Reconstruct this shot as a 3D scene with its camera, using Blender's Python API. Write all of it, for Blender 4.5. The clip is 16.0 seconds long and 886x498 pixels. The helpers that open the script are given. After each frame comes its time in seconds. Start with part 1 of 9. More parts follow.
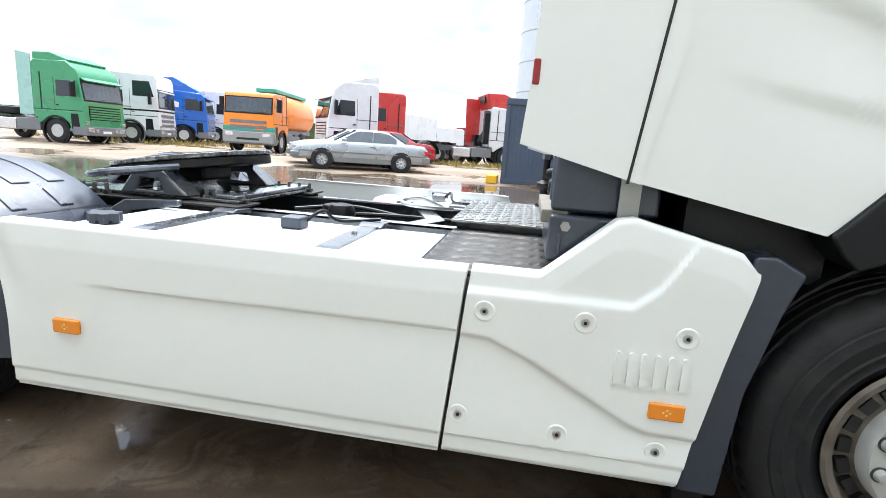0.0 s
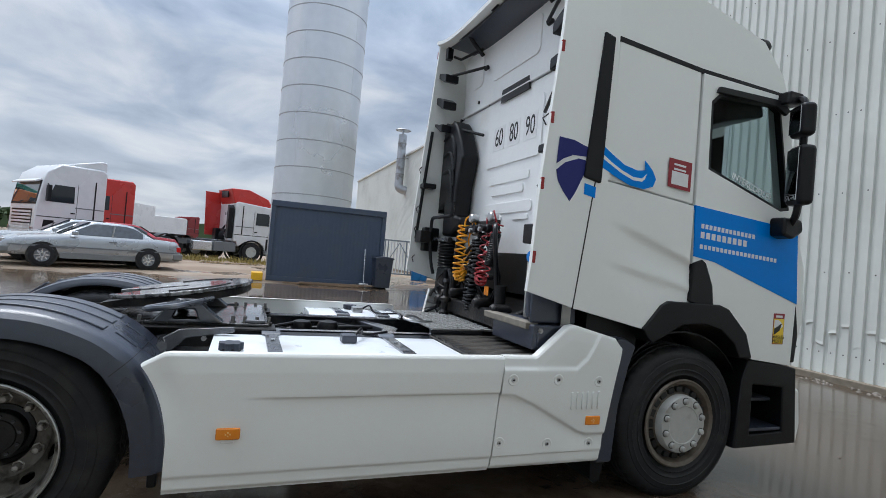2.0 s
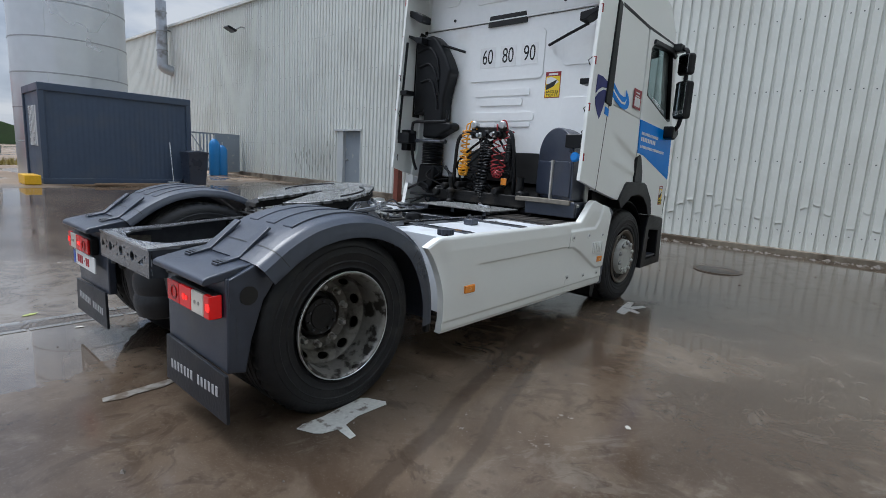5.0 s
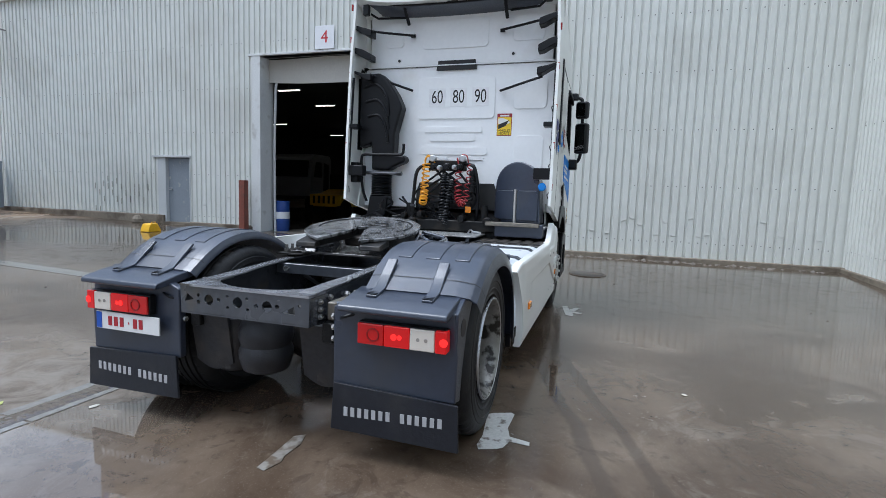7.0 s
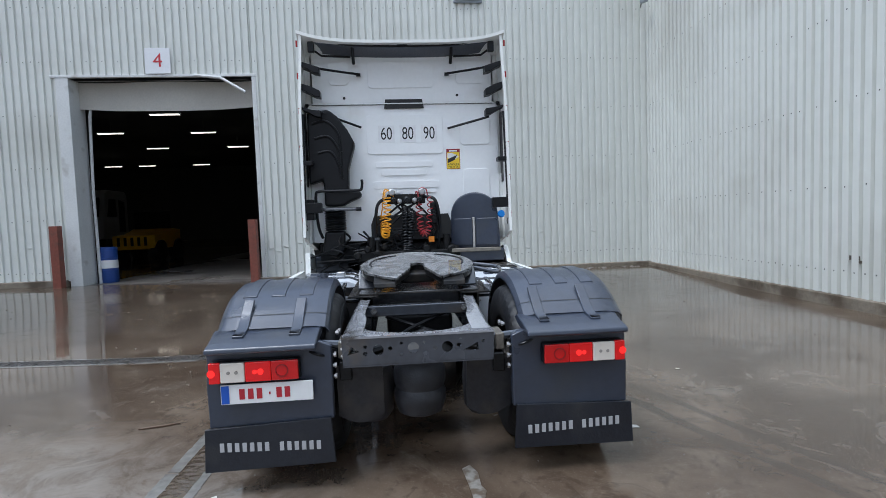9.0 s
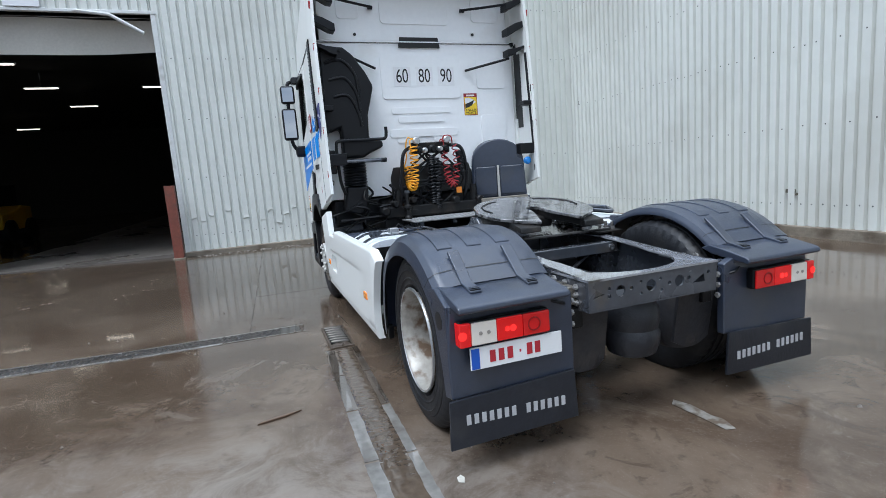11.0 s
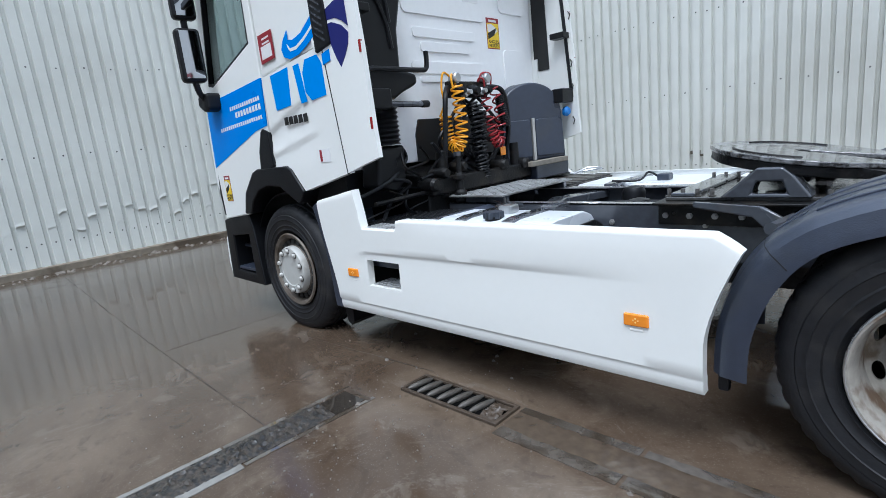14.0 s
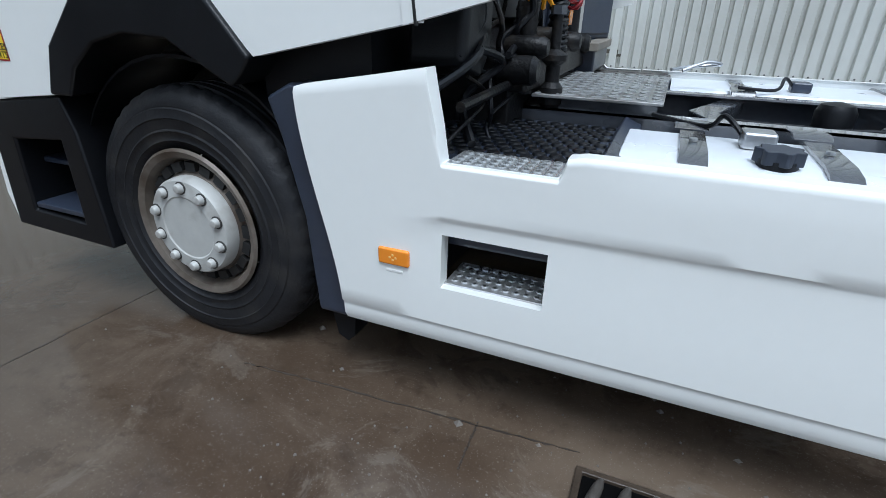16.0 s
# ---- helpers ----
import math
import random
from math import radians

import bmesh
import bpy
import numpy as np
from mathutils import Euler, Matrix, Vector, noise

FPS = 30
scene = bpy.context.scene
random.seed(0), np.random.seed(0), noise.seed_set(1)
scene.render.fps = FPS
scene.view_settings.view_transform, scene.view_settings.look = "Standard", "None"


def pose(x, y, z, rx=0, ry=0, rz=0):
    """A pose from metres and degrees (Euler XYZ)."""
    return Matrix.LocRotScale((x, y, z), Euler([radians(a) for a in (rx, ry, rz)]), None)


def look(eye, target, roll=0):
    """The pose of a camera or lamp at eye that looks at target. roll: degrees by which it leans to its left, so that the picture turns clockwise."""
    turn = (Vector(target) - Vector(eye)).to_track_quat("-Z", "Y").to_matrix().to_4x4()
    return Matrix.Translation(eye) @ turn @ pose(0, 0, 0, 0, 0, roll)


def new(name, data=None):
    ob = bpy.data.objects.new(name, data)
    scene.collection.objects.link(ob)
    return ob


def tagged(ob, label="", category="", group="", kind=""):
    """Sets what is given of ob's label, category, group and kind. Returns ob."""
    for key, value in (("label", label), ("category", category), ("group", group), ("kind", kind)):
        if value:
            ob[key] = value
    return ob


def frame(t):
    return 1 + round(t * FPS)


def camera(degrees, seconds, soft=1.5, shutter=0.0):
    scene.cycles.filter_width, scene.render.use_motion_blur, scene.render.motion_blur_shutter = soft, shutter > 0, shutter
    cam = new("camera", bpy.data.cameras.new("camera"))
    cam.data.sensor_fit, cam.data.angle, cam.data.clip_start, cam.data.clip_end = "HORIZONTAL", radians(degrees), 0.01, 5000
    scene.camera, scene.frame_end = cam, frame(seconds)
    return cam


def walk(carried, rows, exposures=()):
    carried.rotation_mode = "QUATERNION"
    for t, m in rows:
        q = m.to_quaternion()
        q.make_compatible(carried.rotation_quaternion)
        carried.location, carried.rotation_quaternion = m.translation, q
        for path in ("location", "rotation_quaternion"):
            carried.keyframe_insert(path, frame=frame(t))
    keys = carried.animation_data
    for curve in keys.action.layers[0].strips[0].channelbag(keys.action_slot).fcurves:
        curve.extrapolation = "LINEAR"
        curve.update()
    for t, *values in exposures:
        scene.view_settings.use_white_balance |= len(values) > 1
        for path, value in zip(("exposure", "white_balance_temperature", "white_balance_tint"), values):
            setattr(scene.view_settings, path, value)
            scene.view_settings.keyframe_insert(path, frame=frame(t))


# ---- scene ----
cam = camera(81.9, 16.0, soft=0.5)
PATH = [
    (0, (2.528, -2.729, 1.281), (2.222, -0.793, 0.883), 4.0),
    (0.1, (2.462, -2.794, 1.283), (2.176, -0.849, 0.913), 1.6),
    (0.5, (2.175, -3.046, 1.296), (2.154, -1.067, 1.01), 5.2),
    (1, (1.867, -3.352, 1.35), (2.113, -1.381, 1.117), 5.9),
    (1.5, (1.395, -3.557, 1.374), (1.884, -1.623, 1.237), 5.8),
    (2, (0.977, -3.774, 1.454), (1.689, -1.906, 1.485), 4.9),
    (2.4, (0.638, -3.794, 1.445), (1.481, -1.984, 1.552), 3.9),
    (2.5, (0.528, -3.784, 1.446), (1.4, -1.987, 1.554), 4.0),
    (3, (0.021, -3.806, 1.396), (1.016, -2.071, 1.383), 4.2),
    (3.5, (-0.406, -3.747, 1.419), (0.761, -2.123, 1.39), 4.3),
    (4, (-0.873, -3.606, 1.413), (0.409, -2.076, 1.296), 4.0),
    (4.2, (-1.06, -3.591, 1.391), (0.252, -2.1, 1.157), 3.9),
    (6.3, (-2.529, -2.318, 1.406), (-0.752, -1.43, 1.176), 3.2),
    (6.5, (-2.663, -2.166, 1.398), (-0.851, -1.349, 1.178), 2.8),
    (7, (-2.936, -1.778, 1.387), (-1.041, -1.174, 1.175), 1.9),
    (7.5, (-3.097, -1.302, 1.394), (-1.15, -0.903, 1.175), 1.3),
    (8, (-3.281, -0.854, 1.418), (-1.302, -0.67, 1.194), 0.7),
    (8.5, (-3.338, -0.354, 1.406), (-1.348, -0.378, 1.215), -0.3),
    (9, (-3.445, 0.15, 1.467), (-1.456, -0.028, 1.348), -2.0),
    (9.5, (-3.386, 0.622, 1.413), (-1.407, 0.367, 1.269), -3.4),
    (9.7, (-3.333, 0.828, 1.4), (-1.361, 0.548, 1.223), -3.7),
    (11.8, (-2.101, 2.489, 1.459), (-0.343, 1.552, 1.284), -5.6),
    (12, (-1.903, 2.622, 1.506), (-0.168, 1.633, 1.395), -6.1),
    (12.5, (-1.468, 2.881, 1.547), (0.213, 1.798, 1.504), -8.2),
    (13, (-0.894, 3.022, 1.443), (0.697, 1.828, 1.23), -8.6),
    (13.5, (-0.362, 3.153, 1.391), (1.101, 1.832, 1.052), -7.2),
    (14, (0.126, 3.162, 1.355), (1.499, 1.768, 0.943), -6.1),
    (14.5, (0.709, 3.119, 1.322), (1.988, 1.676, 0.792), -5.1),
    (15, (1.176, 2.956, 1.306), (2.289, 1.445, 0.617), -3.7),
    (15.5, (1.693, 2.684, 1.263), (2.648, 1.117, 0.468), -2.4),
    (16, (2.193, 2.464, 1.248), (2.891, 0.794, 0.398), 1.3),
]
EXPOSURES = [(0.0, 1.65, 6200, 8), (0.5, 1.03, 5960, 7), (1.0, 0.72, 5920, 9), (1.5, 0.65, 5950, 9), (2.0, 0.44, 6000, 9), (2.5, 0.26, 6000, 9), (3.0, 0.10, 6010, 9), (3.5, 0.40, 5960, 9), (4.0, 0.23, 5960, 9), (6.5, 0.47, 5760, 9), (7.5, 0.6, 5690, 9), (8.5, 0.56, 5680, 9), (9.5, 0.34, 5730, 9), (12.0, 0.80, 5650, 7), (12.5, 0.67, 5690, 8), (13.0, 0.66, 5690, 8), (14.0, 0.62, 5690, 8), (15.0, 0.58, 5610, 7), (16.0, 0.4, 5580, 6)]
walk(cam, [(t, look(eye, target, roll)) for t, eye, target, roll in PATH], EXPOSURES)

# ---- world, sun ----
world = bpy.data.worlds.new("overcast_sky")
scene.world = world
world.use_nodes = True


def build_sky():
    nt = world.node_tree
    nt.nodes.clear()
    out = nt.nodes.new("ShaderNodeOutputWorld")
    bg = nt.nodes.new("ShaderNodeBackground")
    sky = nt.nodes.new("ShaderNodeTexSky")
    sky.sky_type, sky.sun_disc = "NISHITA", False
    sky.sun_elevation, sky.sun_rotation = radians(63), radians(332)
    sky.air_density, sky.dust_density = 1.0, 2.0
    co = nt.nodes.new("ShaderNodeTexCoord")
    sep = nt.nodes.new("ShaderNodeSeparateXYZ")
    nt.links.new(co.outputs["Generated"], sep.inputs[0])
    # clouds on a flat layer overhead: direction divided by its height
    add = nt.nodes.new("ShaderNodeMath")
    add.operation, add.inputs[1].default_value = "ADD", 0.22
    nt.links.new(sep.outputs["Z"], add.inputs[0])
    mx = nt.nodes.new("ShaderNodeMath")
    mx.operation, mx.inputs[1].default_value = "MAXIMUM", 0.08
    nt.links.new(add.outputs[0], mx.inputs[0])
    comb = nt.nodes.new("ShaderNodeCombineXYZ")
    for k in ("X", "Y"):
        dv = nt.nodes.new("ShaderNodeMath")
        dv.operation = "DIVIDE"
        nt.links.new(sep.outputs[k], dv.inputs[0])
        nt.links.new(mx.outputs[0], dv.inputs[1])
        nt.links.new(dv.outputs[0], comb.inputs[k])
    n1 = nt.nodes.new("ShaderNodeTexNoise")
    n1.inputs["Scale"].default_value, n1.inputs["Detail"].default_value = 1.5, 8
    n1.inputs["Roughness"].default_value, n1.inputs["Distortion"].default_value = 0.52, 0.35
    nt.links.new(comb.outputs[0], n1.inputs["Vector"])
    ramp = nt.nodes.new("ShaderNodeValToRGB")
    e = ramp.color_ramp.elements
    e[0].position, e[0].color = 0.36, (0.34, 0.41, 0.52, 1)
    e[1].position, e[1].color = 0.62, (1.0, 1.0, 1.0, 1)
    m = e.new(0.47)
    m.color = (0.56, 0.63, 0.74, 1)
    nt.links.new(n1.outputs["Fac"], ramp.inputs[0])
    # thicker, brighter cloud towards the horizon
    hz = nt.nodes.new("ShaderNodeMapRange")
    hz.inputs["From Min"].default_value, hz.inputs["From Max"].default_value = 0.0, 0.35
    hz.inputs["To Min"].default_value, hz.inputs["To Max"].default_value = 0.45, 0.0
    nt.links.new(sep.outputs["Z"], hz.inputs["Value"])
    mh = nt.nodes.new("ShaderNodeMix")
    mh.data_type = "RGBA"
    nt.links.new(hz.outputs[0], mh.inputs["Factor"])
    nt.links.new(ramp.outputs["Color"], mh.inputs["A"])
    mh.inputs["B"].default_value = (0.93, 0.94, 0.96, 1)
    sc = nt.nodes.new("ShaderNodeMix")
    sc.data_type, sc.blend_type = "RGBA", "MULTIPLY"
    sc.inputs["Factor"].default_value = 1
    nt.links.new(mh.outputs["Result"], sc.inputs["A"])
    zen = nt.nodes.new("ShaderNodeMapRange")
    zen.inputs["From Min"].default_value, zen.inputs["From Max"].default_value = 0.3, 1.0
    zen.inputs["To Min"].default_value, zen.inputs["To Max"].default_value = 6.5, 22.0
    nt.links.new(sep.outputs["Z"], zen.inputs["Value"])
    nt.links.new(zen.outputs[0], sc.inputs["B"])
    mix = nt.nodes.new("ShaderNodeMix")
    mix.data_type = "RGBA"
    mix.inputs["Factor"].default_value = 0.9
    nt.links.new(sky.outputs["Color"], mix.inputs["A"])
    nt.links.new(sc.outputs["Result"], mix.inputs["B"])
    nt.links.new(mix.outputs["Result"], bg.inputs["Color"])
    bg.inputs["Strength"].default_value = 0.085
    nt.links.new(bg.outputs[0], out.inputs[0])


build_sky()
sun = new("sun", bpy.data.lights.new("sun", "SUN"))
sun.data.energy, sun.data.angle, sun.data.color = 2.0, radians(30), (1.0, 0.97, 0.93)
sun.matrix_world = look((-12, 23, 52), (0, 0, 0))

# ---- materials ----
MATS = {}


def mat(name, color, rough=0.5, metal=0.0, var=0.08, scale=6.0, bump=0.0, bscale=60.0, rvar=0.1, coat=0.0,
        stain=None, stain_scale=1.5, stain_lo=0.55, stain_hi=0.7, emit=0.0, spec=0.5, pieces=0.0):
    """A surface with grain at two scales, an optional stain colour, and a fine relief."""
    if name in MATS:
        return MATS[name]
    m = bpy.data.materials.new(name)
    MATS[name] = m
    m.use_nodes = True
    nt = m.node_tree
    b = nt.nodes["Principled BSDF"]
    b.inputs["Metallic"].default_value = metal
    b.inputs["Coat Weight"].default_value = coat
    b.inputs["Specular IOR Level"].default_value = spec
    co = nt.nodes.new("ShaderNodeTexCoord")
    big = nt.nodes.new("ShaderNodeTexNoise")
    big.inputs["Scale"].default_value, big.inputs["Detail"].default_value = scale * 0.3, 5
    fine = nt.nodes.new("ShaderNodeTexNoise")
    fine.inputs["Scale"].default_value, fine.inputs["Detail"].default_value = scale * 4, 4
    nt.links.new(co.outputs["Object"], big.inputs["Vector"])
    nt.links.new(co.outputs["Object"], fine.inputs["Vector"])
    sm = nt.nodes.new("ShaderNodeMath")
    sm.operation = "ADD"
    nt.links.new(big.outputs["Fac"], sm.inputs[0])
    nt.links.new(fine.outputs["Fac"], sm.inputs[1])
    ramp = nt.nodes.new("ShaderNodeMapRange")
    ramp.inputs["From Min"].default_value, ramp.inputs["From Max"].default_value = 0.6, 1.4
    ramp.inputs["To Min"].default_value, ramp.inputs["To Max"].default_value = 1 - var, 1 + var
    nt.links.new(sm.outputs[0], ramp.inputs["Value"])
    mul = nt.nodes.new("ShaderNodeMix")
    mul.data_type, mul.blend_type = "RGBA", "MULTIPLY"
    mul.inputs["Factor"].default_value = 1
    mul.inputs["A"].default_value = (*color, 1)
    nt.links.new(ramp.outputs[0], mul.inputs["B"])
    last = mul.outputs["Result"]
    if stain:
        sn = nt.nodes.new("ShaderNodeTexNoise")
        sn.inputs["Scale"].default_value, sn.inputs["Detail"].default_value = stain_scale, 7
        nt.links.new(co.outputs["Object"], sn.inputs["Vector"])
        sr = nt.nodes.new("ShaderNodeMapRange")
        sr.inputs["From Min"].default_value, sr.inputs["From Max"].default_value = stain_lo, stain_hi
        nt.links.new(sn.outputs["Fac"], sr.inputs["Value"])
        sx = nt.nodes.new("ShaderNodeMix")
        sx.data_type = "RGBA"
        nt.links.new(sr.outputs[0], sx.inputs["Factor"])
        nt.links.new(last, sx.inputs["A"])
        sx.inputs["B"].default_value = (*stain, 1)
        last = sx.outputs["Result"]
    if pieces:
        oi = nt.nodes.new("ShaderNodeObjectInfo")
        pr = nt.nodes.new("ShaderNodeMapRange")
        pr.inputs["To Min"].default_value, pr.inputs["To Max"].default_value = 1 - pieces, 1 + pieces
        nt.links.new(oi.outputs["Random"], pr.inputs["Value"])
        px = nt.nodes.new("ShaderNodeMix")
        px.data_type, px.blend_type = "RGBA", "MULTIPLY"
        px.inputs["Factor"].default_value = 1
        nt.links.new(last, px.inputs["A"])
        nt.links.new(pr.outputs[0], px.inputs["B"])
        last = px.outputs["Result"]
    nt.links.new(last, b.inputs["Base Color"])
    rr = nt.nodes.new("ShaderNodeMapRange")
    rr.inputs["From Min"].default_value, rr.inputs["From Max"].default_value = 0.35, 0.65
    rr.inputs["To Min"].default_value = max(0.02, rough - rvar)
    rr.inputs["To Max"].default_value = min(1.0, rough + rvar)
    nt.links.new(big.outputs["Fac"], rr.inputs["Value"])
    nt.links.new(rr.outputs[0], b.inputs["Roughness"])
    if bump:
        bn = nt.nodes.new("ShaderNodeTexNoise")
        bn.inputs["Scale"].default_value, bn.inputs["Detail"].default_value = bscale, 4
        nt.links.new(co.outputs["Object"], bn.inputs["Vector"])
        bp = nt.nodes.new("ShaderNodeBump")
        bp.inputs["Strength"].default_value, bp.inputs["Distance"].default_value = bump, 0.01
        nt.links.new(bn.outputs["Fac"], bp.inputs["Height"])
        nt.links.new(bp.outputs[0], b.inputs["Normal"])
    if emit:
        b.inputs["Emission Color"].default_value = (*color, 1)
        b.inputs["Emission Strength"].default_value = emit
    return m


def glass_mat(name, tint=(0.9, 0.95, 0.95), rough=0.0):
    if name in MATS:
        return MATS[name]
    m = bpy.data.materials.new(name)
    MATS[name] = m
    m.use_nodes = True
    b = m.node_tree.nodes["Principled BSDF"]
    b.inputs["Base Color"].default_value = (*tint, 1)
    b.inputs["Transmission Weight"].default_value = 1.0
    b.inputs["Roughness"].default_value = rough
    b.inputs["IOR"].default_value = 1.1
    return m


WHITE = mat("white_paint", (0.82, 0.83, 0.80), 0.32, var=0.012, rvar=0.04, coat=0.3)
WHITE_BACK = mat("white_back_paint", (0.87, 0.88, 0.88), 0.38, var=0.03, stain=(0.74, 0.73, 0.69), stain_scale=2.2, stain_lo=0.6, stain_hi=0.85)
GREY_PLASTIC = mat("grey_plastic", (0.026, 0.034, 0.055), 0.36, spec=0.7, var=0.2, coat=0.25, bump=0.15, bscale=220, stain=(0.040, 0.044, 0.052), stain_scale=2.5, stain_lo=0.56, stain_hi=0.8)
BLACK_PLASTIC = mat("black_plastic", (0.0055, 0.006, 0.0075), 0.4, spec=0.3, var=0.2, bump=0.08, bscale=200)
FRAME_GREY = mat("frame_grey_paint", (0.050, 0.055, 0.066), 0.25, var=0.25, bump=0.12, bscale=80, coat=1.0, stain=(0.075, 0.064, 0.052), stain_scale=4, stain_lo=0.58, stain_hi=0.75)
DARK_GREASE = mat("dark_grease", (0.0065, 0.0065, 0.0068), 0.4, spec=0.28, var=0.4, bump=0.4, bscale=60, stain=(0.03, 0.025, 0.02), stain_scale=7, stain_lo=0.52, stain_hi=0.7)
ROAD_DIRT = mat("rubber_with_road_dirt", (0.026, 0.026, 0.029), 0.42, spec=0.4, var=0.4, scale=9, bump=0.3, bscale=50, stain=(0.052, 0.046, 0.042), stain_scale=6, stain_lo=0.48, stain_hi=0.7)
RUBBER = mat("tyre_rubber", (0.0105, 0.011, 0.013), 0.58, spec=0.38, var=0.3, scale=9, bump=0.2, bscale=70, stain=(0.030, 0.028, 0.026), stain_scale=6, stain_lo=0.5, stain_hi=0.75)
HUB = mat("hub_paint", (0.47, 0.47, 0.445), 0.45, metal=0.1, var=0.1, stain=(0.25, 0.22, 0.19), stain_scale=8, stain_lo=0.55, stain_hi=0.8)
STEEL = mat("bright_steel", (0.55, 0.56, 0.57), 0.32, metal=0.9, var=0.12, bump=0.05)
ALU = mat("tread_aluminium", (0.66, 0.67, 0.67), 0.3, metal=0.75, var=0.15, bump=0.1, stain=(0.34, 0.32, 0.29), stain_scale=6, stain_lo=0.5, stain_hi=0.75)
TANK = mat("tank_white", (0.72, 0.75, 0.79), 0.33, metal=0.1, var=0.04, stain=(0.5, 0.48, 0.45), stain_scale=3, stain_lo=0.6, stain_hi=0.85)
GREASE_TOP = mat("greasy_plate", (0.21, 0.21, 0.213), 0.22, spec=0.8, metal=0.25, coat=0.8, var=0.35, scale=14, bump=0.7, bscale=75, stain=(0.02, 0.019, 0.018), stain_scale=16, stain_lo=0.46, stain_hi=0.58)
ORANGE_LENS = mat("orange_lens", (0.85, 0.27, 0.02), 0.2, var=0.08, coat=0.5)
RED_LENS = mat("red_lens", (0.58, 0.008, 0.008), 0.18, var=0.1, coat=0.2)
LIT_LENS = mat("lit_red_lens", (0.5, 0.006, 0.006), 0.16, var=0.05, emit=0.26, coat=0.2)
LIT_SPOT = mat("lit_red_bulb", (1.0, 0.02, 0.015), 0.3, var=0.0, emit=0.65)
CLEAR_LENS = mat("clear_lens", (0.72, 0.66, 0.58), 0.2, var=0.05, coat=0.5)
PLATE_WHITE = mat("plate_white", (0.78, 0.78, 0.77), 0.4, var=0.03)
PLATE_BLUE = mat("plate_blue", (0.02, 0.09, 0.45), 0.4, var=0.05)
INK_RED = mat("ink_red", (0.4, 0.02, 0.03), 0.5, var=0.05)
# black for print and small parts, and for shade painted into openings
INK_SHADE_BLACK = mat("ink_shade_black", (0.012, 0.012, 0.012), 0.5, var=0.05)
INK_GREY = mat("flap_print", (0.42, 0.42, 0.43), 0.5, var=0.1)
INK_WHITE = mat("ink_white", (0.75, 0.75, 0.75), 0.5, var=0.05)
BLUE = mat("blue_film", (0.0, 0.215, 0.74), 0.35, var=0.04, spec=0.2)
NAVY = mat("navy_film", (0.02, 0.024, 0.15), 0.35, var=0.06, spec=0.25)
# frame tops: reflected sky put into a paler base colour, under grimy stains
SHEEN_FRAME = mat("frame_top_sheen", (0.40, 0.41, 0.44), 0.16, spec=0.9, metal=0.4, coat=1.0, var=0.25, bump=0.1, bscale=60, stain=(0.10, 0.095, 0.09), stain_scale=6, stain_lo=0.54, stain_hi=0.68)
RED_STICK = mat("red_sticker", (0.27, 0.018, 0.028), 0.4, var=0.05)
YELLOW_STICK = mat("yellow_sticker", (0.85, 0.6, 0.03), 0.4, var=0.05)
YELLOW_HOSE = mat("yellow_hose", (0.8, 0.36, 0.01), 0.35, var=0.1)
RED_HOSE = mat("red_hose", (0.32, 0.025, 0.03), 0.35, var=0.1)
GLASS = glass_mat("side_glass", (0.62, 0.70, 0.70))
MIRROR = mat("mirror_glass", (0.5, 0.52, 0.55), 0.02, metal=1.0, var=0.01, rvar=0.0)

# ---- mesh helpers ----


def finish(bm, name, material, bevel=0.0, smooth=True, segs=2):
    bmesh.ops.recalc_face_normals(bm, faces=bm.faces)
    me = bpy.data.meshes.new(name)
    bm.to_mesh(me)
    bm.free()
    me.materials.append(material)
    if smooth:
        for p in me.polygons:
            p.use_smooth = True
        me.set_sharp_from_angle(angle=radians(35))
    return me


def part(name, bm, material, parent=None, label="", bevel=0.0, smooth=True, segs=2):
    """Links a bmesh as one mesh object under a thing or under a part."""
    me = finish(bm, name, material, smooth=smooth)
    ob = new(name, me)
    if parent is not None:
        ob.parent = parent
    if bevel:
        md = ob.modifiers.new("bevel", "BEVEL")
        md.width, md.segments, md.limit_method, md.angle_limit = bevel, segs, "ANGLE", radians(40)
        md.harden_normals = True
    if label:
        ob["label"] = label
    return ob


def piece(name, mesh, parent, m, label=""):
    """One more object on a shared mesh, placed by m under its parent."""
    ob = new(name, mesh)
    ob.parent = parent
    ob.matrix_basis = m
    if label:
        ob["label"] = label
    return ob


def thing(name, label, category, group="", m=None, kind=""):
    ob = new(name)
    ob.empty_display_size = 0.2
    if m is not None:
        ob.matrix_basis = m
    return tagged(ob, label, category, group, kind)


def box(bm, x0, x1, y0, y1, z0, z1, m=None):
    vs = [bm.verts.new((x, y, z)) for x in (x0, x1) for y in (y0, y1) for z in (z0, z1)]
    if m is not None:
        for v in vs:
            v.co = m @ v.co
    for f in ((0, 1, 3, 2), (4, 6, 7, 5), (0, 4, 5, 1), (2, 3, 7, 6), (0, 2, 6, 4), (1, 5, 7, 3)):
        bm.faces.new([vs[i] for i in f])
    return bm


def B(*a, m=None):
    return box(bmesh.new(), *a, m=m)


def put(axis, a, u, v):
    """A point at a along the axis, with the two other coordinates u, v in xyz order."""
    return {"x": (a, u, v), "y": (u, a, v), "z": (u, v, a)}[axis]


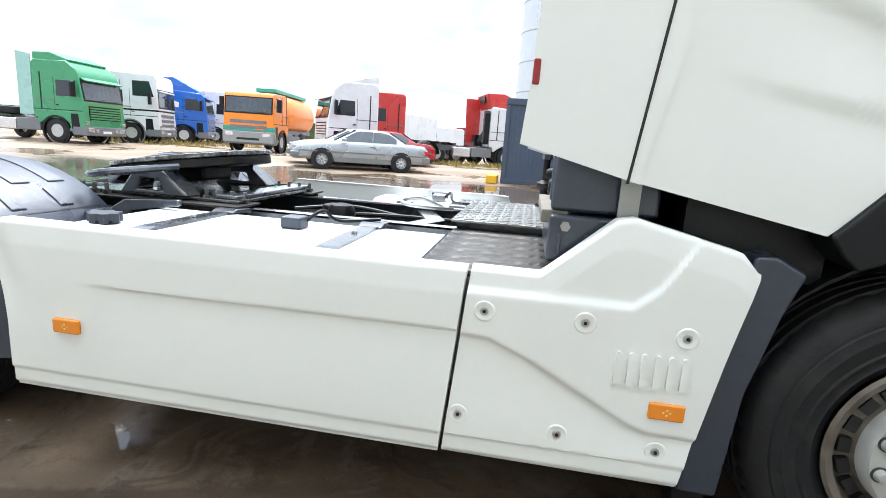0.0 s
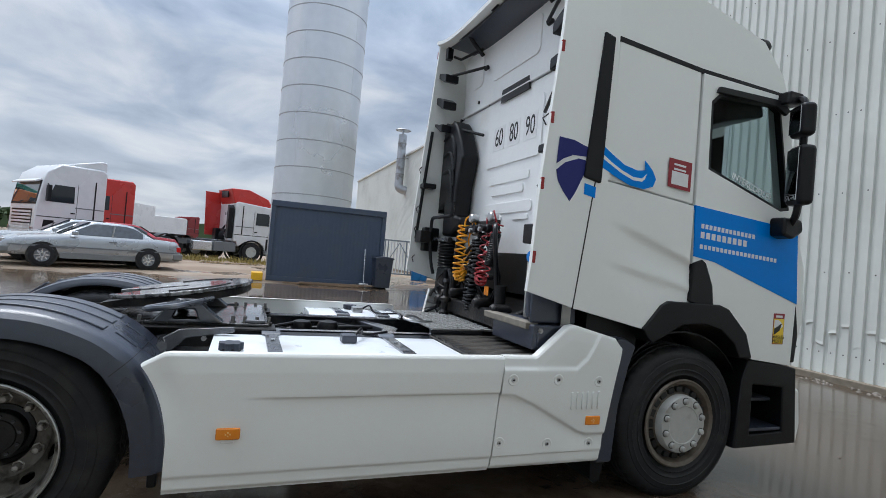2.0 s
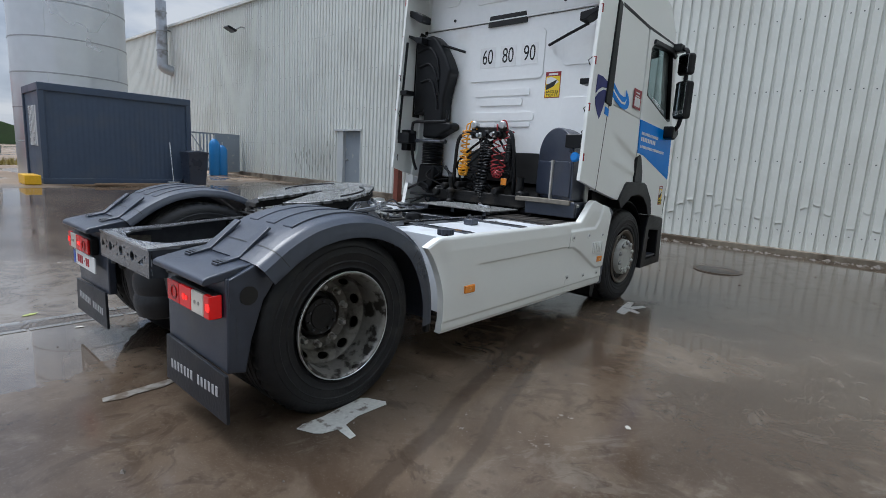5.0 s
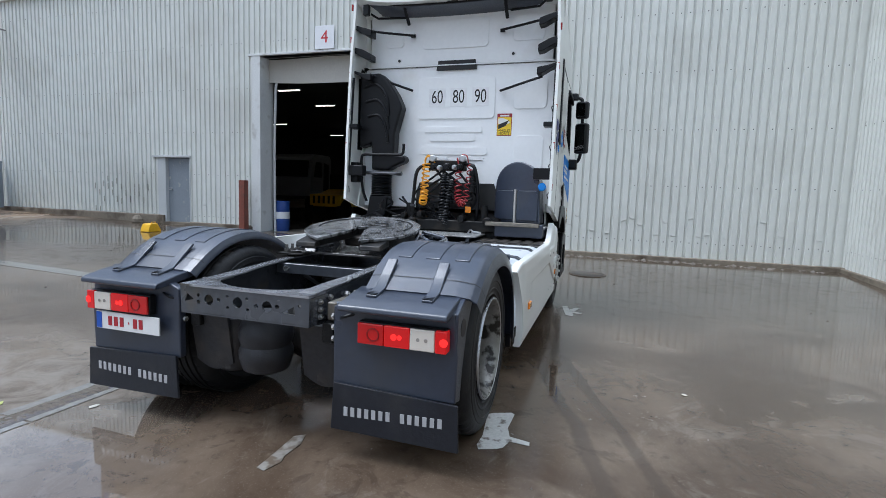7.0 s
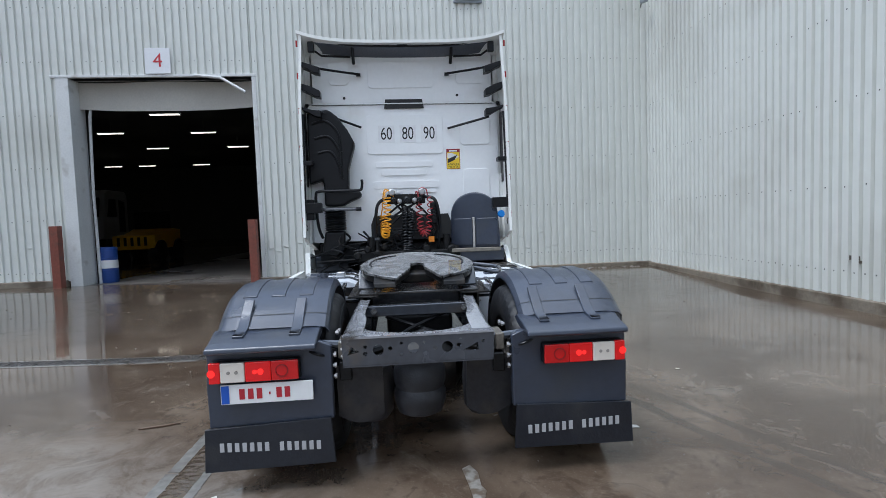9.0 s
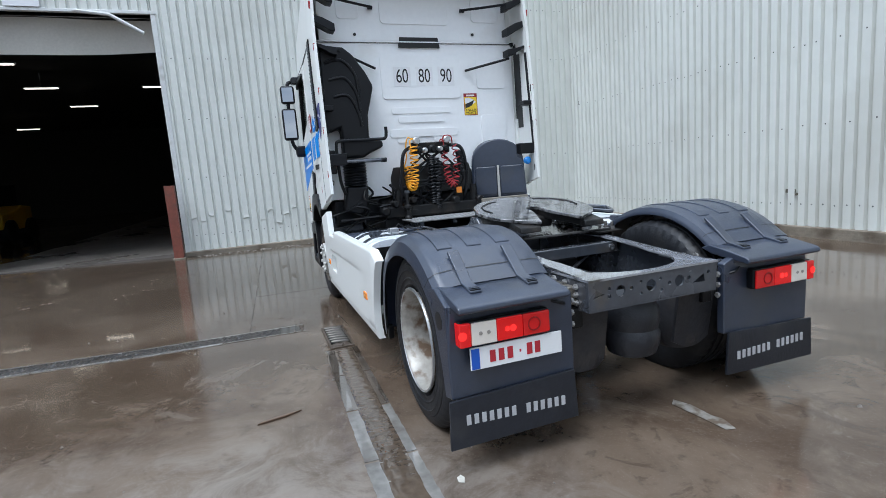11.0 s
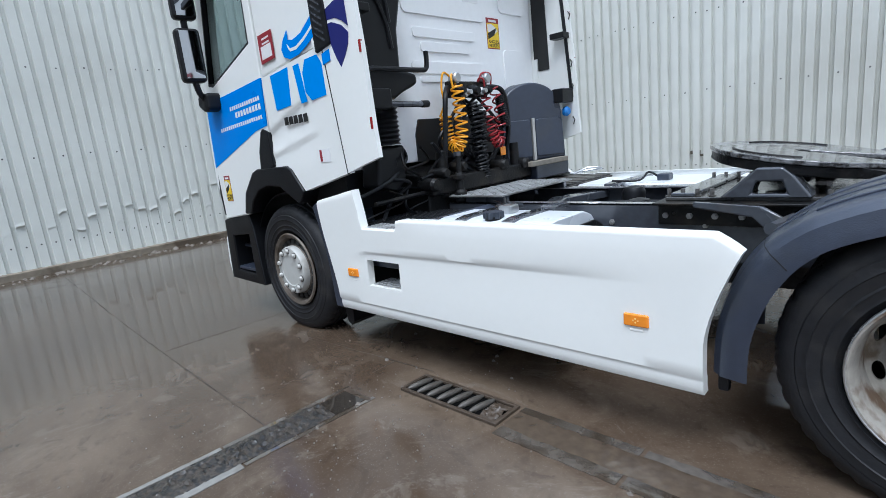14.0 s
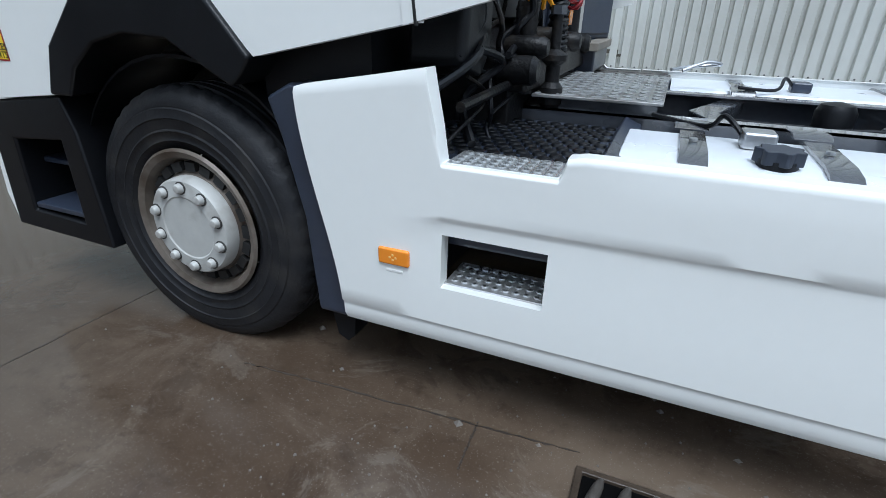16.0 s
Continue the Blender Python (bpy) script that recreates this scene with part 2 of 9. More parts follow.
def prism(bm, pts, axis, a, b, holes=()):
    """A plate: an outline (with holes) between a and b along an axis."""
    rings = [list(pts)] + [list(h) for h in holes]
    made = []
    for lvl in (a, b):
        edges, loops = [], []
        for r in rings:
            vs = [bm.verts.new(put(axis, lvl, u, v)) for u, v in r]
            edges += [bm.edges.new((vs[i], vs[(i + 1) % len(vs)])) for i in range(len(vs))]
            loops.append(vs)
        bmesh.ops.triangle_fill(bm, use_beauty=True, use_dissolve=False, edges=edges)
        made.append(loops)
    for la, lb in zip(*made):
        n = len(la)
        for i in range(n):
            bm.faces.new((la[i], la[(i + 1) % n], lb[(i + 1) % n], lb[i]))
    return bm


def P(pts, axis, a, b, holes=()):
    return prism(bmesh.new(), pts, axis, a, b, holes)


def lathe(bm, prof, axis="y", c=(0, 0, 0), seg=32, closed=False, caps=True):
    """Turns a profile of (radius, height) about an axis through c."""
    rings = []
    for r, h in prof:
        ring = []
        for i in range(seg):
            a = 2 * math.pi * i / seg
            p = Vector(put(axis, h, r * math.cos(a), r * math.sin(a)))
            ring.append(bm.verts.new(p + Vector(c)))
        rings.append(ring)
    pairs = list(zip(rings, rings[1:])) + ([(rings[-1], rings[0])] if closed else [])
    for ra, rb in pairs:
        for i in range(seg):
            bm.faces.new((ra[i], ra[(i + 1) % seg], rb[(i + 1) % seg], rb[i]))
    if not closed and caps:
        for ring in (rings[0], rings[-1]):
            bm.faces.new(ring)
    return bm


def cyl(bm, c, axis, r, h, seg=20):
    """A cylinder centred at c."""
    return lathe(bm, [(r, -h / 2), (r, h / 2)], axis, c, seg)


def C(c, axis, r, h, seg=20):
    return cyl(bmesh.new(), c, axis, r, h, seg)


def tube(bm, pts, r, seg=8):
    """A round bar along a line of points."""
    pts = [Vector(p) for p in pts]
    rings, up = [], Vector((0, 0, 1))
    d0 = (pts[1] - pts[0]).normalized()
    nrm = d0.orthogonal().normalized()
    for i, p in enumerate(pts):
        d = (pts[min(i + 1, len(pts) - 1)] - pts[max(i - 1, 0)]).normalized()
        nrm = (nrm - d * nrm.dot(d))
        nrm = nrm.normalized() if nrm.length > 1e-6 else d.orthogonal().normalized()
        bi = d.cross(nrm)
        rings.append([bm.verts.new(p + r * (nrm * math.cos(2 * math.pi * k / seg) + bi * math.sin(2 * math.pi * k / seg))) for k in range(seg)])
    for ra, rb in zip(rings, rings[1:]):
        for k in range(seg):
            bm.faces.new((ra[k], ra[(k + 1) % seg], rb[(k + 1) % seg], rb[k]))
    bm.faces.new(rings[0])
    bm.faces.new(rings[-1])
    return bm


def T(pts, r, seg=8):
    return tube(bmesh.new(), pts, r, seg)


def smooth_line(pts, n=6):
    """A Catmull-Rom line through points."""
    pts = [Vector(p) for p in pts]
    q = [pts[0]] + pts + [pts[-1]]
    out = []
    for i in range(1, len(q) - 2):
        a, b, c, d = q[i - 1], q[i], q[i + 1], q[i + 2]
        for k in range(n):
            t = k / n
            out.append(0.5 * ((2 * b) + (c - a) * t + (2 * a - 5 * b + 4 * c - d) * t * t + (3 * b - a - 3 * c + d) * t ** 3))
    out.append(pts[-1])
    return out


def coil(a, b, r, turns, wire, seg=6, per=12, sag=None):
    """A coiled hose from a to b."""
    line = smooth_line([a, b] if sag is None else [a, *sag, b], 14)
    n = turns * per
    pts = []
    for i in range(n + 1):
        t = i / n * (len(line) - 1)
        k = min(int(t), len(line) - 2)
        p = line[k].lerp(line[k + 1], t - k)
        d = (line[k + 1] - line[k]).normalized()
        u = d.orthogonal().normalized() if abs(d.z) < 0.95 else Vector((1, 0, 0))
        u = (Vector((1, 0.01, 0)) - d * d.dot(Vector((1, 0.01, 0)))).normalized()
        w = d.cross(u)
        g = 2 * math.pi * i / per
        pts.append(p + r * (u * math.cos(g) + w * math.sin(g)))
    return T(pts, wire, seg)


def surf(bm, P_, nu, nv, thick=None):
    """A sheet from P_(u, v), doubled by a second sheet offset by the vector thick(u, v), closed round its rim."""
    def sheet(f):
        return [[bm.verts.new(f(i / nu, j / nv)) for j in range(nv + 1)] for i in range(nu + 1)]
    A = sheet(P_)
    for i in range(nu):
        for j in range(nv):
            bm.faces.new((A[i][j], A[i + 1][j], A[i + 1][j + 1], A[i][j + 1]))
    if thick:
        D = sheet(lambda u, v: Vector(P_(u, v)) + Vector(thick(u, v)))
        for i in range(nu):
            for j in range(nv):
                bm.faces.new((D[i][j], D[i][j + 1], D[i + 1][j + 1], D[i + 1][j]))
        rim = [(i, 0) for i in range(nu)] + [(nu, j) for j in range(nv)] + [(i, nv) for i in range(nu, 0, -1)] + [(0, j) for j in range(nv, 0, -1)]
        for (a, b), (c, d) in zip(rim, rim[1:] + rim[:1]):
            bm.faces.new((A[a][b], A[c][d], D[c][d], D[a][b]))
    return bm


def lerp_table(tab, x):
    """Linear look-up in a table of (x, y) pairs in rising x."""
    if x <= tab[0][0]:
        return tab[0][1]
    for (a, p), (b, q) in zip(tab, tab[1:]):
        if x <= b:
            return p + (q - p) * (x - a) / (b - a)
    return tab[-1][1]


def sstep(a, b, x):
    t = max(0.0, min(1.0, (x - a) / (b - a)))
    return t * t * (3 - 2 * t)


def text_mesh(s, size, material, name):
    cu = bpy.data.curves.new(name, "FONT")
    cu.body, cu.size, cu.extrude, cu.align_x, cu.align_y = s, size, 0.001, "CENTER", "CENTER"
    ob = bpy.data.objects.new(name, cu)
    scene.collection.objects.link(ob)
    dg = bpy.context.evaluated_depsgraph_get()
    me = bpy.data.meshes.new_from_object(ob.evaluated_get(dg))
    bpy.data.objects.remove(ob)
    bpy.data.curves.remove(cu)
    me.materials.clear()
    me.materials.append(material)
    return me


def facing(x, y, z, u, v):
    """A pose whose local x runs along u and local y along v."""
    u, v = Vector(u).normalized(), Vector(v).normalized()
    w = u.cross(v)
    return Matrix.Translation((x, y, z)) @ Matrix((u, v, w)).transposed().to_4x4()


# ---- ground ----
WALL_X = 9.3


def ground_z(x, y):
    """The yard falls gently towards the drain beside the lorry."""
    return 0.018 * max(0.0, min(y, 21.0) - 3.0) + 0.09 * sstep(4.5, 9.3, x)


def ground_material():
    m = bpy.data.materials.new("wet_concrete_and_dirt")
    m.use_nodes = True
    nt = m.node_tree
    b = nt.nodes["Principled BSDF"]
    L = nt.links.new
    geo = nt.nodes.new("ShaderNodeNewGeometry")
    pos = geo.outputs["Position"]

    def noise(scale, detail=6, rough=0.55, dist=0.0, vec=None):
        n = nt.nodes.new("ShaderNodeTexNoise")
        n.inputs["Scale"].default_value, n.inputs["Detail"].default_value = scale, detail
        n.inputs["Roughness"].default_value, n.inputs["Distortion"].default_value = rough, dist
        L(vec or pos, n.inputs["Vector"])
        return n.outputs["Fac"]

    def rng(src, a, b_, c=0.0, d=1.0):
        r = nt.nodes.new("ShaderNodeMapRange")
        r.inputs["From Min"].default_value, r.inputs["From Max"].default_value = a, b_
        r.inputs["To Min"].default_value, r.inputs["To Max"].default_value = c, d
        r.interpolation_type = "SMOOTHSTEP"
        L(src, r.inputs["Value"])
        return r.outputs[0]

    def mixc(f, a, b_, mode="MIX"):
        x = nt.nodes.new("ShaderNodeMix")
        x.data_type, x.blend_type = "RGBA", mode
        if isinstance(f, float):
            x.inputs["Factor"].default_value = f
        else:
            L(f, x.inputs["Factor"])
        for k, v in (("A", a), ("B", b_)):
            if isinstance(v, tuple):
                x.inputs[k].default_value = (*v, 1)
            else:
                L(v, x.inputs[k])
        return x.outputs["Result"]

    def op(kind, a, b_=None):
        x = nt.nodes.new("ShaderNodeMath")
        x.operation = kind
        for i, v in enumerate((a, b_)):
            if v is None:
                continue
            if isinstance(v, (int, float)):
                x.inputs[i].default_value = v
            else:
                L(v, x.inputs[i])
        return x.outputs[0]

    sep = nt.nodes.new("ShaderNodeSeparateXYZ")
    L(pos, sep.inputs[0])
    X, Y = sep.outputs["X"], sep.outputs["Y"]
    # concrete: mud film, dry worn spots, aggregate
    base = mixc(rng(noise(0.55, 7, 0.6, 0.4), 0.4, 0.62), (0.066, 0.045, 0.030), (0.132, 0.099, 0.071))
    base = mixc(rng(noise(1.7, 8, 0.65, 0.6), 0.50, 0.74, 0.0, 0.6), base, (0.172, 0.136, 0.102))
    base = mixc(rng(noise(70, 3, 0.5), 0.60, 0.72, 0.0, 0.35), base, (0.20, 0.17, 0.14))
    base = mixc(rng(noise(190, 2, 0.5), 0.64, 0.72, 0.0, 0.6), base, (0.26, 0.235, 0.2))
    base = mixc(rng(noise(7, 8, 0.72), 0.52, 0.70, 0.0, 0.5), base, (0.042, 0.029, 0.019))
    base = mixc(rng(noise(1.3, 12, 0.74, 2.0), 0.55, 0.62, 0.0, 0.28), base, (0.205, 0.178, 0.148))
    base = mixc(rng(noise(3.2, 10, 0.72, 1.2), 0.56, 0.63, 0.0, 0.40), base, (0.038, 0.026, 0.018))
    # ragged paler patch to the left of the lorry's rear
    sx, sy = op("ADD", X, 1.7), op("ADD", Y, -2.7)
    sd = op("SQRT", op("ADD", op("MULTIPLY", sx, sx), op("MULTIPLY", sy, sy)))
    sd = op("ADD", sd, op("MULTIPLY", op("ADD", noise(0.8, 8, 0.65, 0.8), -0.5), 2.6))
    pale_patch = op("MULTIPLY", rng(sd, 2.6, 1.2), rng(noise(2.0, 12, 0.74, 1.6), 0.36, 0.62, 0.25, 0.95))
    base = mixc(pale_patch, base, (0.225, 0.195, 0.165))
    # base turns darker towards the wall, with an uneven border
    dark_zone = rng(op("ADD", X, op("MULTIPLY", op("ADD", noise(0.5, 6, 0.6), -0.5), 3.0)), 2.8, 5.2, 0.0, 0.75)
    base = mixc(dark_zone, base, (0.062, 0.047, 0.034))
    # dark wet tracks of tyres that ran past the lorry
    wander = op("MULTIPLY", op("ADD", noise(1.1, 4, 0.5), -0.5), 0.14)
    for slope, off, wide in ((0.334, -2.005, 0.05), (0.303, -1.728, 0.06)):
        td = op("ABSOLUTE", op("ADD", op("SUBTRACT", Y, op("ADD", op("MULTIPLY", X, slope), off)), wander))
        td = op("ADD", td, op("MULTIPLY", op("ADD", noise(14, 6, 0.7), -0.5), 0.07))
        near = op("MULTIPLY", rng(X, -4.5, -2.0), rng(X, 2.6, 1.2))
        base = mixc(op("MULTIPLY", rng(td, wide * 1.1, wide * 0.5, 0.0, 0.6), near), base, (0.052, 0.038, 0.028))
    # dirt and gravel of the far yard
    far = mixc(rng(noise(0.25, 8, 0.6), 0.4, 0.65), (0.19, 0.13, 0.083), (0.30, 0.235, 0.17))
    far = mixc(rng(noise(1.1, 8, 0.65), 0.55, 0.7, 0.0, 0.6), far, (0.13, 0.09, 0.06))
    edge = op("ADD", Y, op("MULTIPLY", X, -0.12))
    edge = op("ADD", edge, op("MULTIPLY", noise(0.4, 5), 5.0))
    ymask = rng(edge, 14.0, 17.5)
    xl = op("ADD", op("MULTIPLY", X, -1.0), op("MULTIPLY", noise(0.4, 5), 4.0))
    xmask = rng(xl, 12.0, 16.0)
    fmask = op("MAXIMUM", ymask, xmask)
    L(mixc(fmask, base, far), b.inputs["Base Color"])
    # water: films, with drier islands, and puddles
    wet = rng(noise(0.38, 5, 0.5, 0.3), 0.34, 0.62)
    # standing water
    dry, film = op("ADD", 1.0, 0.0), op("ADD", 1.0, 0.0)
    for px, py, pr in ((-1.25, 0.95, 0.55), (-1.2, 0.85, 0.8), (-2.4, 1.4, 0.8), (0.9, -1.35, 0.45), (0.9, 10.8, 1.9), (3.9, 11.6, 1.6)):
        dx = op("ADD", X, -px)
        dy = op("ADD", Y, -py)
        dd = op("SQRT", op("ADD", op("MULTIPLY", dx, dx), op("MULTIPLY", dy, dy)))
        dd = op("ADD", dd, op("MULTIPLY", op("ADD", noise(1.6 / pr, 6, 0.6), -0.5), 1.6 * pr))
        shore = rng(dd, pr * 0.85, pr * 1.05)
        dry = op("MULTIPLY", dry, shore)
        if px < -1:
            film = op("MULTIPLY", film, shore)
    wet = op("MULTIPLY", wet, dry)
    L(op("SUBTRACT", 1.0, film), b.inputs["Coat Weight"])
    b.inputs["Coat Roughness"].default_value = 0.02
    r1 = op("ADD", op("MULTIPLY", wet, 0.12), 0.035)
    r1 = op("ADD", r1, op("MULTIPLY", rng(noise(5, 6, 0.65), 0.48, 0.75), op("MULTIPLY", wet, 0.18)))
    pud = rng(noise(0.3, 4, 0.5, 0.2), 0.52, 0.57)
    r_far = op("ADD", op("MULTIPLY", pud, -0.6), 0.75)
    rr = nt.nodes.new("ShaderNodeMix")
    rr.data_type = "FLOAT"
    L(fmask, rr.inputs["Factor"])
    L(r1, rr.inputs["A"])
    L(r_far, rr.inputs["B"])
    L(rr.outputs["Result"], b.inputs["Roughness"])
    b.inputs["Specular IOR Level"].default_value = 0.72
    b.inputs["IOR"].default_value = 1.4
    bp = nt.nodes.new("ShaderNodeBump")
    bp.inputs["Strength"].default_value, bp.inputs["Distance"].default_value = 0.16, 0.003
    h = op("MULTIPLY", op("ADD", noise(45, 5, 0.6), op("MULTIPLY", noise(160, 3), 0.5)), op("ADD", op("MULTIPLY", wet, 0.9), 0.05))
    L(h, bp.inputs["Height"])
    L(bp.outputs[0], b.inputs["Normal"])
    return m


GROUND = ground_material()


def build_ground():
    xs = [-400, -200, -110, -70] + [-50 + 2.5 * i for i in range(18)] + [-5 + 0.5 * i for i in range(30)] + [10 + 2 * i for i in range(20)] + [60, 100, 200, 400]
    ys = [-200, -90, -40, -20] + [-12 + i for i in range(15)] + [3 + 1.0 * i for i in range(36)] + [39 + 4 * i for i in range(12)] + [100, 200, 400, 800]
    bm = bmesh.new()
    vs = [[bm.verts.new((x, y, ground_z(x, y))) for y in ys] for x in xs]
    for i in range(len(xs) - 1):
        for j in range(len(ys) - 1):
            bm.faces.new((vs[i][j], vs[i + 1][j], vs[i + 1][j + 1], vs[i][j + 1]))
    tagged(part("ground", bm, GROUND), "wet muddy concrete yard passing into bare brown dirt", "ground", kind="structure")


build_ground()

# ---- building ----
CLAD = mat("cladding_paint", (0.66, 0.675, 0.635), 0.5, spec=0.35, var=0.05, scale=1.0, rvar=0.08, stain=(0.50, 0.50, 0.455), stain_scale=0.45, stain_lo=0.5, stain_hi=0.85)
CONCRETE = mat("plinth_concrete", (0.2, 0.17, 0.13), 0.8, var=0.3, scale=3, bump=0.5, bscale=30, stain=(0.08, 0.06, 0.04), stain_scale=2, stain_lo=0.5, stain_hi=0.65)
RUST = mat("rust_brown_paint", (0.19, 0.055, 0.035), 0.6, var=0.25, scale=5, bump=0.2, stain=(0.10, 0.05, 0.035), stain_scale=4, stain_lo=0.55, stain_hi=0.7)
DOOR_GREY = mat("door_grey", (0.25, 0.28, 0.31), 0.45, var=0.1, stain=(0.4, 0.4, 0.38), stain_scale=5, stain_lo=0.62, stain_hi=0.7)
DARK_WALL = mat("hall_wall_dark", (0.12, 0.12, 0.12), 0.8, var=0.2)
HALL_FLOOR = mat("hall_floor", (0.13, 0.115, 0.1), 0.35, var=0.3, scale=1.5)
SCREW_HEAD = mat("screw_dark", (0.1, 0.1, 0.1), 0.5, metal=0.3, var=0.3)
SCREW = mat("screw_grey", (0.3, 0.3, 0.29), 0.5, metal=0.3, var=0.1)


PITCH = 0.1715


def profile(s0, s1, phase, depth):
    """The line of corrugated sheet, broad flats between narrow valleys: (distance along, depth out, rib number)."""
    out = []
    i = int((s0 - phase) / PITCH) - 1
    while phase + i * PITCH < s1:
        for f, d in ((0, 1), (0.30, 1), (0.62, 1), (0.69, 0), (0.92, 0), (0.995, 1)):
            q = phase + (i + f) * PITCH
            if s0 < q < s1:
                out.append((q, d * depth, i))
        i += 1
    return [(s0, depth, 0)] + out + [(s1, depth, 0)]


def clad_wall(name, origin, direction, normal, spans, label, dents=0.0, phase=0.0, depth=0.036):
    """Corrugated wall: spans of (s0, s1, z0, z1) along the direction from the origin, on a flat backing."""
    o, d, n = Vector(origin), Vector(direction), Vector(normal)
    bm = bmesh.new()
    screws = bmesh.new()
    kink = {}
    rnd = random.Random(11)
    for i in range(-4, 420):
        # a fold across the flat where the sheet has been pushed in from the yard
        near = math.exp(-((i * PITCH - 7.2) / 2.2) ** 2)
        kink[i] = (rnd.uniform(0.55, 0.98), dents * (0.25 + 0.75 * rnd.random()) * (0.35 + 0.65 * near) * (1 if rnd.random() < 0.3 + 0.65 * near else 0.15), rnd.uniform(-0.02, 0.02))
    for s0, s1, z0, z1 in spans:
        cols = []
        for q, h, i in profile(s0, s1, phase, depth):
            p = o + d * q + n * h
            if z0 < 0.6:
                zk, am, sk = kink.get(i, (0.7, 0.0, 0.0))
                zk += z0 * 0.5 + sk * (1 if (q / PITCH) % 1 > 0.5 else -1)
                am *= 1 if h > 0 else 0.15
                lv = [(z0, -0.35 * am), ((z0 + zk) / 2, -0.8 * am), (zk - 0.03, -am), (zk, 0.15 * am), (zk + 0.04, -0.12 * am), (zk + 0.35, 0), ((z0 + z1) / 2, 0), (z1, 0)]
            else:
                lv = [(z0, 0), ((z0 + z1) / 2, 0), (z1, 0)]
            cols.append([bm.verts.new((p.x + n.x * j, p.y + n.y * j, z)) for z, j in lv])
        for a, b in zip(cols, cols[1:]):
            for k in range(len(a) - 1):
                bm.faces.new((a[k], b[k], b[k + 1], a[k + 1]))
        q = [o + d * s0 - n * 0.02, o + d * s1 - n * 0.02, o + d * s1 - n * 0.25, o + d * s0 - n * 0.25]
        lo = [bm.verts.new((p.x, p.y, z0)) for p in q]
        hi = [bm.verts.new((p.x, p.y, z1)) for p in q]
        bm.faces.new(lo)
        bm.faces.new(hi)
        for i in range(4):
            bm.faces.new((lo[i], lo[(i + 1) % 4], hi[(i + 1) % 4], hi[i]))
        i = int((s0 - phase) / PITCH) + 1
        while phase + (i + 0.3) * PITCH < s1 - 0.05:
            p = o + d * (phase + (i + 0.3) * PITCH) + n * (depth + 0.0005)
            z, row = 0.515, 0
            while z < min(z1, 7.6):
                if z > z0 + 0.1 and (row == 0 or (i + row) % 2 == 0 or rnd.random() < 0.15):
                    zz, w = z + rnd.uniform(-0.012, 0.012), 0.012
                    vs = [screws.verts.new((p.x + d.x * a * w + n.x * 0.005, p.y + d.y * a * w + n.y * 0.005, zz + c * w)) for a, c in ((-1, 0), (-0.7, -0.7), (0, -1), (0.7, -0.7), (1, 0), (0.7, 0.7), (0, 1), (-0.7, 0.7))]
                    screws.faces.new(vs)
                z, row = z + 1.212, row + 1
            i += 1
    w = part(name, bm, CLAD, smooth=False)
    tagged(w, label, "wall", kind="structure")
    sc = part("screws", screws, SCREW_HEAD, w, "rows of small dark screw heads", smooth=False)
    tagged(sc, kind="stuff")
    return w


GATE = (3.44, 7.55, 5.0)
DOOR = (10.05, 10.93, 2.22)
WX = WALL_X
# runs along +y from the inner corner
clad_wall("wall_north", (WX, -6.42, 0), (0, 1, 0), (-1, 0, 0), [
    (0.0, 6.42 + GATE[0], 0.14, 10.5),
    (6.42 + GATE[0], 6.42 + GATE[1] + 0.25, GATE[2], 10.5),
    (6.42 + GATE[1] + 0.25, 6.42 + DOOR[0], 0.3, 7.2),
    (6.42 + DOOR[0], 6.42 + DOOR[1] + 0.3, DOOR[2], 7.2),
    (6.42 + DOOR[1] + 0.3, 46.0, 0.35, 7.2)], "pale grey corrugated metal wall with a dented foot", dents=0.036, phase=0.115)
clad_wall("wall_east", (WX, -6.42, 0), (-0.99953, 0.0306, 0), (0.0306, 0.99953, 0), [(0.0, 26.0, 0.14, 10.5)], "pale grey corrugated metal wall with rust scuffs", depth=0.06)


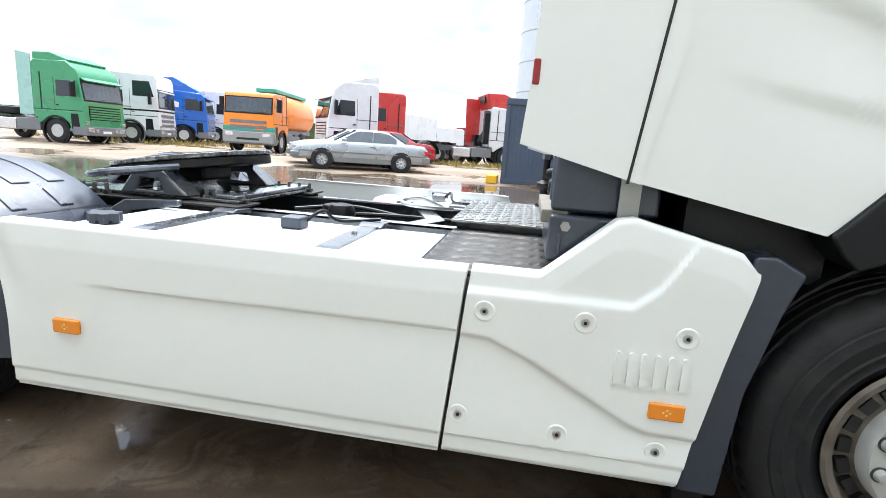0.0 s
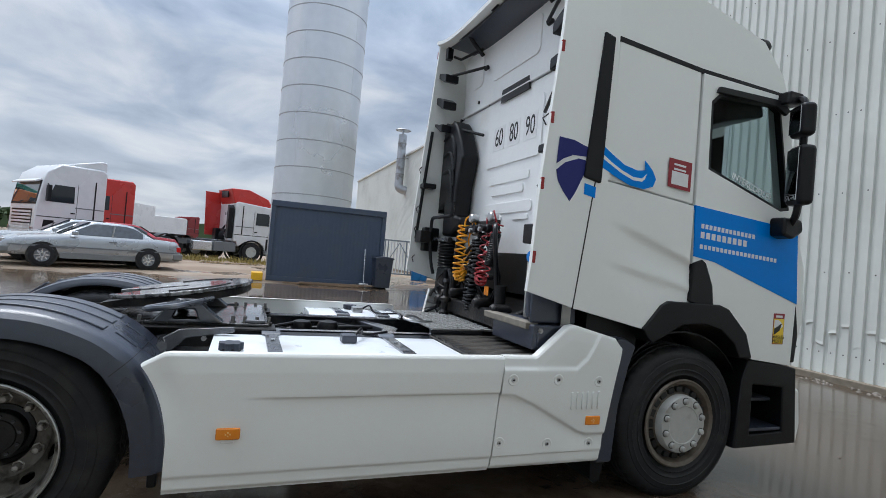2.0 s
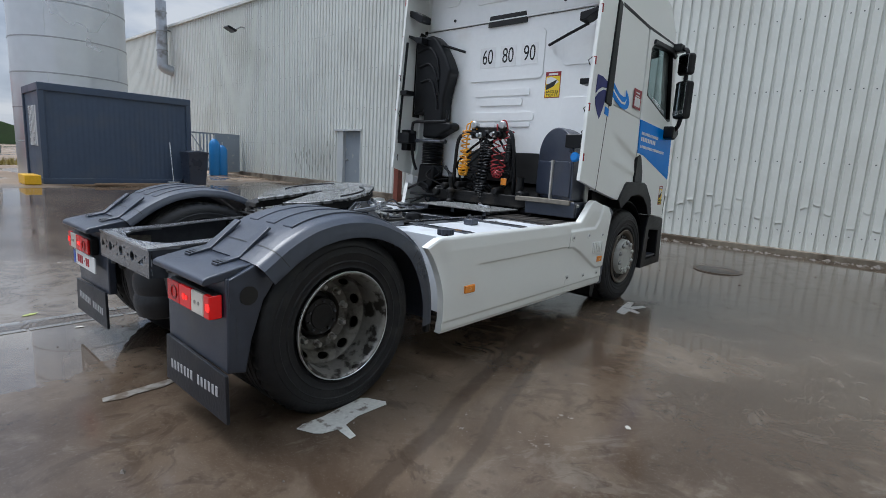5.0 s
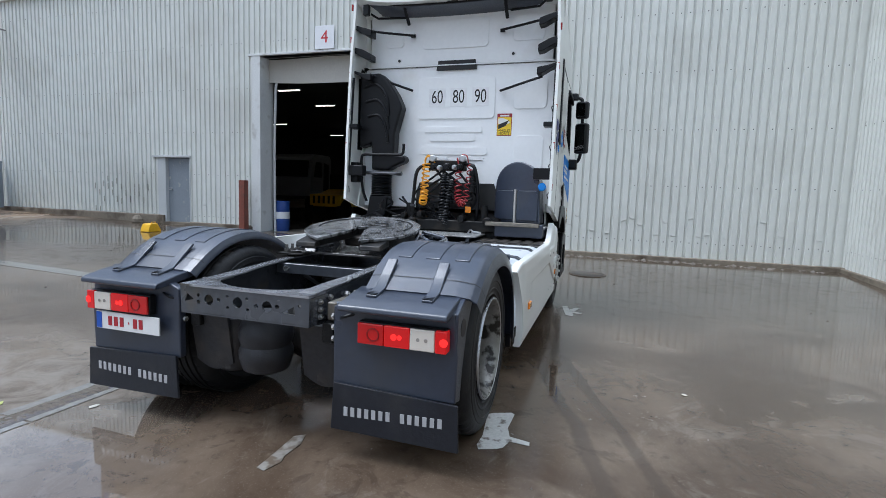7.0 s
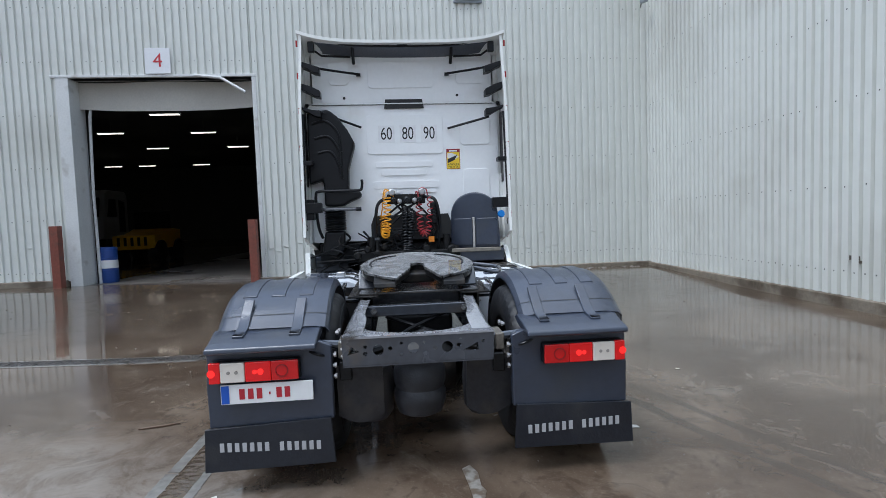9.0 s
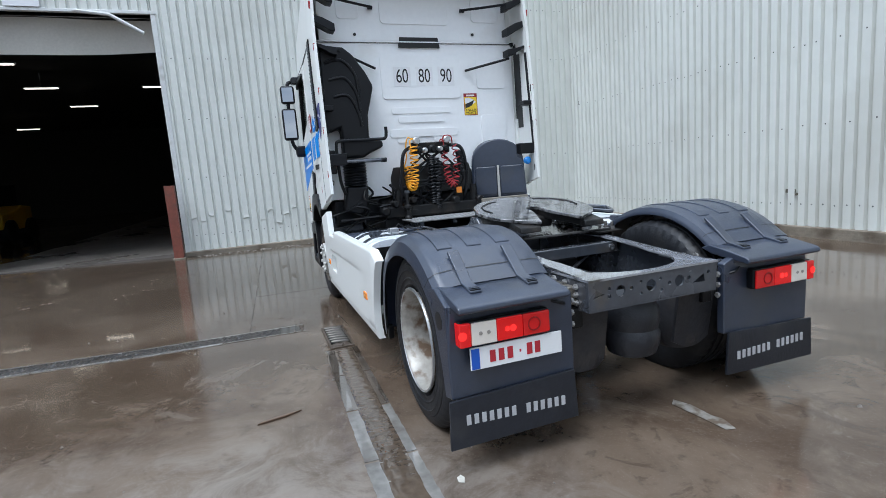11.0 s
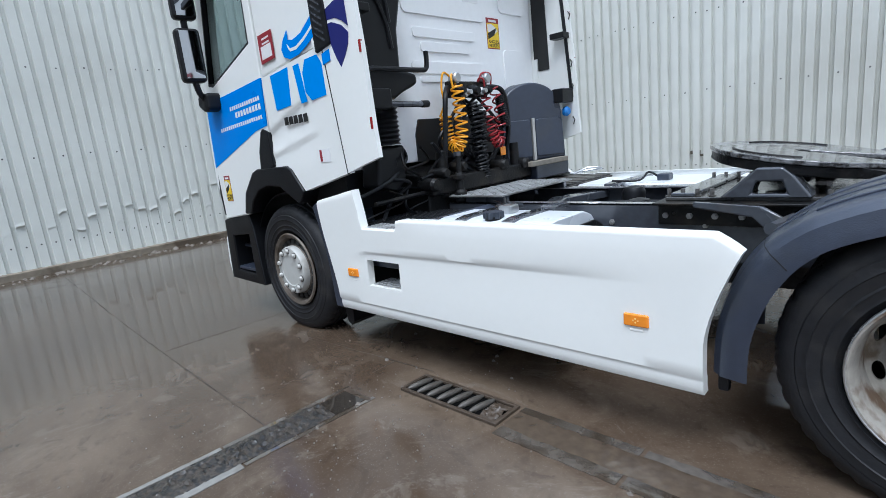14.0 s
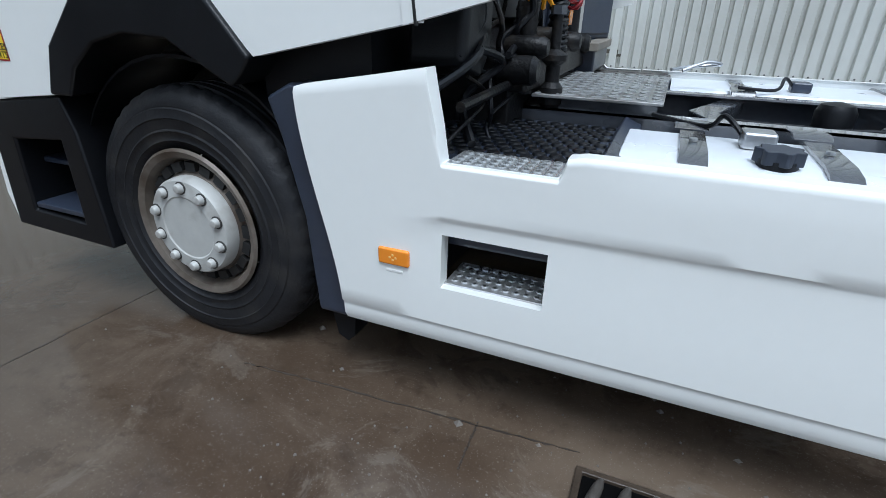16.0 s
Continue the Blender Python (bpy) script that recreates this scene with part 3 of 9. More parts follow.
def build_building():
    bm = bmesh.new()
    for y0, y1, z in ((-6.5, GATE[0], 0.19), (GATE[1] + 0.35, DOOR[0] - 0.05, 0.33), (DOOR[1] + 0.05, 39, 0.5)):
        box(bm, WX - 0.12, WX + 0.2, y0, y1, -0.3, z)
    tagged(part("plinth_north", bm, CONCRETE, bevel=0.02), "muddy broken concrete strip at the wall's foot", "plinth", kind="structure")
    m = Matrix.Translation((WX, -6.42, 0)) @ Matrix.Rotation(math.atan2(0.0306, -0.99953), 4, "Z")
    tagged(part("plinth_east", B(0, 26, -0.12, 0.2, -0.3, 0.17, m=m), CONCRETE, bevel=0.02), "muddy concrete strip at the wall's foot", "plinth", kind="structure")
    # roof edge flashing
    tagged(part("trim_roof", B(WX - 0.12, WX + 0.3, 8.0, 39.6, 7.2, 7.32), CLAD, bevel=0.01), "pale metal roof edge", "trim", kind="structure")
    tagged(part("trim_step", B(WX - 0.1, WX + 0.3, 8.0, 8.08, 7.32, 10.5), CLAD), "pale metal corner flashing", "trim", kind="structure")
    tagged(part("trim_corner", B(WX - 0.06, WX + 0.02, -6.46, -6.36, 0.15, 10.5), CLAD), "pale metal corner flashing", "trim", kind="structure")
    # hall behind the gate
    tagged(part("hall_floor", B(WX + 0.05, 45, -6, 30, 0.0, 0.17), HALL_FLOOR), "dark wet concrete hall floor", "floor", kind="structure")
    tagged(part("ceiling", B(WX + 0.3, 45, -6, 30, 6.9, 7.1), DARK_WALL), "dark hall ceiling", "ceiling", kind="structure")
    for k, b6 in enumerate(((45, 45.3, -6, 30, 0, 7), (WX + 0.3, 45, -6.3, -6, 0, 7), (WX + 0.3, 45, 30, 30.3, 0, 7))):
        tagged(part("wall_hall_%d" % (k + 1), B(*b6), DARK_WALL), "dark hall wall", "wall", kind="structure")
    # gate: jamb linings, head, rolled door leaf hanging from the head
    g = thing("gate_1", "open roller gate with white jambs and a sagging pale curtain", "gate", kind="structure")
    y0, y1, zt = GATE
    jw = mat("jamb_white", (0.62, 0.63, 0.62), 0.5, var=0.1, stain=(0.3, 0.28, 0.24), stain_scale=3, stain_lo=0.58, stain_hi=0.8)
    part("jamb", B(WX - 0.05, WX + 0.55, y1, y1 + 0.28, 0.1, zt), jw, g, bevel=0.01)
    part("jamb", B(WX - 0.05, WX + 0.25, y0 - 0.1, y0, 0.1, zt), jw, g, bevel=0.01)
    part("head", B(WX - 0.06, WX + 0.3, y0 - 0.1, y1 + 0.4, zt, zt + 0.06), jw, g, bevel=0.01)
    pale = mat("curtain_pale", (0.5, 0.48, 0.43), 0.6, var=0.1)

    def curtain(u, v):
        y = y0 + (y1 - y0) * u
        sag = 0.18 * (4 * u * (1 - u)) ** 0.7 + 0.10 * u
        return (WX + 0.32 + 0.05 * math.sin(9 * u), y, zt - 0.02 - v * (0.62 - sag * 0.2 + 0.12 * math.sin(3 * u)))
    part("curtain", surf(bmesh.new(), curtain, 24, 4, lambda u, v: (0.03, 0, 0)), pale, g, "sagging pale curtain")
    part("guide", T([(WX + 0.45, y1 - 0.12, 0.15), (WX + 0.45, y1 - 0.1, 2.4), (WX + 0.43, y1 - 0.16, 4.2), (WX + 0.4, y1 - 0.3, 4.85)], 0.035), jw, g)
    part("strip", T([(WX - 0.06, y0 + 1.3, zt + 0.03), (WX - 0.09, y0 + 0.7, zt - 0.04), (WX - 0.1, y0 + 0.15, zt - 0.38)], 0.035), jw, g, "torn white edge strip")
    # steel door
    d = thing("door_1", "grey steel side door with scratched paint in a grey frame", "door", kind="structure")
    y0, y1, zt = DOOR
    part("leaf", B(WX + 0.06, WX + 0.12, y0, y1, 0.3, zt), DOOR_GREY, d, bevel=0.006)
    pale2 = mat("frame_pale", (0.5, 0.52, 0.52), 0.5)
    part("jamb", B(WX - 0.05, WX + 0.2, y1, y1 + 0.3, 0.3, zt), pale2, d, bevel=0.006)
    part("jamb", B(WX - 0.05, WX + 0.2, y0 - 0.04, y0, 0.3, zt), pale2, d, bevel=0.006)
    part("lintel", B(WX - 0.09, WX + 0.2, y0 - 0.06, y1 + 0.48, zt, zt + 0.06), pale2, d, bevel=0.006)
    part("sill", B(WX - 0.1, WX + 0.2, y0 - 0.04, y1 + 0.3, 0.1, 0.3), CONCRETE, d)
    part("door_handle", B(WX, WX + 0.06, y1 - 0.17, y1 - 0.05, 1.25, 1.285), STEEL, d, bevel=0.006)


build_building()
# ---- the lorry: x forward from the rear axle, y to its left ----
truck = thing("tractor_unit", "white articulated lorry tractor with blue door film and bare fifth wheel", "truck")
AX_F, HUB_Z, TYRE_R = 3.76, 0.482, 0.512


def side_panel_top(x):
    return lerp_table([(0.58, 0.865), (0.68, 0.925), (2.59, 0.925), (2.79, 1.105), (2.84, 1.115), (3.13, 1.045), (3.18, 0.99)], x)


def skirt_depth(x, z, front):
    """How far the outer face lies inside the widest line."""
    d = 0.0
    top = side_panel_top(x)
    d += 0.007 * min(1.0, max(0.0, (z - top + 0.085) / 0.085)) + 0.008 * sstep(top - 0.012, top, z)
    d += 0.007 * sstep(0.375, 0.365, z) + 0.012 * sstep(0.318, 0.3, z)
    if not front:
        cut = lerp_table([(0.99, 0.72), (2.4, 0.725)], x)
        if x > 0.99:
            d += 0.011 * sstep(cut + 0.004, cut - 0.008, z) * sstep(0.40, 0.74, z) * sstep(0.99, 1.25, x)
    else:
        cut = lerp_table([(2.33, 0.715), (2.45, 0.71), (2.57, 0.66), (2.89, 0.49), (2.95, 0.47), (3.2, 0.47)], x)
        d += 0.014 * sstep(cut + 0.008, cut - 0.012, z) * sstep(0.34, cut, z)
        rise = lerp_table([(2.59, 0.86), (2.86, 0.86), (2.93, 0.92), (3.02, 1.07)], x)
        if x < 3.02:
            d += 0.014 * sstep(rise - 0.012, rise + 0.012, z)
    return d


def build_right_skirt():
    Y = -1.245
    sk = part("side_skirt", surf(bmesh.new(), lambda u, v: right_main(u, v, Y), 60, 100, lambda u, v: (0, 0.05, 0)), WHITE, truck, "white moulded plastic side skirt")
    part("skirt_front_panel", surf(bmesh.new(), lambda u, v: right_front(u, v, Y), 90, 110, lambda u, v: (0, 0.05, 0)), WHITE, truck, "white moulded skirt panel with screw dimples")
    return sk


def right_main(u, v, Y):
    zb = 0.295
    x_rear = 0.71 - 0.13 * max(0.0, (v - 0.35) / 0.65) ** 1.6
    x_front = 2.318 + 0.052 * v
    x = x_rear + (x_front - x_rear) * u
    zt = side_panel_top(x) if v > 0 else 0.9
    z = zb + (zt - zb) * v
    rear = 0.03 * sstep(0.14, 0.0, x - x_rear) * sstep(0.3, 0.9, v)
    return (x, Y + skirt_depth(x, z, False) + rear, z)


def right_front(u, v, Y):
    zb = 0.3
    x = (2.33 + 0.052 * v) + u * (3.06 + 0.125 * v - 2.33 - 0.052 * v)
    z = zb + (side_panel_top(x) - zb) * v
    return (x, Y + 0.004 + skirt_depth(x, z, True), z)


build_right_skirt()


def build_left_skirt():
    """One long panel with a step notch in its top edge and a step window."""
    Y = 1.245
    xs = sorted(set([0.56, 0.6, 0.64, 0.68, 0.72] + [0.72 + 0.056 * i for i in range(1, 30)] + [2.385, 2.4, 2.405, 2.71, 2.715, 2.73, 2.45, 2.5, 2.55, 2.6, 2.65, 2.76, 2.8, 2.85, 2.9, 2.95, 3.0, 3.05, 3.1, 3.14, 3.17]))
    zs = [0.295, 0.32, 0.35, 0.362, 0.372, 0.42, 0.46, 0.497, 0.54, 0.58, 0.62, 0.667, 0.70, 0.712, 0.72, 0.728, 0.76, 0.80, 0.85]

    def top(x):
        return lerp_table([(0.56, 0.87), (0.68, 0.935), (2.383, 0.935), (2.4, 0.875), (2.715, 0.875), (2.735, 1.0), (2.76, 1.115), (3.165, 1.045), (3.18, 1.03)], x)

    def at(i, j, n):
        x = xs[i]
        if j < len(zs):
            z = zs[j] * 1.0
        else:
            k = ((j - len(zs) + 1) / n) ** 0.6
            z = zs[-1] + (top(x) - zs[-1]) * k
        xx = x
        if x < 0.75:
            f = (0.75 - x) / 0.19
            xx = 0.75 - f * (0.04 + 0.15 * max(0, (z - 0.5) / 0.42) ** 1.5)
        if x > 3.0:
            xx = 3.0 + (x - 3.0) * (0.06 + 0.13 * sstep(0.3, 1.05, z)) / 0.18
        t = top(x)
        d = 0.006 * min(1.0, max(0.0, (z - t + 0.075) / 0.075)) * sstep(2.39, 2.15, x) + 0.008 * sstep(t - 0.012, t, z)
        d += 0.007 * sstep(0.372, 0.362, z) + 0.012 * sstep(0.318, 0.295, z)
        d += 0.01 * sstep(0.7, 0.56, x) * sstep(0.5, 0.9, z)
        cut = lerp_table([(0.9, 0.735), (2.3, 0.72), (2.71, 0.715), (2.85, 0.665), (2.9, 0.66)], x)
        fade = sstep(0.8, 1.3, x) * sstep(2.9, 2.7, x)
        d += 0.008 * sstep(cut + 0.006, cut - 0.008, z) * sstep(0.4, 0.74, z) * fade
        return Vector((xx, Y - d, z))
    n = 8
    bm = bmesh.new()
    nj = len(zs) + n
    A = [[bm.verts.new(at(i, j, n)) for j in range(nj)] for i in range(len(xs))]
    D = [[bm.verts.new(at(i, j, n) - Vector((0, 0.05, 0))) for j in range(nj)] for i in range(len(xs))]

    def hole(i, j):
        return 2.404 <= (xs[i] + xs[i + 1]) / 2 <= 2.711 and j + 1 < len(zs) and 0.49 < (zs[j] + zs[j + 1]) / 2 < 0.667
    for i in range(len(xs) - 1):
        for j in range(nj - 1):
            if hole(i, j):
                continue
            bm.faces.new((A[i][j], A[i + 1][j], A[i + 1][j + 1], A[i][j + 1]))
            bm.faces.new((D[i][j], D[i][j + 1], D[i + 1][j + 1], D[i + 1][j]))
            for (di, dj, p, q) in ((-1, 0, (i, j), (i, j + 1)), (1, 0, (i + 1, j), (i + 1, j + 1)), (0, -1, (i, j), (i + 1, j)), (0, 1, (i, j + 1), (i + 1, j + 1))):
                a, b = i + di, j + dj
                if a < 0 or b < 0 or a >= len(xs) - 1 or b >= nj - 1 or hole(a, b):
                    bm.faces.new((A[p[0]][p[1]], A[q[0]][q[1]], D[q[0]][q[1]], D[p[0]][p[1]]))
    return part("side_skirt", bm, WHITE, truck, "white moulded plastic side skirt with a step window")


build_left_skirt()

# ---- cab shell ----
for s in (-1, 1):
    y0, y1 = (s * 1.215, s * 1.165)
    # rear quarter, below and above the waist line
    def quarter(u, v, s=s):
        x = 2.803 + (3.765 - 2.803) * u
        zb = lerp_table([(2.82, 1.215), (3.335, 1.11), (3.47, 1.26), (3.53, 1.29), (3.8, 1.288)], x)
        xt = 2.90 + (3.69 - 2.90) * u
        zt = 2.0 - 0.1 * (xt - 2.985)
        z = zb + (zt - zb) * v
        x = x + (xt - x) * sstep(0.0, 0.5, v)
        z1 = 1.80 - 0.33 * (x - 2.95)
        z2 = 1.52 - 0.2 * (x - 2.95)
        d = 0.016 * sstep(z1 + 0.012, z1 - 0.03, z) * sstep(z2 - 0.02, z1 - 0.06, z) * sstep(2.95, 3.35, x)
        d += 0.010 * sstep(z2 + 0.01, z2 - 0.012, z) * sstep(z2 - 0.2, z2, z) * sstep(2.95, 3.3, x)
        return (x, s * (1.216 - d), z)
    part("quarter_panel", surf(bmesh.new(), quarter, 40, 40, lambda u, v, s=s: (0, -s * 0.05, 0)), WHITE, truck)
    part("sleeper_panel", P([(2.985, 2.01), (3.685, 1.94), (3.675, 2.82), (3.0, 2.885)], "y", y0 - s * 0.004, y1), WHITE, truck, bevel=0.01)
    # door with its window opening
    win = [(3.79, 2.19), (4.50, 1.985), (4.585, 2.0), (4.43, 2.70), (4.36, 2.73), (3.84, 2.70), (3.775, 2.64)]
    door = part("cab_door", P([(3.70, 1.94), (3.715, 1.55), (3.80, 1.288), (3.98, 1.285), (4.06, 1.26), (4.24, 1.10), (4.31, 0.925), (4.72, 0.88), (4.735, 1.35), (4.70, 1.88), (4.50, 2.80), (3.69, 2.815)], "y", y0 + s * 0.004, y1, holes=[win]), WHITE, truck, "white cab door with a blue film band", bevel=0.008)
    part("window_glass", P(win, "y", s * 1.185, s * 1.180), GLASS, door, "clear door glass").visible_shadow = False
    cx = sum(p[0] for p in win) / len(win)
    cz = sum(p[1] for p in win) / len(win)
    part("window_seal", P([(cx + (x - cx) * 1.03, cz + (z - cz) * 1.03) for x, z in win], "y", s * 1.216, s * 1.17, holes=[[(cx + (x - cx) * 0.955, cz + (z - cz) * 0.955) for x, z in win]]), BLACK_PLASTIC, door)
    part("door_film", P([(3.70, 1.935), (4.69, 1.865), (4.735, 1.33), (3.90, 1.575), (3.715, 1.60)], "y", s * 1.2225, s * 1.2), BLUE, door, "bright blue film with small white lettering")
    part("handle_recess", P([(3.70, 1.30), (3.93, 1.235), (3.90, 1.42), (3.83, 1.56), (3.79, 1.585), (3.715, 1.56)], "y", s * 1.2275, s * 1.18), BLACK_PLASTIC, door, "black grip recess", bevel=0.012)
    # black wheel arch trim
    arch = [(3.335, 1.11), (3.47, 1.265), (3.53, 1.295), (3.98, 1.29), (4.06, 1.265), (4.24, 1.105), (4.31, 0.93), (4.19, 0.93), (4.13, 1.03), (4.0, 1.12), (3.85, 1.155), (3.66, 1.145), (3.50, 1.06), (3.42, 1.02), (3.37, 1.06)]
    part("wheel_arch", P(arch, "y", s * 1.235, s * 0.9), BLACK_PLASTIC, truck, bevel=0.012)
    # roof side and deflector
    part("roof_side", P([(3.0, 2.90), (3.675, 2.835), (4.50, 2.815), (4.45, 2.945), (4.24, 3.15), (3.43, 3.365), (2.95, 3.495)], "y", s * 1.2065, s * 1.12), WHITE, truck, bevel=0.004)
    part("roof_seam", P([(2.94, 2.872), (3.675, 2.812), (4.52, 2.79), (4.52, 2.822), (3.675, 2.842), (2.94, 2.905)], "y", s * 1.2135, s * 1.15), BLACK_PLASTIC, truck)
    # front corner and bumper
    part("front_corner", P([(4.735, 1.35), (4.72, 0.88), (4.78, 0.88), (4.86, 1.2), (4.84, 1.6), (4.72, 1.88), (4.70, 1.86)], "y", s * 1.19, s * 1.05), WHITE, truck, bevel=0.02)
    part("bumper_side", P([(4.31, 0.92), (4.72, 0.875), (4.80, 0.86), (4.85, 0.31), (4.22, 0.30), (4.26, 0.78)], "y", s * 1.21, s * 0.9, holes=[[(4.37, 0.745), (4.67, 0.72), (4.69, 0.40), (4.37, 0.39)]]), BLACK_PLASTIC, truck, "black bumper end with an open step box", bevel=0.012)
    part("step_back", B(4.30, 4.75, *sorted((s * 0.93, s * 0.95)), 0.36, 0.78), BLACK_PLASTIC, truck)
    for z_ in (0.41, 0.60):
        part("step_plate", B(4.36, 4.69, *sorted((s * 0.94, s * (1.2 if z_ < 0.5 else 1.12))), z_, z_ + 0.025), GREY_PLASTIC, truck, bevel=0.006)
    part("bumper_corner", P([(4.80, 0.72), (4.87, 0.70), (4.90, 0.45), (4.87, 0.30), (4.80, 0.30)], "y", s * 1.2, s * 0.9), WHITE, truck, bevel=0.02)

# cab back wall, floor, front
part("back_wall", B(2.95, 3.0, -1.165, 1.165, 1.22, 2.885), WHITE_BACK, truck, "white pressed steel back wall with speed figures", bevel=0.01)
part("upper_back_wall", B(2.935, 2.99, -1.1, 1.1, 2.90, 3.51), WHITE_BACK, truck, "white upper back panel", bevel=0.015)
part("cab_floor", B(3.0, 4.75, -1.15, 1.15, 1.28, 1.36), BLACK_PLASTIC, truck)
part("cab_front", P([(4.72, 0.9), (4.86, 0.9), (4.88, 1.3), (4.80, 1.9), (4.74, 1.9)], "y", -1.05, 1.05), WHITE, truck, bevel=0.02)
part("windscreen", P([(4.78, 1.92), (4.74, 1.92), (4.50, 2.80), (4.53, 2.80)], "y", -1.1, 1.1), GLASS, truck).visible_shadow = False


def roof(u, v):
    y = -1.205 + 2.41 * u
    k = 1 - (abs(2 * u - 1)) ** 4
    x = 2.62 + (4.50 - 2.62) * v
    z = lerp_table([(2.62, 3.665), (2.95, 3.50), (3.43, 3.36), (4.24, 3.14), (4.44, 2.95), (4.5, 2.82)], x)
    bulge = lerp_table([(2.62, -0.11), (2.95, 0.05), (3.4, 0.12), (4.24, 0.1), (4.5, 0.0)], x)
    return (x, y, z + bulge * k)


part("roof_deflector", surf(bmesh.new(), roof, 24, 24, lambda u, v: (0, 0, -0.035)), WHITE, truck, "white roof air deflector")

for s in (-1, 1):
    def deflect(u, v, s=s):
        z = lerp_table([(0, 1.30), (0.14, 1.40), (1, 3.66)], v)
        xr = lerp_table([(1.22, 2.75), (1.33, 2.50), (1.9, 2.52), (2.9, 2.60), (3.66, 2.64)], z)
        x0 = lerp_table([(1.22, 2.815), (1.6, 2.905), (1.98, 2.915), (2.0, 2.99)], z) if z < 3.0 else lerp_table([(3.0, 2.99), (3.5, 2.94), (3.66, 2.70)], z)
        if z < 1.42:
            xr = lerp_table([(1.30, 2.49), (1.42, 2.50)], z)
        x = x0 + (xr - x0) * u
        zz = z - (1 - v) ** 6 * 0.09 * (1 - u)
        return (x, s * (1.222 - 0.03 * sstep(2.8, 3.6, z) - 0.012 * u * u), zz)
    part("side_deflector", surf(bmesh.new(), deflect, 10, 24, lambda u, v, s=s: (0, -s * 0.03, 0)), WHITE, truck, "white side air deflector")
    part("air_intake_strip" if s < 0 else "air_intake_grille", P([(2.805, 2.0), (2.925, 1.975), (2.95, 2.875), (2.875, 2.895)] if s < 0 else [(2.79, 1.99), (2.945, 1.96), (2.965, 2.875), (2.855, 2.895)], "y", s * 1.235, s * 1.19), BLACK_PLASTIC, truck, bevel=0.01)

# ---- wheels ----


def tyre_mesh():
    R, w = TYRE_R, 0.15
    prof = [(0.29, -w + 0.02), (0.318, -w + 0.004), (0.323, -w - 0.003), (0.33, -w), (0.352, -w - 0.004), (0.357, -w - 0.009), (0.364, -w - 0.005), (0.40, -w - 0.010), (0.404, -w - 0.014), (0.412, -w - 0.011), (0.435, -w - 0.010), (0.44, -w - 0.005), (0.446, -w - 0.006), (R - 0.03, -w + 0.01), (R - 0.008, -w + 0.035), (R, -w + 0.06),
            *[(R - d, y + e) for y in (-0.075, -0.025, 0.025, 0.075) for d, e in ((0, -0.008), (0.013, -0.005), (0.013, 0.005), (0, 0.008))],
            (R, w - 0.06), (R - 0.008, w - 0.035), (R - 0.03, w - 0.01), (0.42, w + 0.012), (0.33, w), (0.29, w - 0.02)]
    bm = lathe(bmesh.new(), prof, "y", (0, 0, 0), 132, closed=True)
    for v in bm.verts:
        r = math.hypot(v.co.x, v.co.z)
        k = round(math.atan2(v.co.z, v.co.x) / (2 * math.pi / 132))
        if r > R - 0.012 and abs(v.co.y) > w - 0.07 and k % 3 == 0:
            v.co.x, v.co.z = v.co.x * (r - 0.009) / r, v.co.z * (r - 0.009) / r
    return bm


TYRE = finish(tyre_mesh(), "tyre", RUBBER)


def holed_cone(o):
    """The sloping part of a wheel disc, with ten oval hand holes cut through it."""
    R = 0.232
    n = 120
    L = 2 * math.pi * R
    out = [(L * k / n, 0.0) for k in range(n + 1)] + [(L * (1 - k / n), 0.095) for k in range(n + 1)]
    holes = [[(L * (i + 0.5) / 10 + 0.036 * math.cos(a), 0.047 + 0.026 * math.sin(a)) for a in [2 * math.pi * k / 18 for k in range(18)]] for i in range(10)]
    bm = P(out, "z", 0.0, 0.014, holes=holes)
    for v in bm.verts:
        a, f, w = v.co.x / R, v.co.y / 0.095, v.co.z
        r = 0.263 - 0.06 * f
        v.co = Vector((r * math.cos(a), o + 0.158 + 0.078 * f ** 1.2 + w, r * math.sin(a)))
    return bm


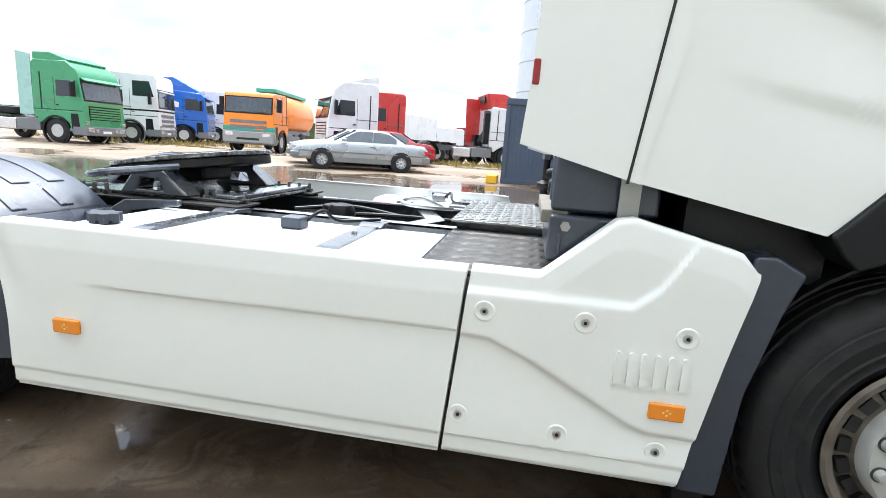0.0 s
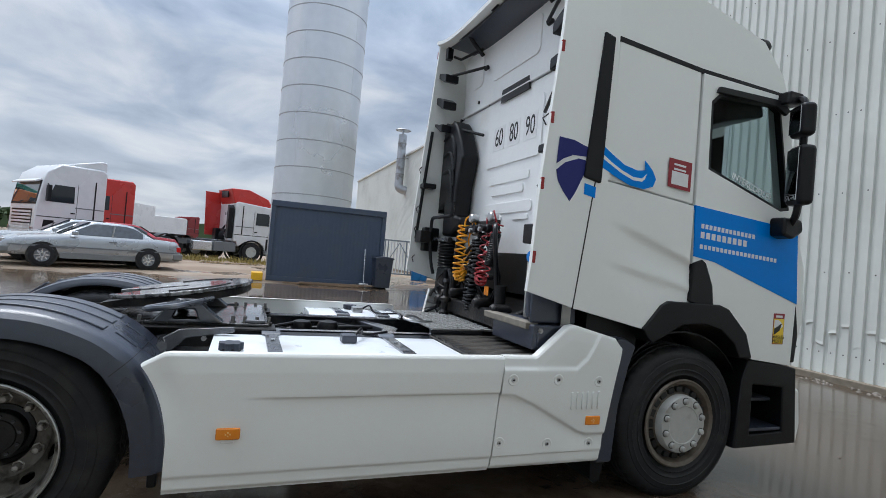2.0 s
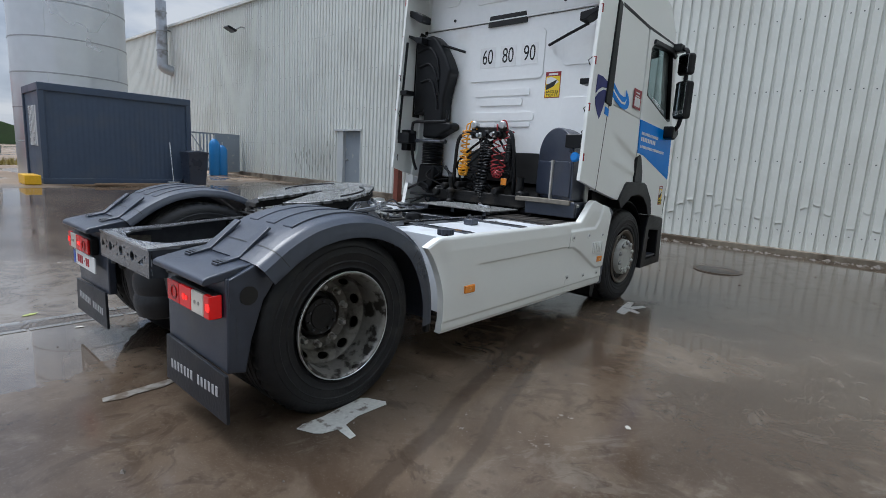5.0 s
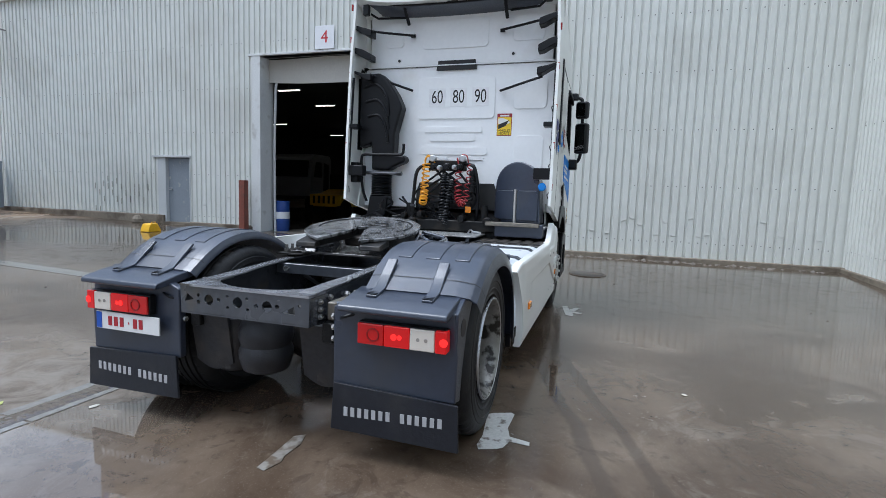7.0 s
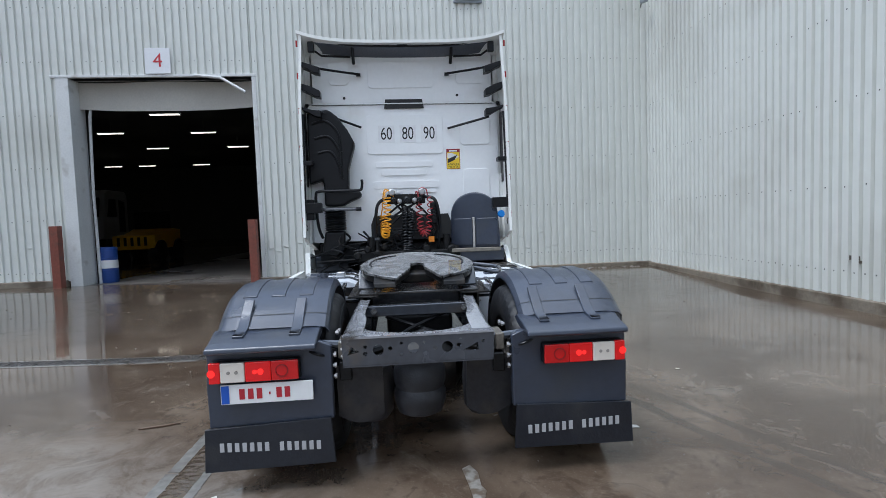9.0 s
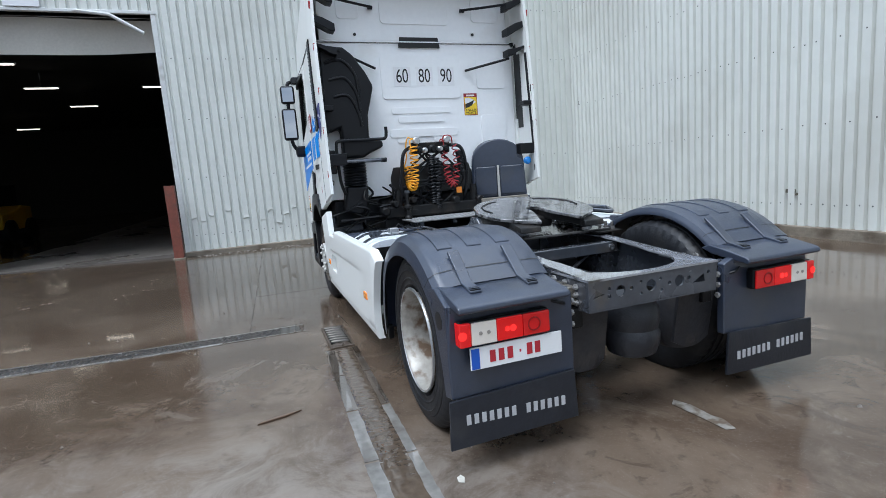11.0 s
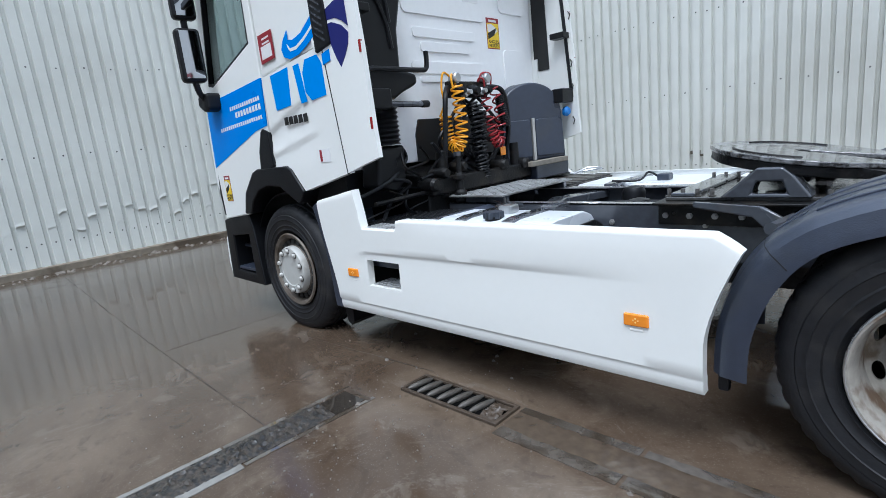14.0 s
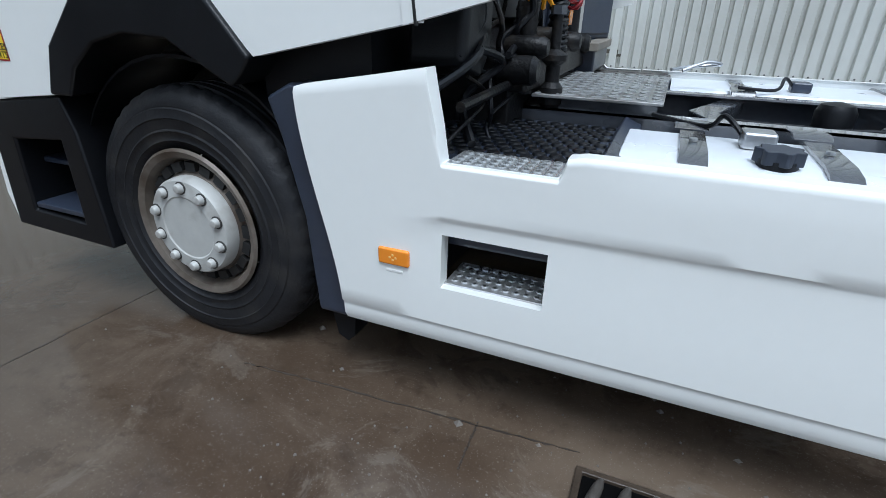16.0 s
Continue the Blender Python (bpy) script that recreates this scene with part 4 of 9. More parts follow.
def wheel(x, y, front, s):
    w = new("front_wheel" if front else "rear_wheel")
    w.parent = truck
    w.matrix_basis = Matrix.Translation((x, y, HUB_Z)) @ Matrix.Rotation(0 if s < 0 else math.pi, 4, "Z")
    piece("tyre", TYRE, w, Matrix())
    # outer side is -y
    o = -0.15
    if front:
        rim = lathe(bmesh.new(), [(0.295, o), (0.285, o - 0.01), (0.262, o + 0.0), (0.25, o + 0.03), (0.24, o + 0.05), (0.2, o + 0.035), (0.19, o + 0.02), (0.19, 0.12), (0.29, 0.14)], "y", (0, 0, 0), 48, caps=False)
        part("rim", rim, mat("rim_dirty", (0.17, 0.145, 0.12), 0.5, metal=0.3, var=0.3, bump=0.15, stain=(0.07, 0.05, 0.034), stain_scale=7, stain_lo=0.45, stain_hi=0.7), w)
        hub = lathe(bmesh.new(), [(0.192, o + 0.02), (0.19, o - 0.02), (0.182, o - 0.032), (0.125, o - 0.038), (0.12, o - 0.034), (0.0001, o - 0.036)], "y", (0, 0, 0), 48)
        part("hub_cover", hub, HUB, w, "pale grey hub cover")
        gap = finish(C((0, 0, 0), "y", 0.0245, 0.004, 20), "cap_gap", mat("hub_gap_dark", (0.05, 0.048, 0.044), 0.6))
        nut = finish(lathe(bmesh.new(), [(0.02, 0.01), (0.019, -0.014), (0.014, -0.023), (0.0001, -0.025)], "y", (0, 0, 0), 14), "nut_cap", HUB)
        for i in range(10):
            a = 2 * math.pi * (i + 0.5) / 10
            piece("nut_cap", nut, w, Matrix.Translation((0.157 * math.cos(a), o - 0.033, 0.157 * math.sin(a))))
            piece("cap_gap", gap, w, Matrix.Translation((0.157 * math.cos(a), o - 0.0355, 0.157 * math.sin(a))))
        slot = finish(B(-0.017, 0.017, o + 0.028, o + 0.05, -0.024, 0.024), "slot", INK_SHADE_BLACK)
        for i in range(20):
            a = 2 * math.pi * i / 20
            piece("vent_slot", slot, w, Matrix.Rotation(-a, 4, "Y") @ Matrix.Translation((0.222, -0.006, 0)))
    else:
        rim = lathe(bmesh.new(), [(0.302, o), (0.298, o - 0.012), (0.289, o - 0.012), (0.281, o - 0.002), (0.275, o + 0.02), (0.268, o + 0.045), (0.263, o + 0.10), (0.262, o + 0.165)], "y", (0, 0, 0), 72, caps=False)
        # right wheel: chipped paint, and its shaded side put into darker colours
        rm = part("rim", rim, mat("rim_chipped_shaded", (0.25, 0.24, 0.22), 0.33, metal=0.4, var=0.25, scale=8, bump=0.15, stain=(0.03, 0.026, 0.022), stain_scale=11, stain_lo=0.5, stain_hi=0.58) if s < 0 else mat("rim_barrel", (0.36, 0.34, 0.305), 0.38, metal=0.2, var=0.25, scale=8, bump=0.15, stain=(0.15, 0.10, 0.065), stain_scale=9, stain_lo=0.50, stain_hi=0.62), w, "chipped steel dish rim")
        dm = mat("wheel_disc_shaded", (0.15, 0.14, 0.125), 0.42, metal=0.3, var=0.35, scale=10, bump=0.2, stain=(0.035, 0.03, 0.025), stain_scale=12, stain_lo=0.5, stain_hi=0.62) if s < 0 else mat("wheel_disc_dirty", (0.33, 0.305, 0.265), 0.48, metal=0.15, var=0.25, scale=10, bump=0.2, stain=(0.14, 0.105, 0.07), stain_scale=9, stain_lo=0.5, stain_hi=0.64)
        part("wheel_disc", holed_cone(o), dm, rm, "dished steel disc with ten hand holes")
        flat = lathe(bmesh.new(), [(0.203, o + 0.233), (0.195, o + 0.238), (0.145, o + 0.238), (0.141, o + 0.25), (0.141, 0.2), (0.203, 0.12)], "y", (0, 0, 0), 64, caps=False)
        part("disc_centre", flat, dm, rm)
        part("rim_edge", lathe(bmesh.new(), [(0.304, o - 0.004), (0.302, o - 0.013), (0.298, o - 0.015), (0.295, o - 0.011)], "y", (0, 0, 0), 72, caps=False), STEEL, rm)
        hub = lathe(bmesh.new(), [(0.128, 0.3), (0.128, o + 0.27), (0.108, o + 0.262), (0.108, o + 0.215), (0.104, o + 0.21), (0.076, o + 0.21), (0.072, o + 0.205), (0.01, o + 0.203), (0.0001, o + 0.206)], "y", (0, 0, 0), 40)
        # right hub blacker than the left, for the shade on that side
        part("axle_hub", hub, mat("hub_shaded_black", (0.008, 0.008, 0.009), 0.5, var=0.3, bump=0.2) if s < 0 else mat("hub_black", (0.035, 0.038, 0.046), 0.5, var=0.3, bump=0.2, stain=(0.08, 0.075, 0.07), stain_scale=12), w, "dark grease-stained axle hub")
        nut = finish(lathe(bmesh.new(), [(0.026, 0.004), (0.026, -0.006), (0.02, -0.008), (0.0185, -0.034), (0.013, -0.042), (0.006, -0.044)], "y", (0, 0, 0), 6), "wheel_nut", mat("nut_worn_steel", (0.36, 0.35, 0.33), 0.4, metal=0.5, var=0.3, scale=30, stain=(0.12, 0.09, 0.065), stain_scale=25, stain_lo=0.5, stain_hi=0.65))
        hb = finish(lathe(bmesh.new(), [(0.009, 0.01), (0.009, -0.012)], "y", (0, 0, 0), 6), "hub_bolt", FRAME_GREY)
        for i in range(10):
            a = 2 * math.pi * (i + 0.35) / 10
            piece("wheel_nut", nut, w, Matrix.Translation((0.168 * math.cos(a), o + 0.238, 0.168 * math.sin(a))) @ Matrix.Rotation(i, 4, "Y"))
            piece("hub_bolt", hb, w, Matrix.Translation((0.09 * math.cos(a), o + 0.211, 0.09 * math.sin(a))))
    return w


for s in (-1, 1):
    wheel(AX_F, s * 1.02, True, s)
    wheel(0.0, s * 1.0, False, s)
    wi = new("inner_rear_wheel")
    wi.parent = truck
    wi.matrix_basis = Matrix.Translation((0, s * 0.68, HUB_Z))
    piece("tyre", TYRE, wi, Matrix())
    part("rim", lathe(bmesh.new(), [(0.3, -0.14), (0.26, -0.1), (0.26, 0.1), (0.3, 0.14)], "y", (0, 0, 0), 40, caps=False), DARK_GREASE, wi)
    part("brake_drum", C((0, 0, 0), "y", 0.24, 0.1, 32), DARK_GREASE, wi)
part("rear_axle", C((0, 0, HUB_Z), "y", 0.1, 1.2), DARK_GREASE, truck)
part("front_axle", C((AX_F, 0, HUB_Z), "y", 0.08, 1.8), DARK_GREASE, truck)

# ---- rear mudguards ----
ARC = [(0.715, 0.37), (0.705, 0.55), (0.655, 0.72), (0.585, 0.85), (0.50, 0.935), (0.38, 1.01), (0.2, 1.075), (0.0, 1.095), (-0.2, 1.065), (-0.36, 0.995), (-0.47, 0.92), (-0.52, 0.885)]
arc_line = smooth_line([(x, 0, z) for x, z in ARC], 4)


def arc_out(t, lift):
    k = min(int(t * (len(arc_line) - 1)), len(arc_line) - 2)
    d = (arc_line[k + 1] - arc_line[k]).normalized()
    n = Vector((d.z, 0, -d.x))
    if n.dot(arc_line[k] - Vector((0, 0, HUB_Z))) < 0:
        n = -n
    f = t * (len(arc_line) - 1) - k
    return arc_line[k].lerp(arc_line[k + 1], f) + n * lift


for s in (-1, 1):
    yi, yo = s * 0.56, s * 1.2
    sec = [(0.0, -0.06), (0.03, -0.015), (0.12, 0.0), (0.8, 0.0), (0.93, -0.02), (0.98, -0.06), (1.0, -0.15)]

    def guard(u, v, yi=yi, yo=yo, sec=sec):
        i = v * (len(sec) - 1)
        k = min(int(i), len(sec) - 2)
        a, b = sec[k], sec[k + 1]
        f = i - k
        w, l = a[0] + (b[0] - a[0]) * f, a[1] + (b[1] - a[1]) * f
        lip = l * (0.85 - 0.13 * sstep(0.25, 0.45, u))
        p = arc_out(u, lip)
        return (p.x, yi + (yo - yi) * w, p.z)
    mg = part("rear_mudguard", surf(bmesh.new(), guard, 48, 18, lambda u, v: tuple((arc_out(u, -0.014) - arc_out(u, 0)))), GREY_PLASTIC, truck, "dark grey ribbed plastic mudguard")
    for c, w_, ta, tb in ((0.24, 0.13, 0.44, 0.775), (0.50, 0.13, 0.44, 0.775), (0.76, 0.13, 0.44, 0.775), (0.36, 0.10, 0.335, 0.415), (0.70, 0.10, 0.335, 0.415)):
        def rib(u, v, c=c, w_=w_, ta=ta, tb=tb, yi=yi, yo=yo):
            p = arc_out(ta + (tb - ta) * u, 0.006)
            return (p.x, yi + (yo - yi) * (c + (v - 0.5) * w_), p.z)
        part("raised_rib", surf(bmesh.new(), rib, 20, 2, lambda u, v: (0, 0, -0.014)), GREY_PLASTIC, mg, bevel=0.005)
    # joins of the three-piece guard
    for t_ in (0.315, 0.875):
        def join(u, v, t_=t_, guard=guard):
            p = Vector(guard(t_ + 0.003 * (u - 0.5), 0.06 + 0.94 * v))
            n_ = (arc_out(t_, 0.003) - arc_out(t_, 0.0))
            return tuple(p + n_ + Vector((0, (0.002 if p.y > 0 else -0.002) * sstep(0.9, 1.0, v), 0)))
        part("guard_join", surf(bmesh.new(), join, 1, 24), INK_SHADE_BLACK, mg)
    part("leg_pin", B(0.64, 0.68, *sorted((s * 1.13, s * 1.17)), 0.30, 0.40), BLACK_PLASTIC, mg, bevel=0.01)
    # tail shelf, lamp panel, flap
    ys = 0.03

    def yy(v, s=s, ys=ys):
        return s * v + ys

    def yb(a, b):
        return sorted((yy(a), yy(b)))
    part("tail_shelf", P([(-0.42, 0.86), (-0.48, 0.885), (-0.60, 0.866), (-0.72, 0.84), (-0.742, 0.83), (-0.748, 0.806), (-0.735, 0.80), (-0.5, 0.83)], "y", yy(0.57), yy(1.14)), GREY_PLASTIC, mg, bevel=0.01)
    for c in (0.70, 1.0):
        part("shelf_clip", P([(-0.35, 1.02), (-0.36, 1.03), (-0.445, 0.960), (-0.52, 0.896), (-0.63, 0.872), (-0.63, 0.858), (-0.5, 0.88)], "y", yy(c - 0.03), yy(c + 0.03)), GREY_PLASTIC, mg, bevel=0.006)
        for k in range(4):
            part("clip_rib", B(-0.625 + 0.018 * k, -0.617 + 0.018 * k, *yb(c - 0.026, c + 0.026), 0.866, 0.878 + 0.002 * k), BLACK_PLASTIC, mg)
    part("lamp_panel", P([(yy(0.50), 0.39), (yy(0.50), 0.80), (yy(0.56), 0.825), (yy(1.15), 0.825), (yy(1.17), 0.6), (yy(1.165), 0.375)], "x", -0.65, -0.60), GREY_PLASTIC, mg, bevel=0.01)
    part("side_cover", P([(-0.64, 0.38), (-0.64, 0.82), (-0.5, 0.88), (-0.36, 0.86), (-0.47, 0.70), (-0.53, 0.52), (-0.56, 0.36)], "y", yy(1.165), yy(1.13)), GREY_PLASTIC, mg, bevel=0.008)
    # black disc on the cover, painted shade of a round hole
    part("cover_opening", lathe(bmesh.new(), [(0.045, -0.001), (0.045, 0.001)], "y", (-0.545, yy(1.166), 0.735), 20), INK_SHADE_BLACK, mg)
    fl = part("mud_flap", P([(yy(0.515), 0.405), (yy(1.185), 0.38), (yy(1.195), 0.145), (yy(0.50), 0.155)], "x", -0.672, -0.655), mat("flap_rubber", (0.012, 0.014, 0.02), 0.4, var=0.3, bump=0.2, bscale=60, stain=(0.03, 0.03, 0.032), stain_scale=4, stain_lo=0.55, stain_hi=0.75), mg, "black rubber flap with white lettering", bevel=0.004)
    for k in range(14):
        if k == (7 if s < 0 else 6):
            continue
        c = 0.578 + 0.0392 * k
        part("lettering_bar", B(-0.6745, -0.668, *yb(c, c + 0.022), 0.236 + 0.0015 * k, 0.284 + 0.0015 * k), INK_GREY, fl)
    lamp = part("tail_lamp", B(-0.70, -0.65, *yb(0.665, 1.13), 0.635, 0.755), BLACK_PLASTIC, mg, "long red and white tail lamp, lit", bevel=0.012)
    part("red_lens", B(-0.716, -0.70, *yb(0.67, 0.81), 0.642, 0.748), RED_LENS, lamp, bevel=0.006)
    part("lit_lens", B(-0.716, -0.70, *yb(0.812, 0.945), 0.642, 0.748), LIT_LENS, lamp, bevel=0.006)
    part("reversing_lens", B(-0.717, -0.70, *yb(0.947, 1.073), 0.642, 0.748), CLEAR_LENS, lamp, bevel=0.006)
    part("side_lens", B(-0.716, -0.655, *yb(1.075, 1.132), 0.640, 0.750), LIT_LENS, lamp, bevel=0.006)
    ring = lathe(bmesh.new(), [(0.034, -0.72), (0.034, -0.714), (0.028, -0.714), (0.028, -0.72)], "x", (0, yy(0.755), 0.695), 20, closed=True)
    part("lens_ring", ring, mat("dark_red", (0.25, 0.006, 0.006), 0.25), lamp)
    for c, h_ in ((1.118, 0.02), (0.865, 0.016), (0.895, 0.012)):
        part("lit_bulb", C((-0.7165, yy(c), 0.695), "x", h_, 0.003, 16), LIT_SPOT, lamp)
    for c in (0.99, 1.03):
        part("bulb", C((-0.718, yy(c), 0.697), "x", 0.009, 0.004, 12), mat("bulb_grey", (0.3, 0.27, 0.24), 0.3), lamp)
    part("lamp_stub", T([(-0.55, yy(0.42), 0.775), (-0.56, yy(0.58), 0.79)], 0.022), FRAME_GREY, mg)

plate = part("number_plate", B(-0.70, -0.69, 0.63, 1.11, 0.522, 0.628), PLATE_WHITE, truck, "white plate with dark red characters and a blue end", bevel=0.003)
part("plate_band", B(-0.703, -0.695, 1.066, 1.106, 0.527, 0.623), PLATE_BLUE, plate)
for c in (1.0, 0.955, 0.91, 0.808, 0.765):
    part("plate_bar", B(-0.7025, -0.695, c - 0.014, c + 0.014, 0.547, 0.603), INK_RED, plate)
part("plate_dot", B(-0.7025, -0.695, 0.853, 0.861, 0.567, 0.58), INK_RED, plate)

# ---- chassis ----
BOLT = finish(lathe(bmesh.new(), [(0.016, 0.0), (0.016, 0.012), (0.009, 0.012), (0.009, 0.02)], "y", (0, 0, 0), 6), "bolt", mat("bolt_grey", (0.42, 0.41, 0.40), 0.35, metal=0.6, var=0.4, stain=(0.04, 0.035, 0.03), stain_scale=30))
STUD = finish(lathe(bmesh.new(), [(0.02, 0), (0.02, 0.022), (0.011, 0.022), (0.011, 0.055)], "z", (0, 0, 0), 6), "stud", mat("stud_steel", (0.2, 0.19, 0.18), 0.35, metal=0.5, var=0.4, stain=(0.03, 0.028, 0.026), stain_scale=30, stain_lo=0.45, stain_hi=0.6))
UP_TO_L, UP_TO_R = Matrix(), Matrix.Rotation(math.pi, 4, "Z")


def rail_top(x):
    return lerp_table([(-0.7, 0.845), (-0.3, 0.865), (0.2, 0.90), (1.0, 0.905), (5, 0.905)], x)


for s in (-1, 1):
    xs = [-0.68, -0.45, -0.3, -0.1, 0.2, 0.6, 1.0, 2.0, 3.0, 4.4]

    def ysh(x):
        return 0.055 * sstep(1.0, -0.7, x)

    def web(u, v, s=s):
        x = -0.68 + 5.08 * u
        zt = rail_top(x)
        zb = 0.62 if x > -0.2 else lerp_table([(-0.7, 0.69), (-0.2, 0.62)], x)
        return (x, s * 0.41 + ysh(x), zb + (zt - zb) * v)

    def top(u, v, s=s):
        x = -0.68 + 5.08 * u
        wide = 0.075 + 0.03 * sstep(-0.1, -0.36, x)
        return (x, s * (0.41 - wide * v) + ysh(x), rail_top(x))
    rl = part("chassis_rail", surf(bmesh.new(), web, 40, 1, lambda u, v, s=s: (0, -s * 0.009, 0)), FRAME_GREY, truck, "grey painted steel chassis rail")
    part("rail_flange", surf(bmesh.new(), top, 40, 2, lambda u, v: (0, 0, -0.009)), SHEEN_FRAME, rl)
    part("lower_flange", B(-0.3, 4.4, *sorted((s * 0.34, s * 0.41)), 0.615, 0.624), FRAME_GREY, rl)
    for bx, bz in [(-0.6, 0.80), (-0.6, 0.76), (-0.6, 0.72), (-0.5, 0.81), (-0.42, 0.77), (-0.33, 0.80), (-0.5, 0.74), (1.45, 0.80), (1.45, 0.74), (1.1, 0.86), (2.35, 0.80), (2.42, 0.80), (2.49, 0.80), (1.62, 0.79), (1.68, 0.79), (1.74, 0.79), (0.95, 0.80)]:
        piece("bolt", BOLT, rl, Matrix.Translation((bx, s * 0.412 + ysh(bx), bz)) @ (UP_TO_L if s > 0 else UP_TO_R))
    # valve block and bolted bracket outside the rail's end
    bk = part("valve_block", B(-0.58, -0.40, *sorted((s * 0.42 + 0.03, s * 0.475 + 0.03)), 0.70, 0.80), mat("valve_cast", (0.17, 0.155, 0.13), 0.4, metal=0.4, var=0.4, scale=14, bump=0.3, stain=(0.04, 0.035, 0.03), stain_scale=18), truck, "grimy valve block with fittings", bevel=0.01)
    part("fitting", T([(-0.5, s * 0.48 + 0.03, 0.76), (-0.52, s * 0.53 + 0.03, 0.76), (-0.56, s * 0.54 + 0.03, 0.74)], 0.014), STEEL, bk)
    part("air_pipe", T(smooth_line([(-0.56, s * 0.5 + 0.03, 0.72), (-0.66, s * 0.56 + 0.03, 0.75), (-0.62, s * 0.66 + 0.03, 0.78)], 6), 0.008), BLACK_PLASTIC, bk)
    part("lower_bracket", B(-0.6, -0.42, *sorted((s * 0.40 + 0.03, s * 0.47 + 0.03)), 0.58, 0.69), DARK_GREASE, bk, bevel=0.01)
    for bx, bz in ((-0.62, 0.74), (-0.62, 0.68), (-0.62, 0.62), (-0.47, 0.83), (-0.38, 0.82)):
        piece("bracket_bolt", BOLT, bk, Matrix.Translation((bx, s * 0.478 + 0.03, bz)) @ (UP_TO_L if s > 0 else UP_TO_R))
    # guard strut
    part("guard_bracket", P([(0.52, 0.80), (0.56, 0.87), (0.66, 0.93), (0.95, 0.95), (0.95, 0.92), (0.70, 0.88), (0.62, 0.80)], "y", s * 0.62, s * 0.59), FRAME_GREY, truck, bevel=0.01)
    part("guard_stay", T([(0.55, s * 0.42, 0.86), (0.6, s * 0.75, 0.86)], 0.028), FRAME_GREY, truck)
    # sheet inside the tyres
    part("inner_guard", surf(bmesh.new(), lambda u, v, s=s: (-0.58 + 0.05 * v, s * (0.24 + 0.26 * u) + 0.02, 0.66 - (0.30 + 0.05 * math.sin(3.1 * u)) * v), 10, 6, lambda u, v: (0.02, 0, 0)), ROAD_DIRT, truck, "dark rubber splash sheet")

holes = [[(yc + r * math.cos(a), zc + r * math.sin(a)) for a in [2 * math.pi * k / 14 for k in range(14)]] for yc, zc, r in
         ((0.275, 0.77, 0.03), (0.085, 0.772, 0.031), (-0.102, 0.768, 0.031), (0.21, 0.775, 0.012), (0.02, 0.738, 0.011), (0.15, 0.738, 0.009), (-0.165, 0.775, 0.012), (0.345, 0.79, 0.01), (0.345, 0.752, 0.012), (0.15, 0.80, 0.009), (0.025, 0.798, 0.009), (-0.035, 0.765, 0.012), (-0.3, 0.79, 0.01))]
holes += [[(0.375, 0.765), (0.42, 0.795), (0.44, 0.75)], [(-0.19, 0.745), (-0.27, 0.785), (-0.275, 0.74)]]
rc = part("rear_crossmember", P([(-0.355, 0.69), (-0.36, 0.835), (0.47, 0.835), (0.465, 0.69)], "x", -0.70, -0.688, holes=holes), FRAME_GREY, truck, "grey steel end plate with round holes")
part("lower_lip", B(-0.70, -0.62, -0.355, 0.465, 0.682, 0.692), FRAME_GREY, rc)
# top gusset with a wide curved cut
cut = [(-0.36 - 0.30 * math.sin(math.pi * k / 18) ** 0.85, 0.055 + 0.335 * math.cos(math.pi * k / 18)) for k in range(19)]
gus = [(-0.705, -0.36), (-0.705, 0.47), (-0.36, 0.463)] + cut + [(-0.36, -0.353)]
part("top_gusset", P(gus, "z", 0.836, 0.848), SHEEN_FRAME, truck, "grey gusset plate with a curved cut")
xm = part("cross_tube", B(0.10, 0.17, -0.36, 0.42, 0.80, 0.875), FRAME_GREY, truck, "square steel cross tube", bevel=0.008)
for yc in (0.33, -0.30):
    part("tube_bolt", C((0.095, yc, 0.84), "x", 0.022, 0.02, 6), STEEL, xm)
part("cross_member", B(1.2, 1.28, -0.40, 0.40, 0.64, 0.83), FRAME_GREY, truck, bevel=0.01)
part("cross_member", P([(1.85, -0.40), (1.95, -0.40), (2.1, 0.0), (1.95, 0.40), (1.85, 0.40), (1.98, 0.0)], "z", 0.82, 0.88), FRAME_GREY, truck, bevel=0.01)
part("air_bellows", lathe(bmesh.new(), [(0.10, 0.345), (0.13, 0.36), (0.15, 0.42), (0.152, 0.47), (0.14, 0.5), (0.152, 0.54), (0.152, 0.6), (0.135, 0.635), (0.12, 0.68)], "z", (-0.5, 0.05, 0), 28), mat("bellows_rubber", (0.017, 0.018, 0.022), 0.5, var=0.3, bump=0.2), truck, "ribbed dark air bellows")
for yc in (0.33, -0.34):
    part("suspension_bellows", lathe(bmesh.new(), [(0.09, 0.30), (0.12, 0.34), (0.13, 0.5), (0.12, 0.62)], "z", (-0.42, yc, 0), 24), ROAD_DIRT, truck)
part("gearbox", P([(0.4, 0.45), (0.4, 0.75), (1.4, 0.72), (2.3, 0.8), (2.3, 0.45)], "y", -0.25, 0.25), DARK_GREASE, truck, bevel=0.03)
part("differential", lathe(bmesh.new(), [(0.02, -0.3), (0.18, -0.2), (0.24, 0), (0.18, 0.2), (0.02, 0.3)], "y", (0, 0, HUB_Z), 20), DARK_GREASE, truck)
part("axle_cross_pipe", T([(-0.15, -0.35, 0.62), (-0.05, 0.0, 0.7), (-0.15, 0.35, 0.62)], 0.03), DARK_GREASE, truck)
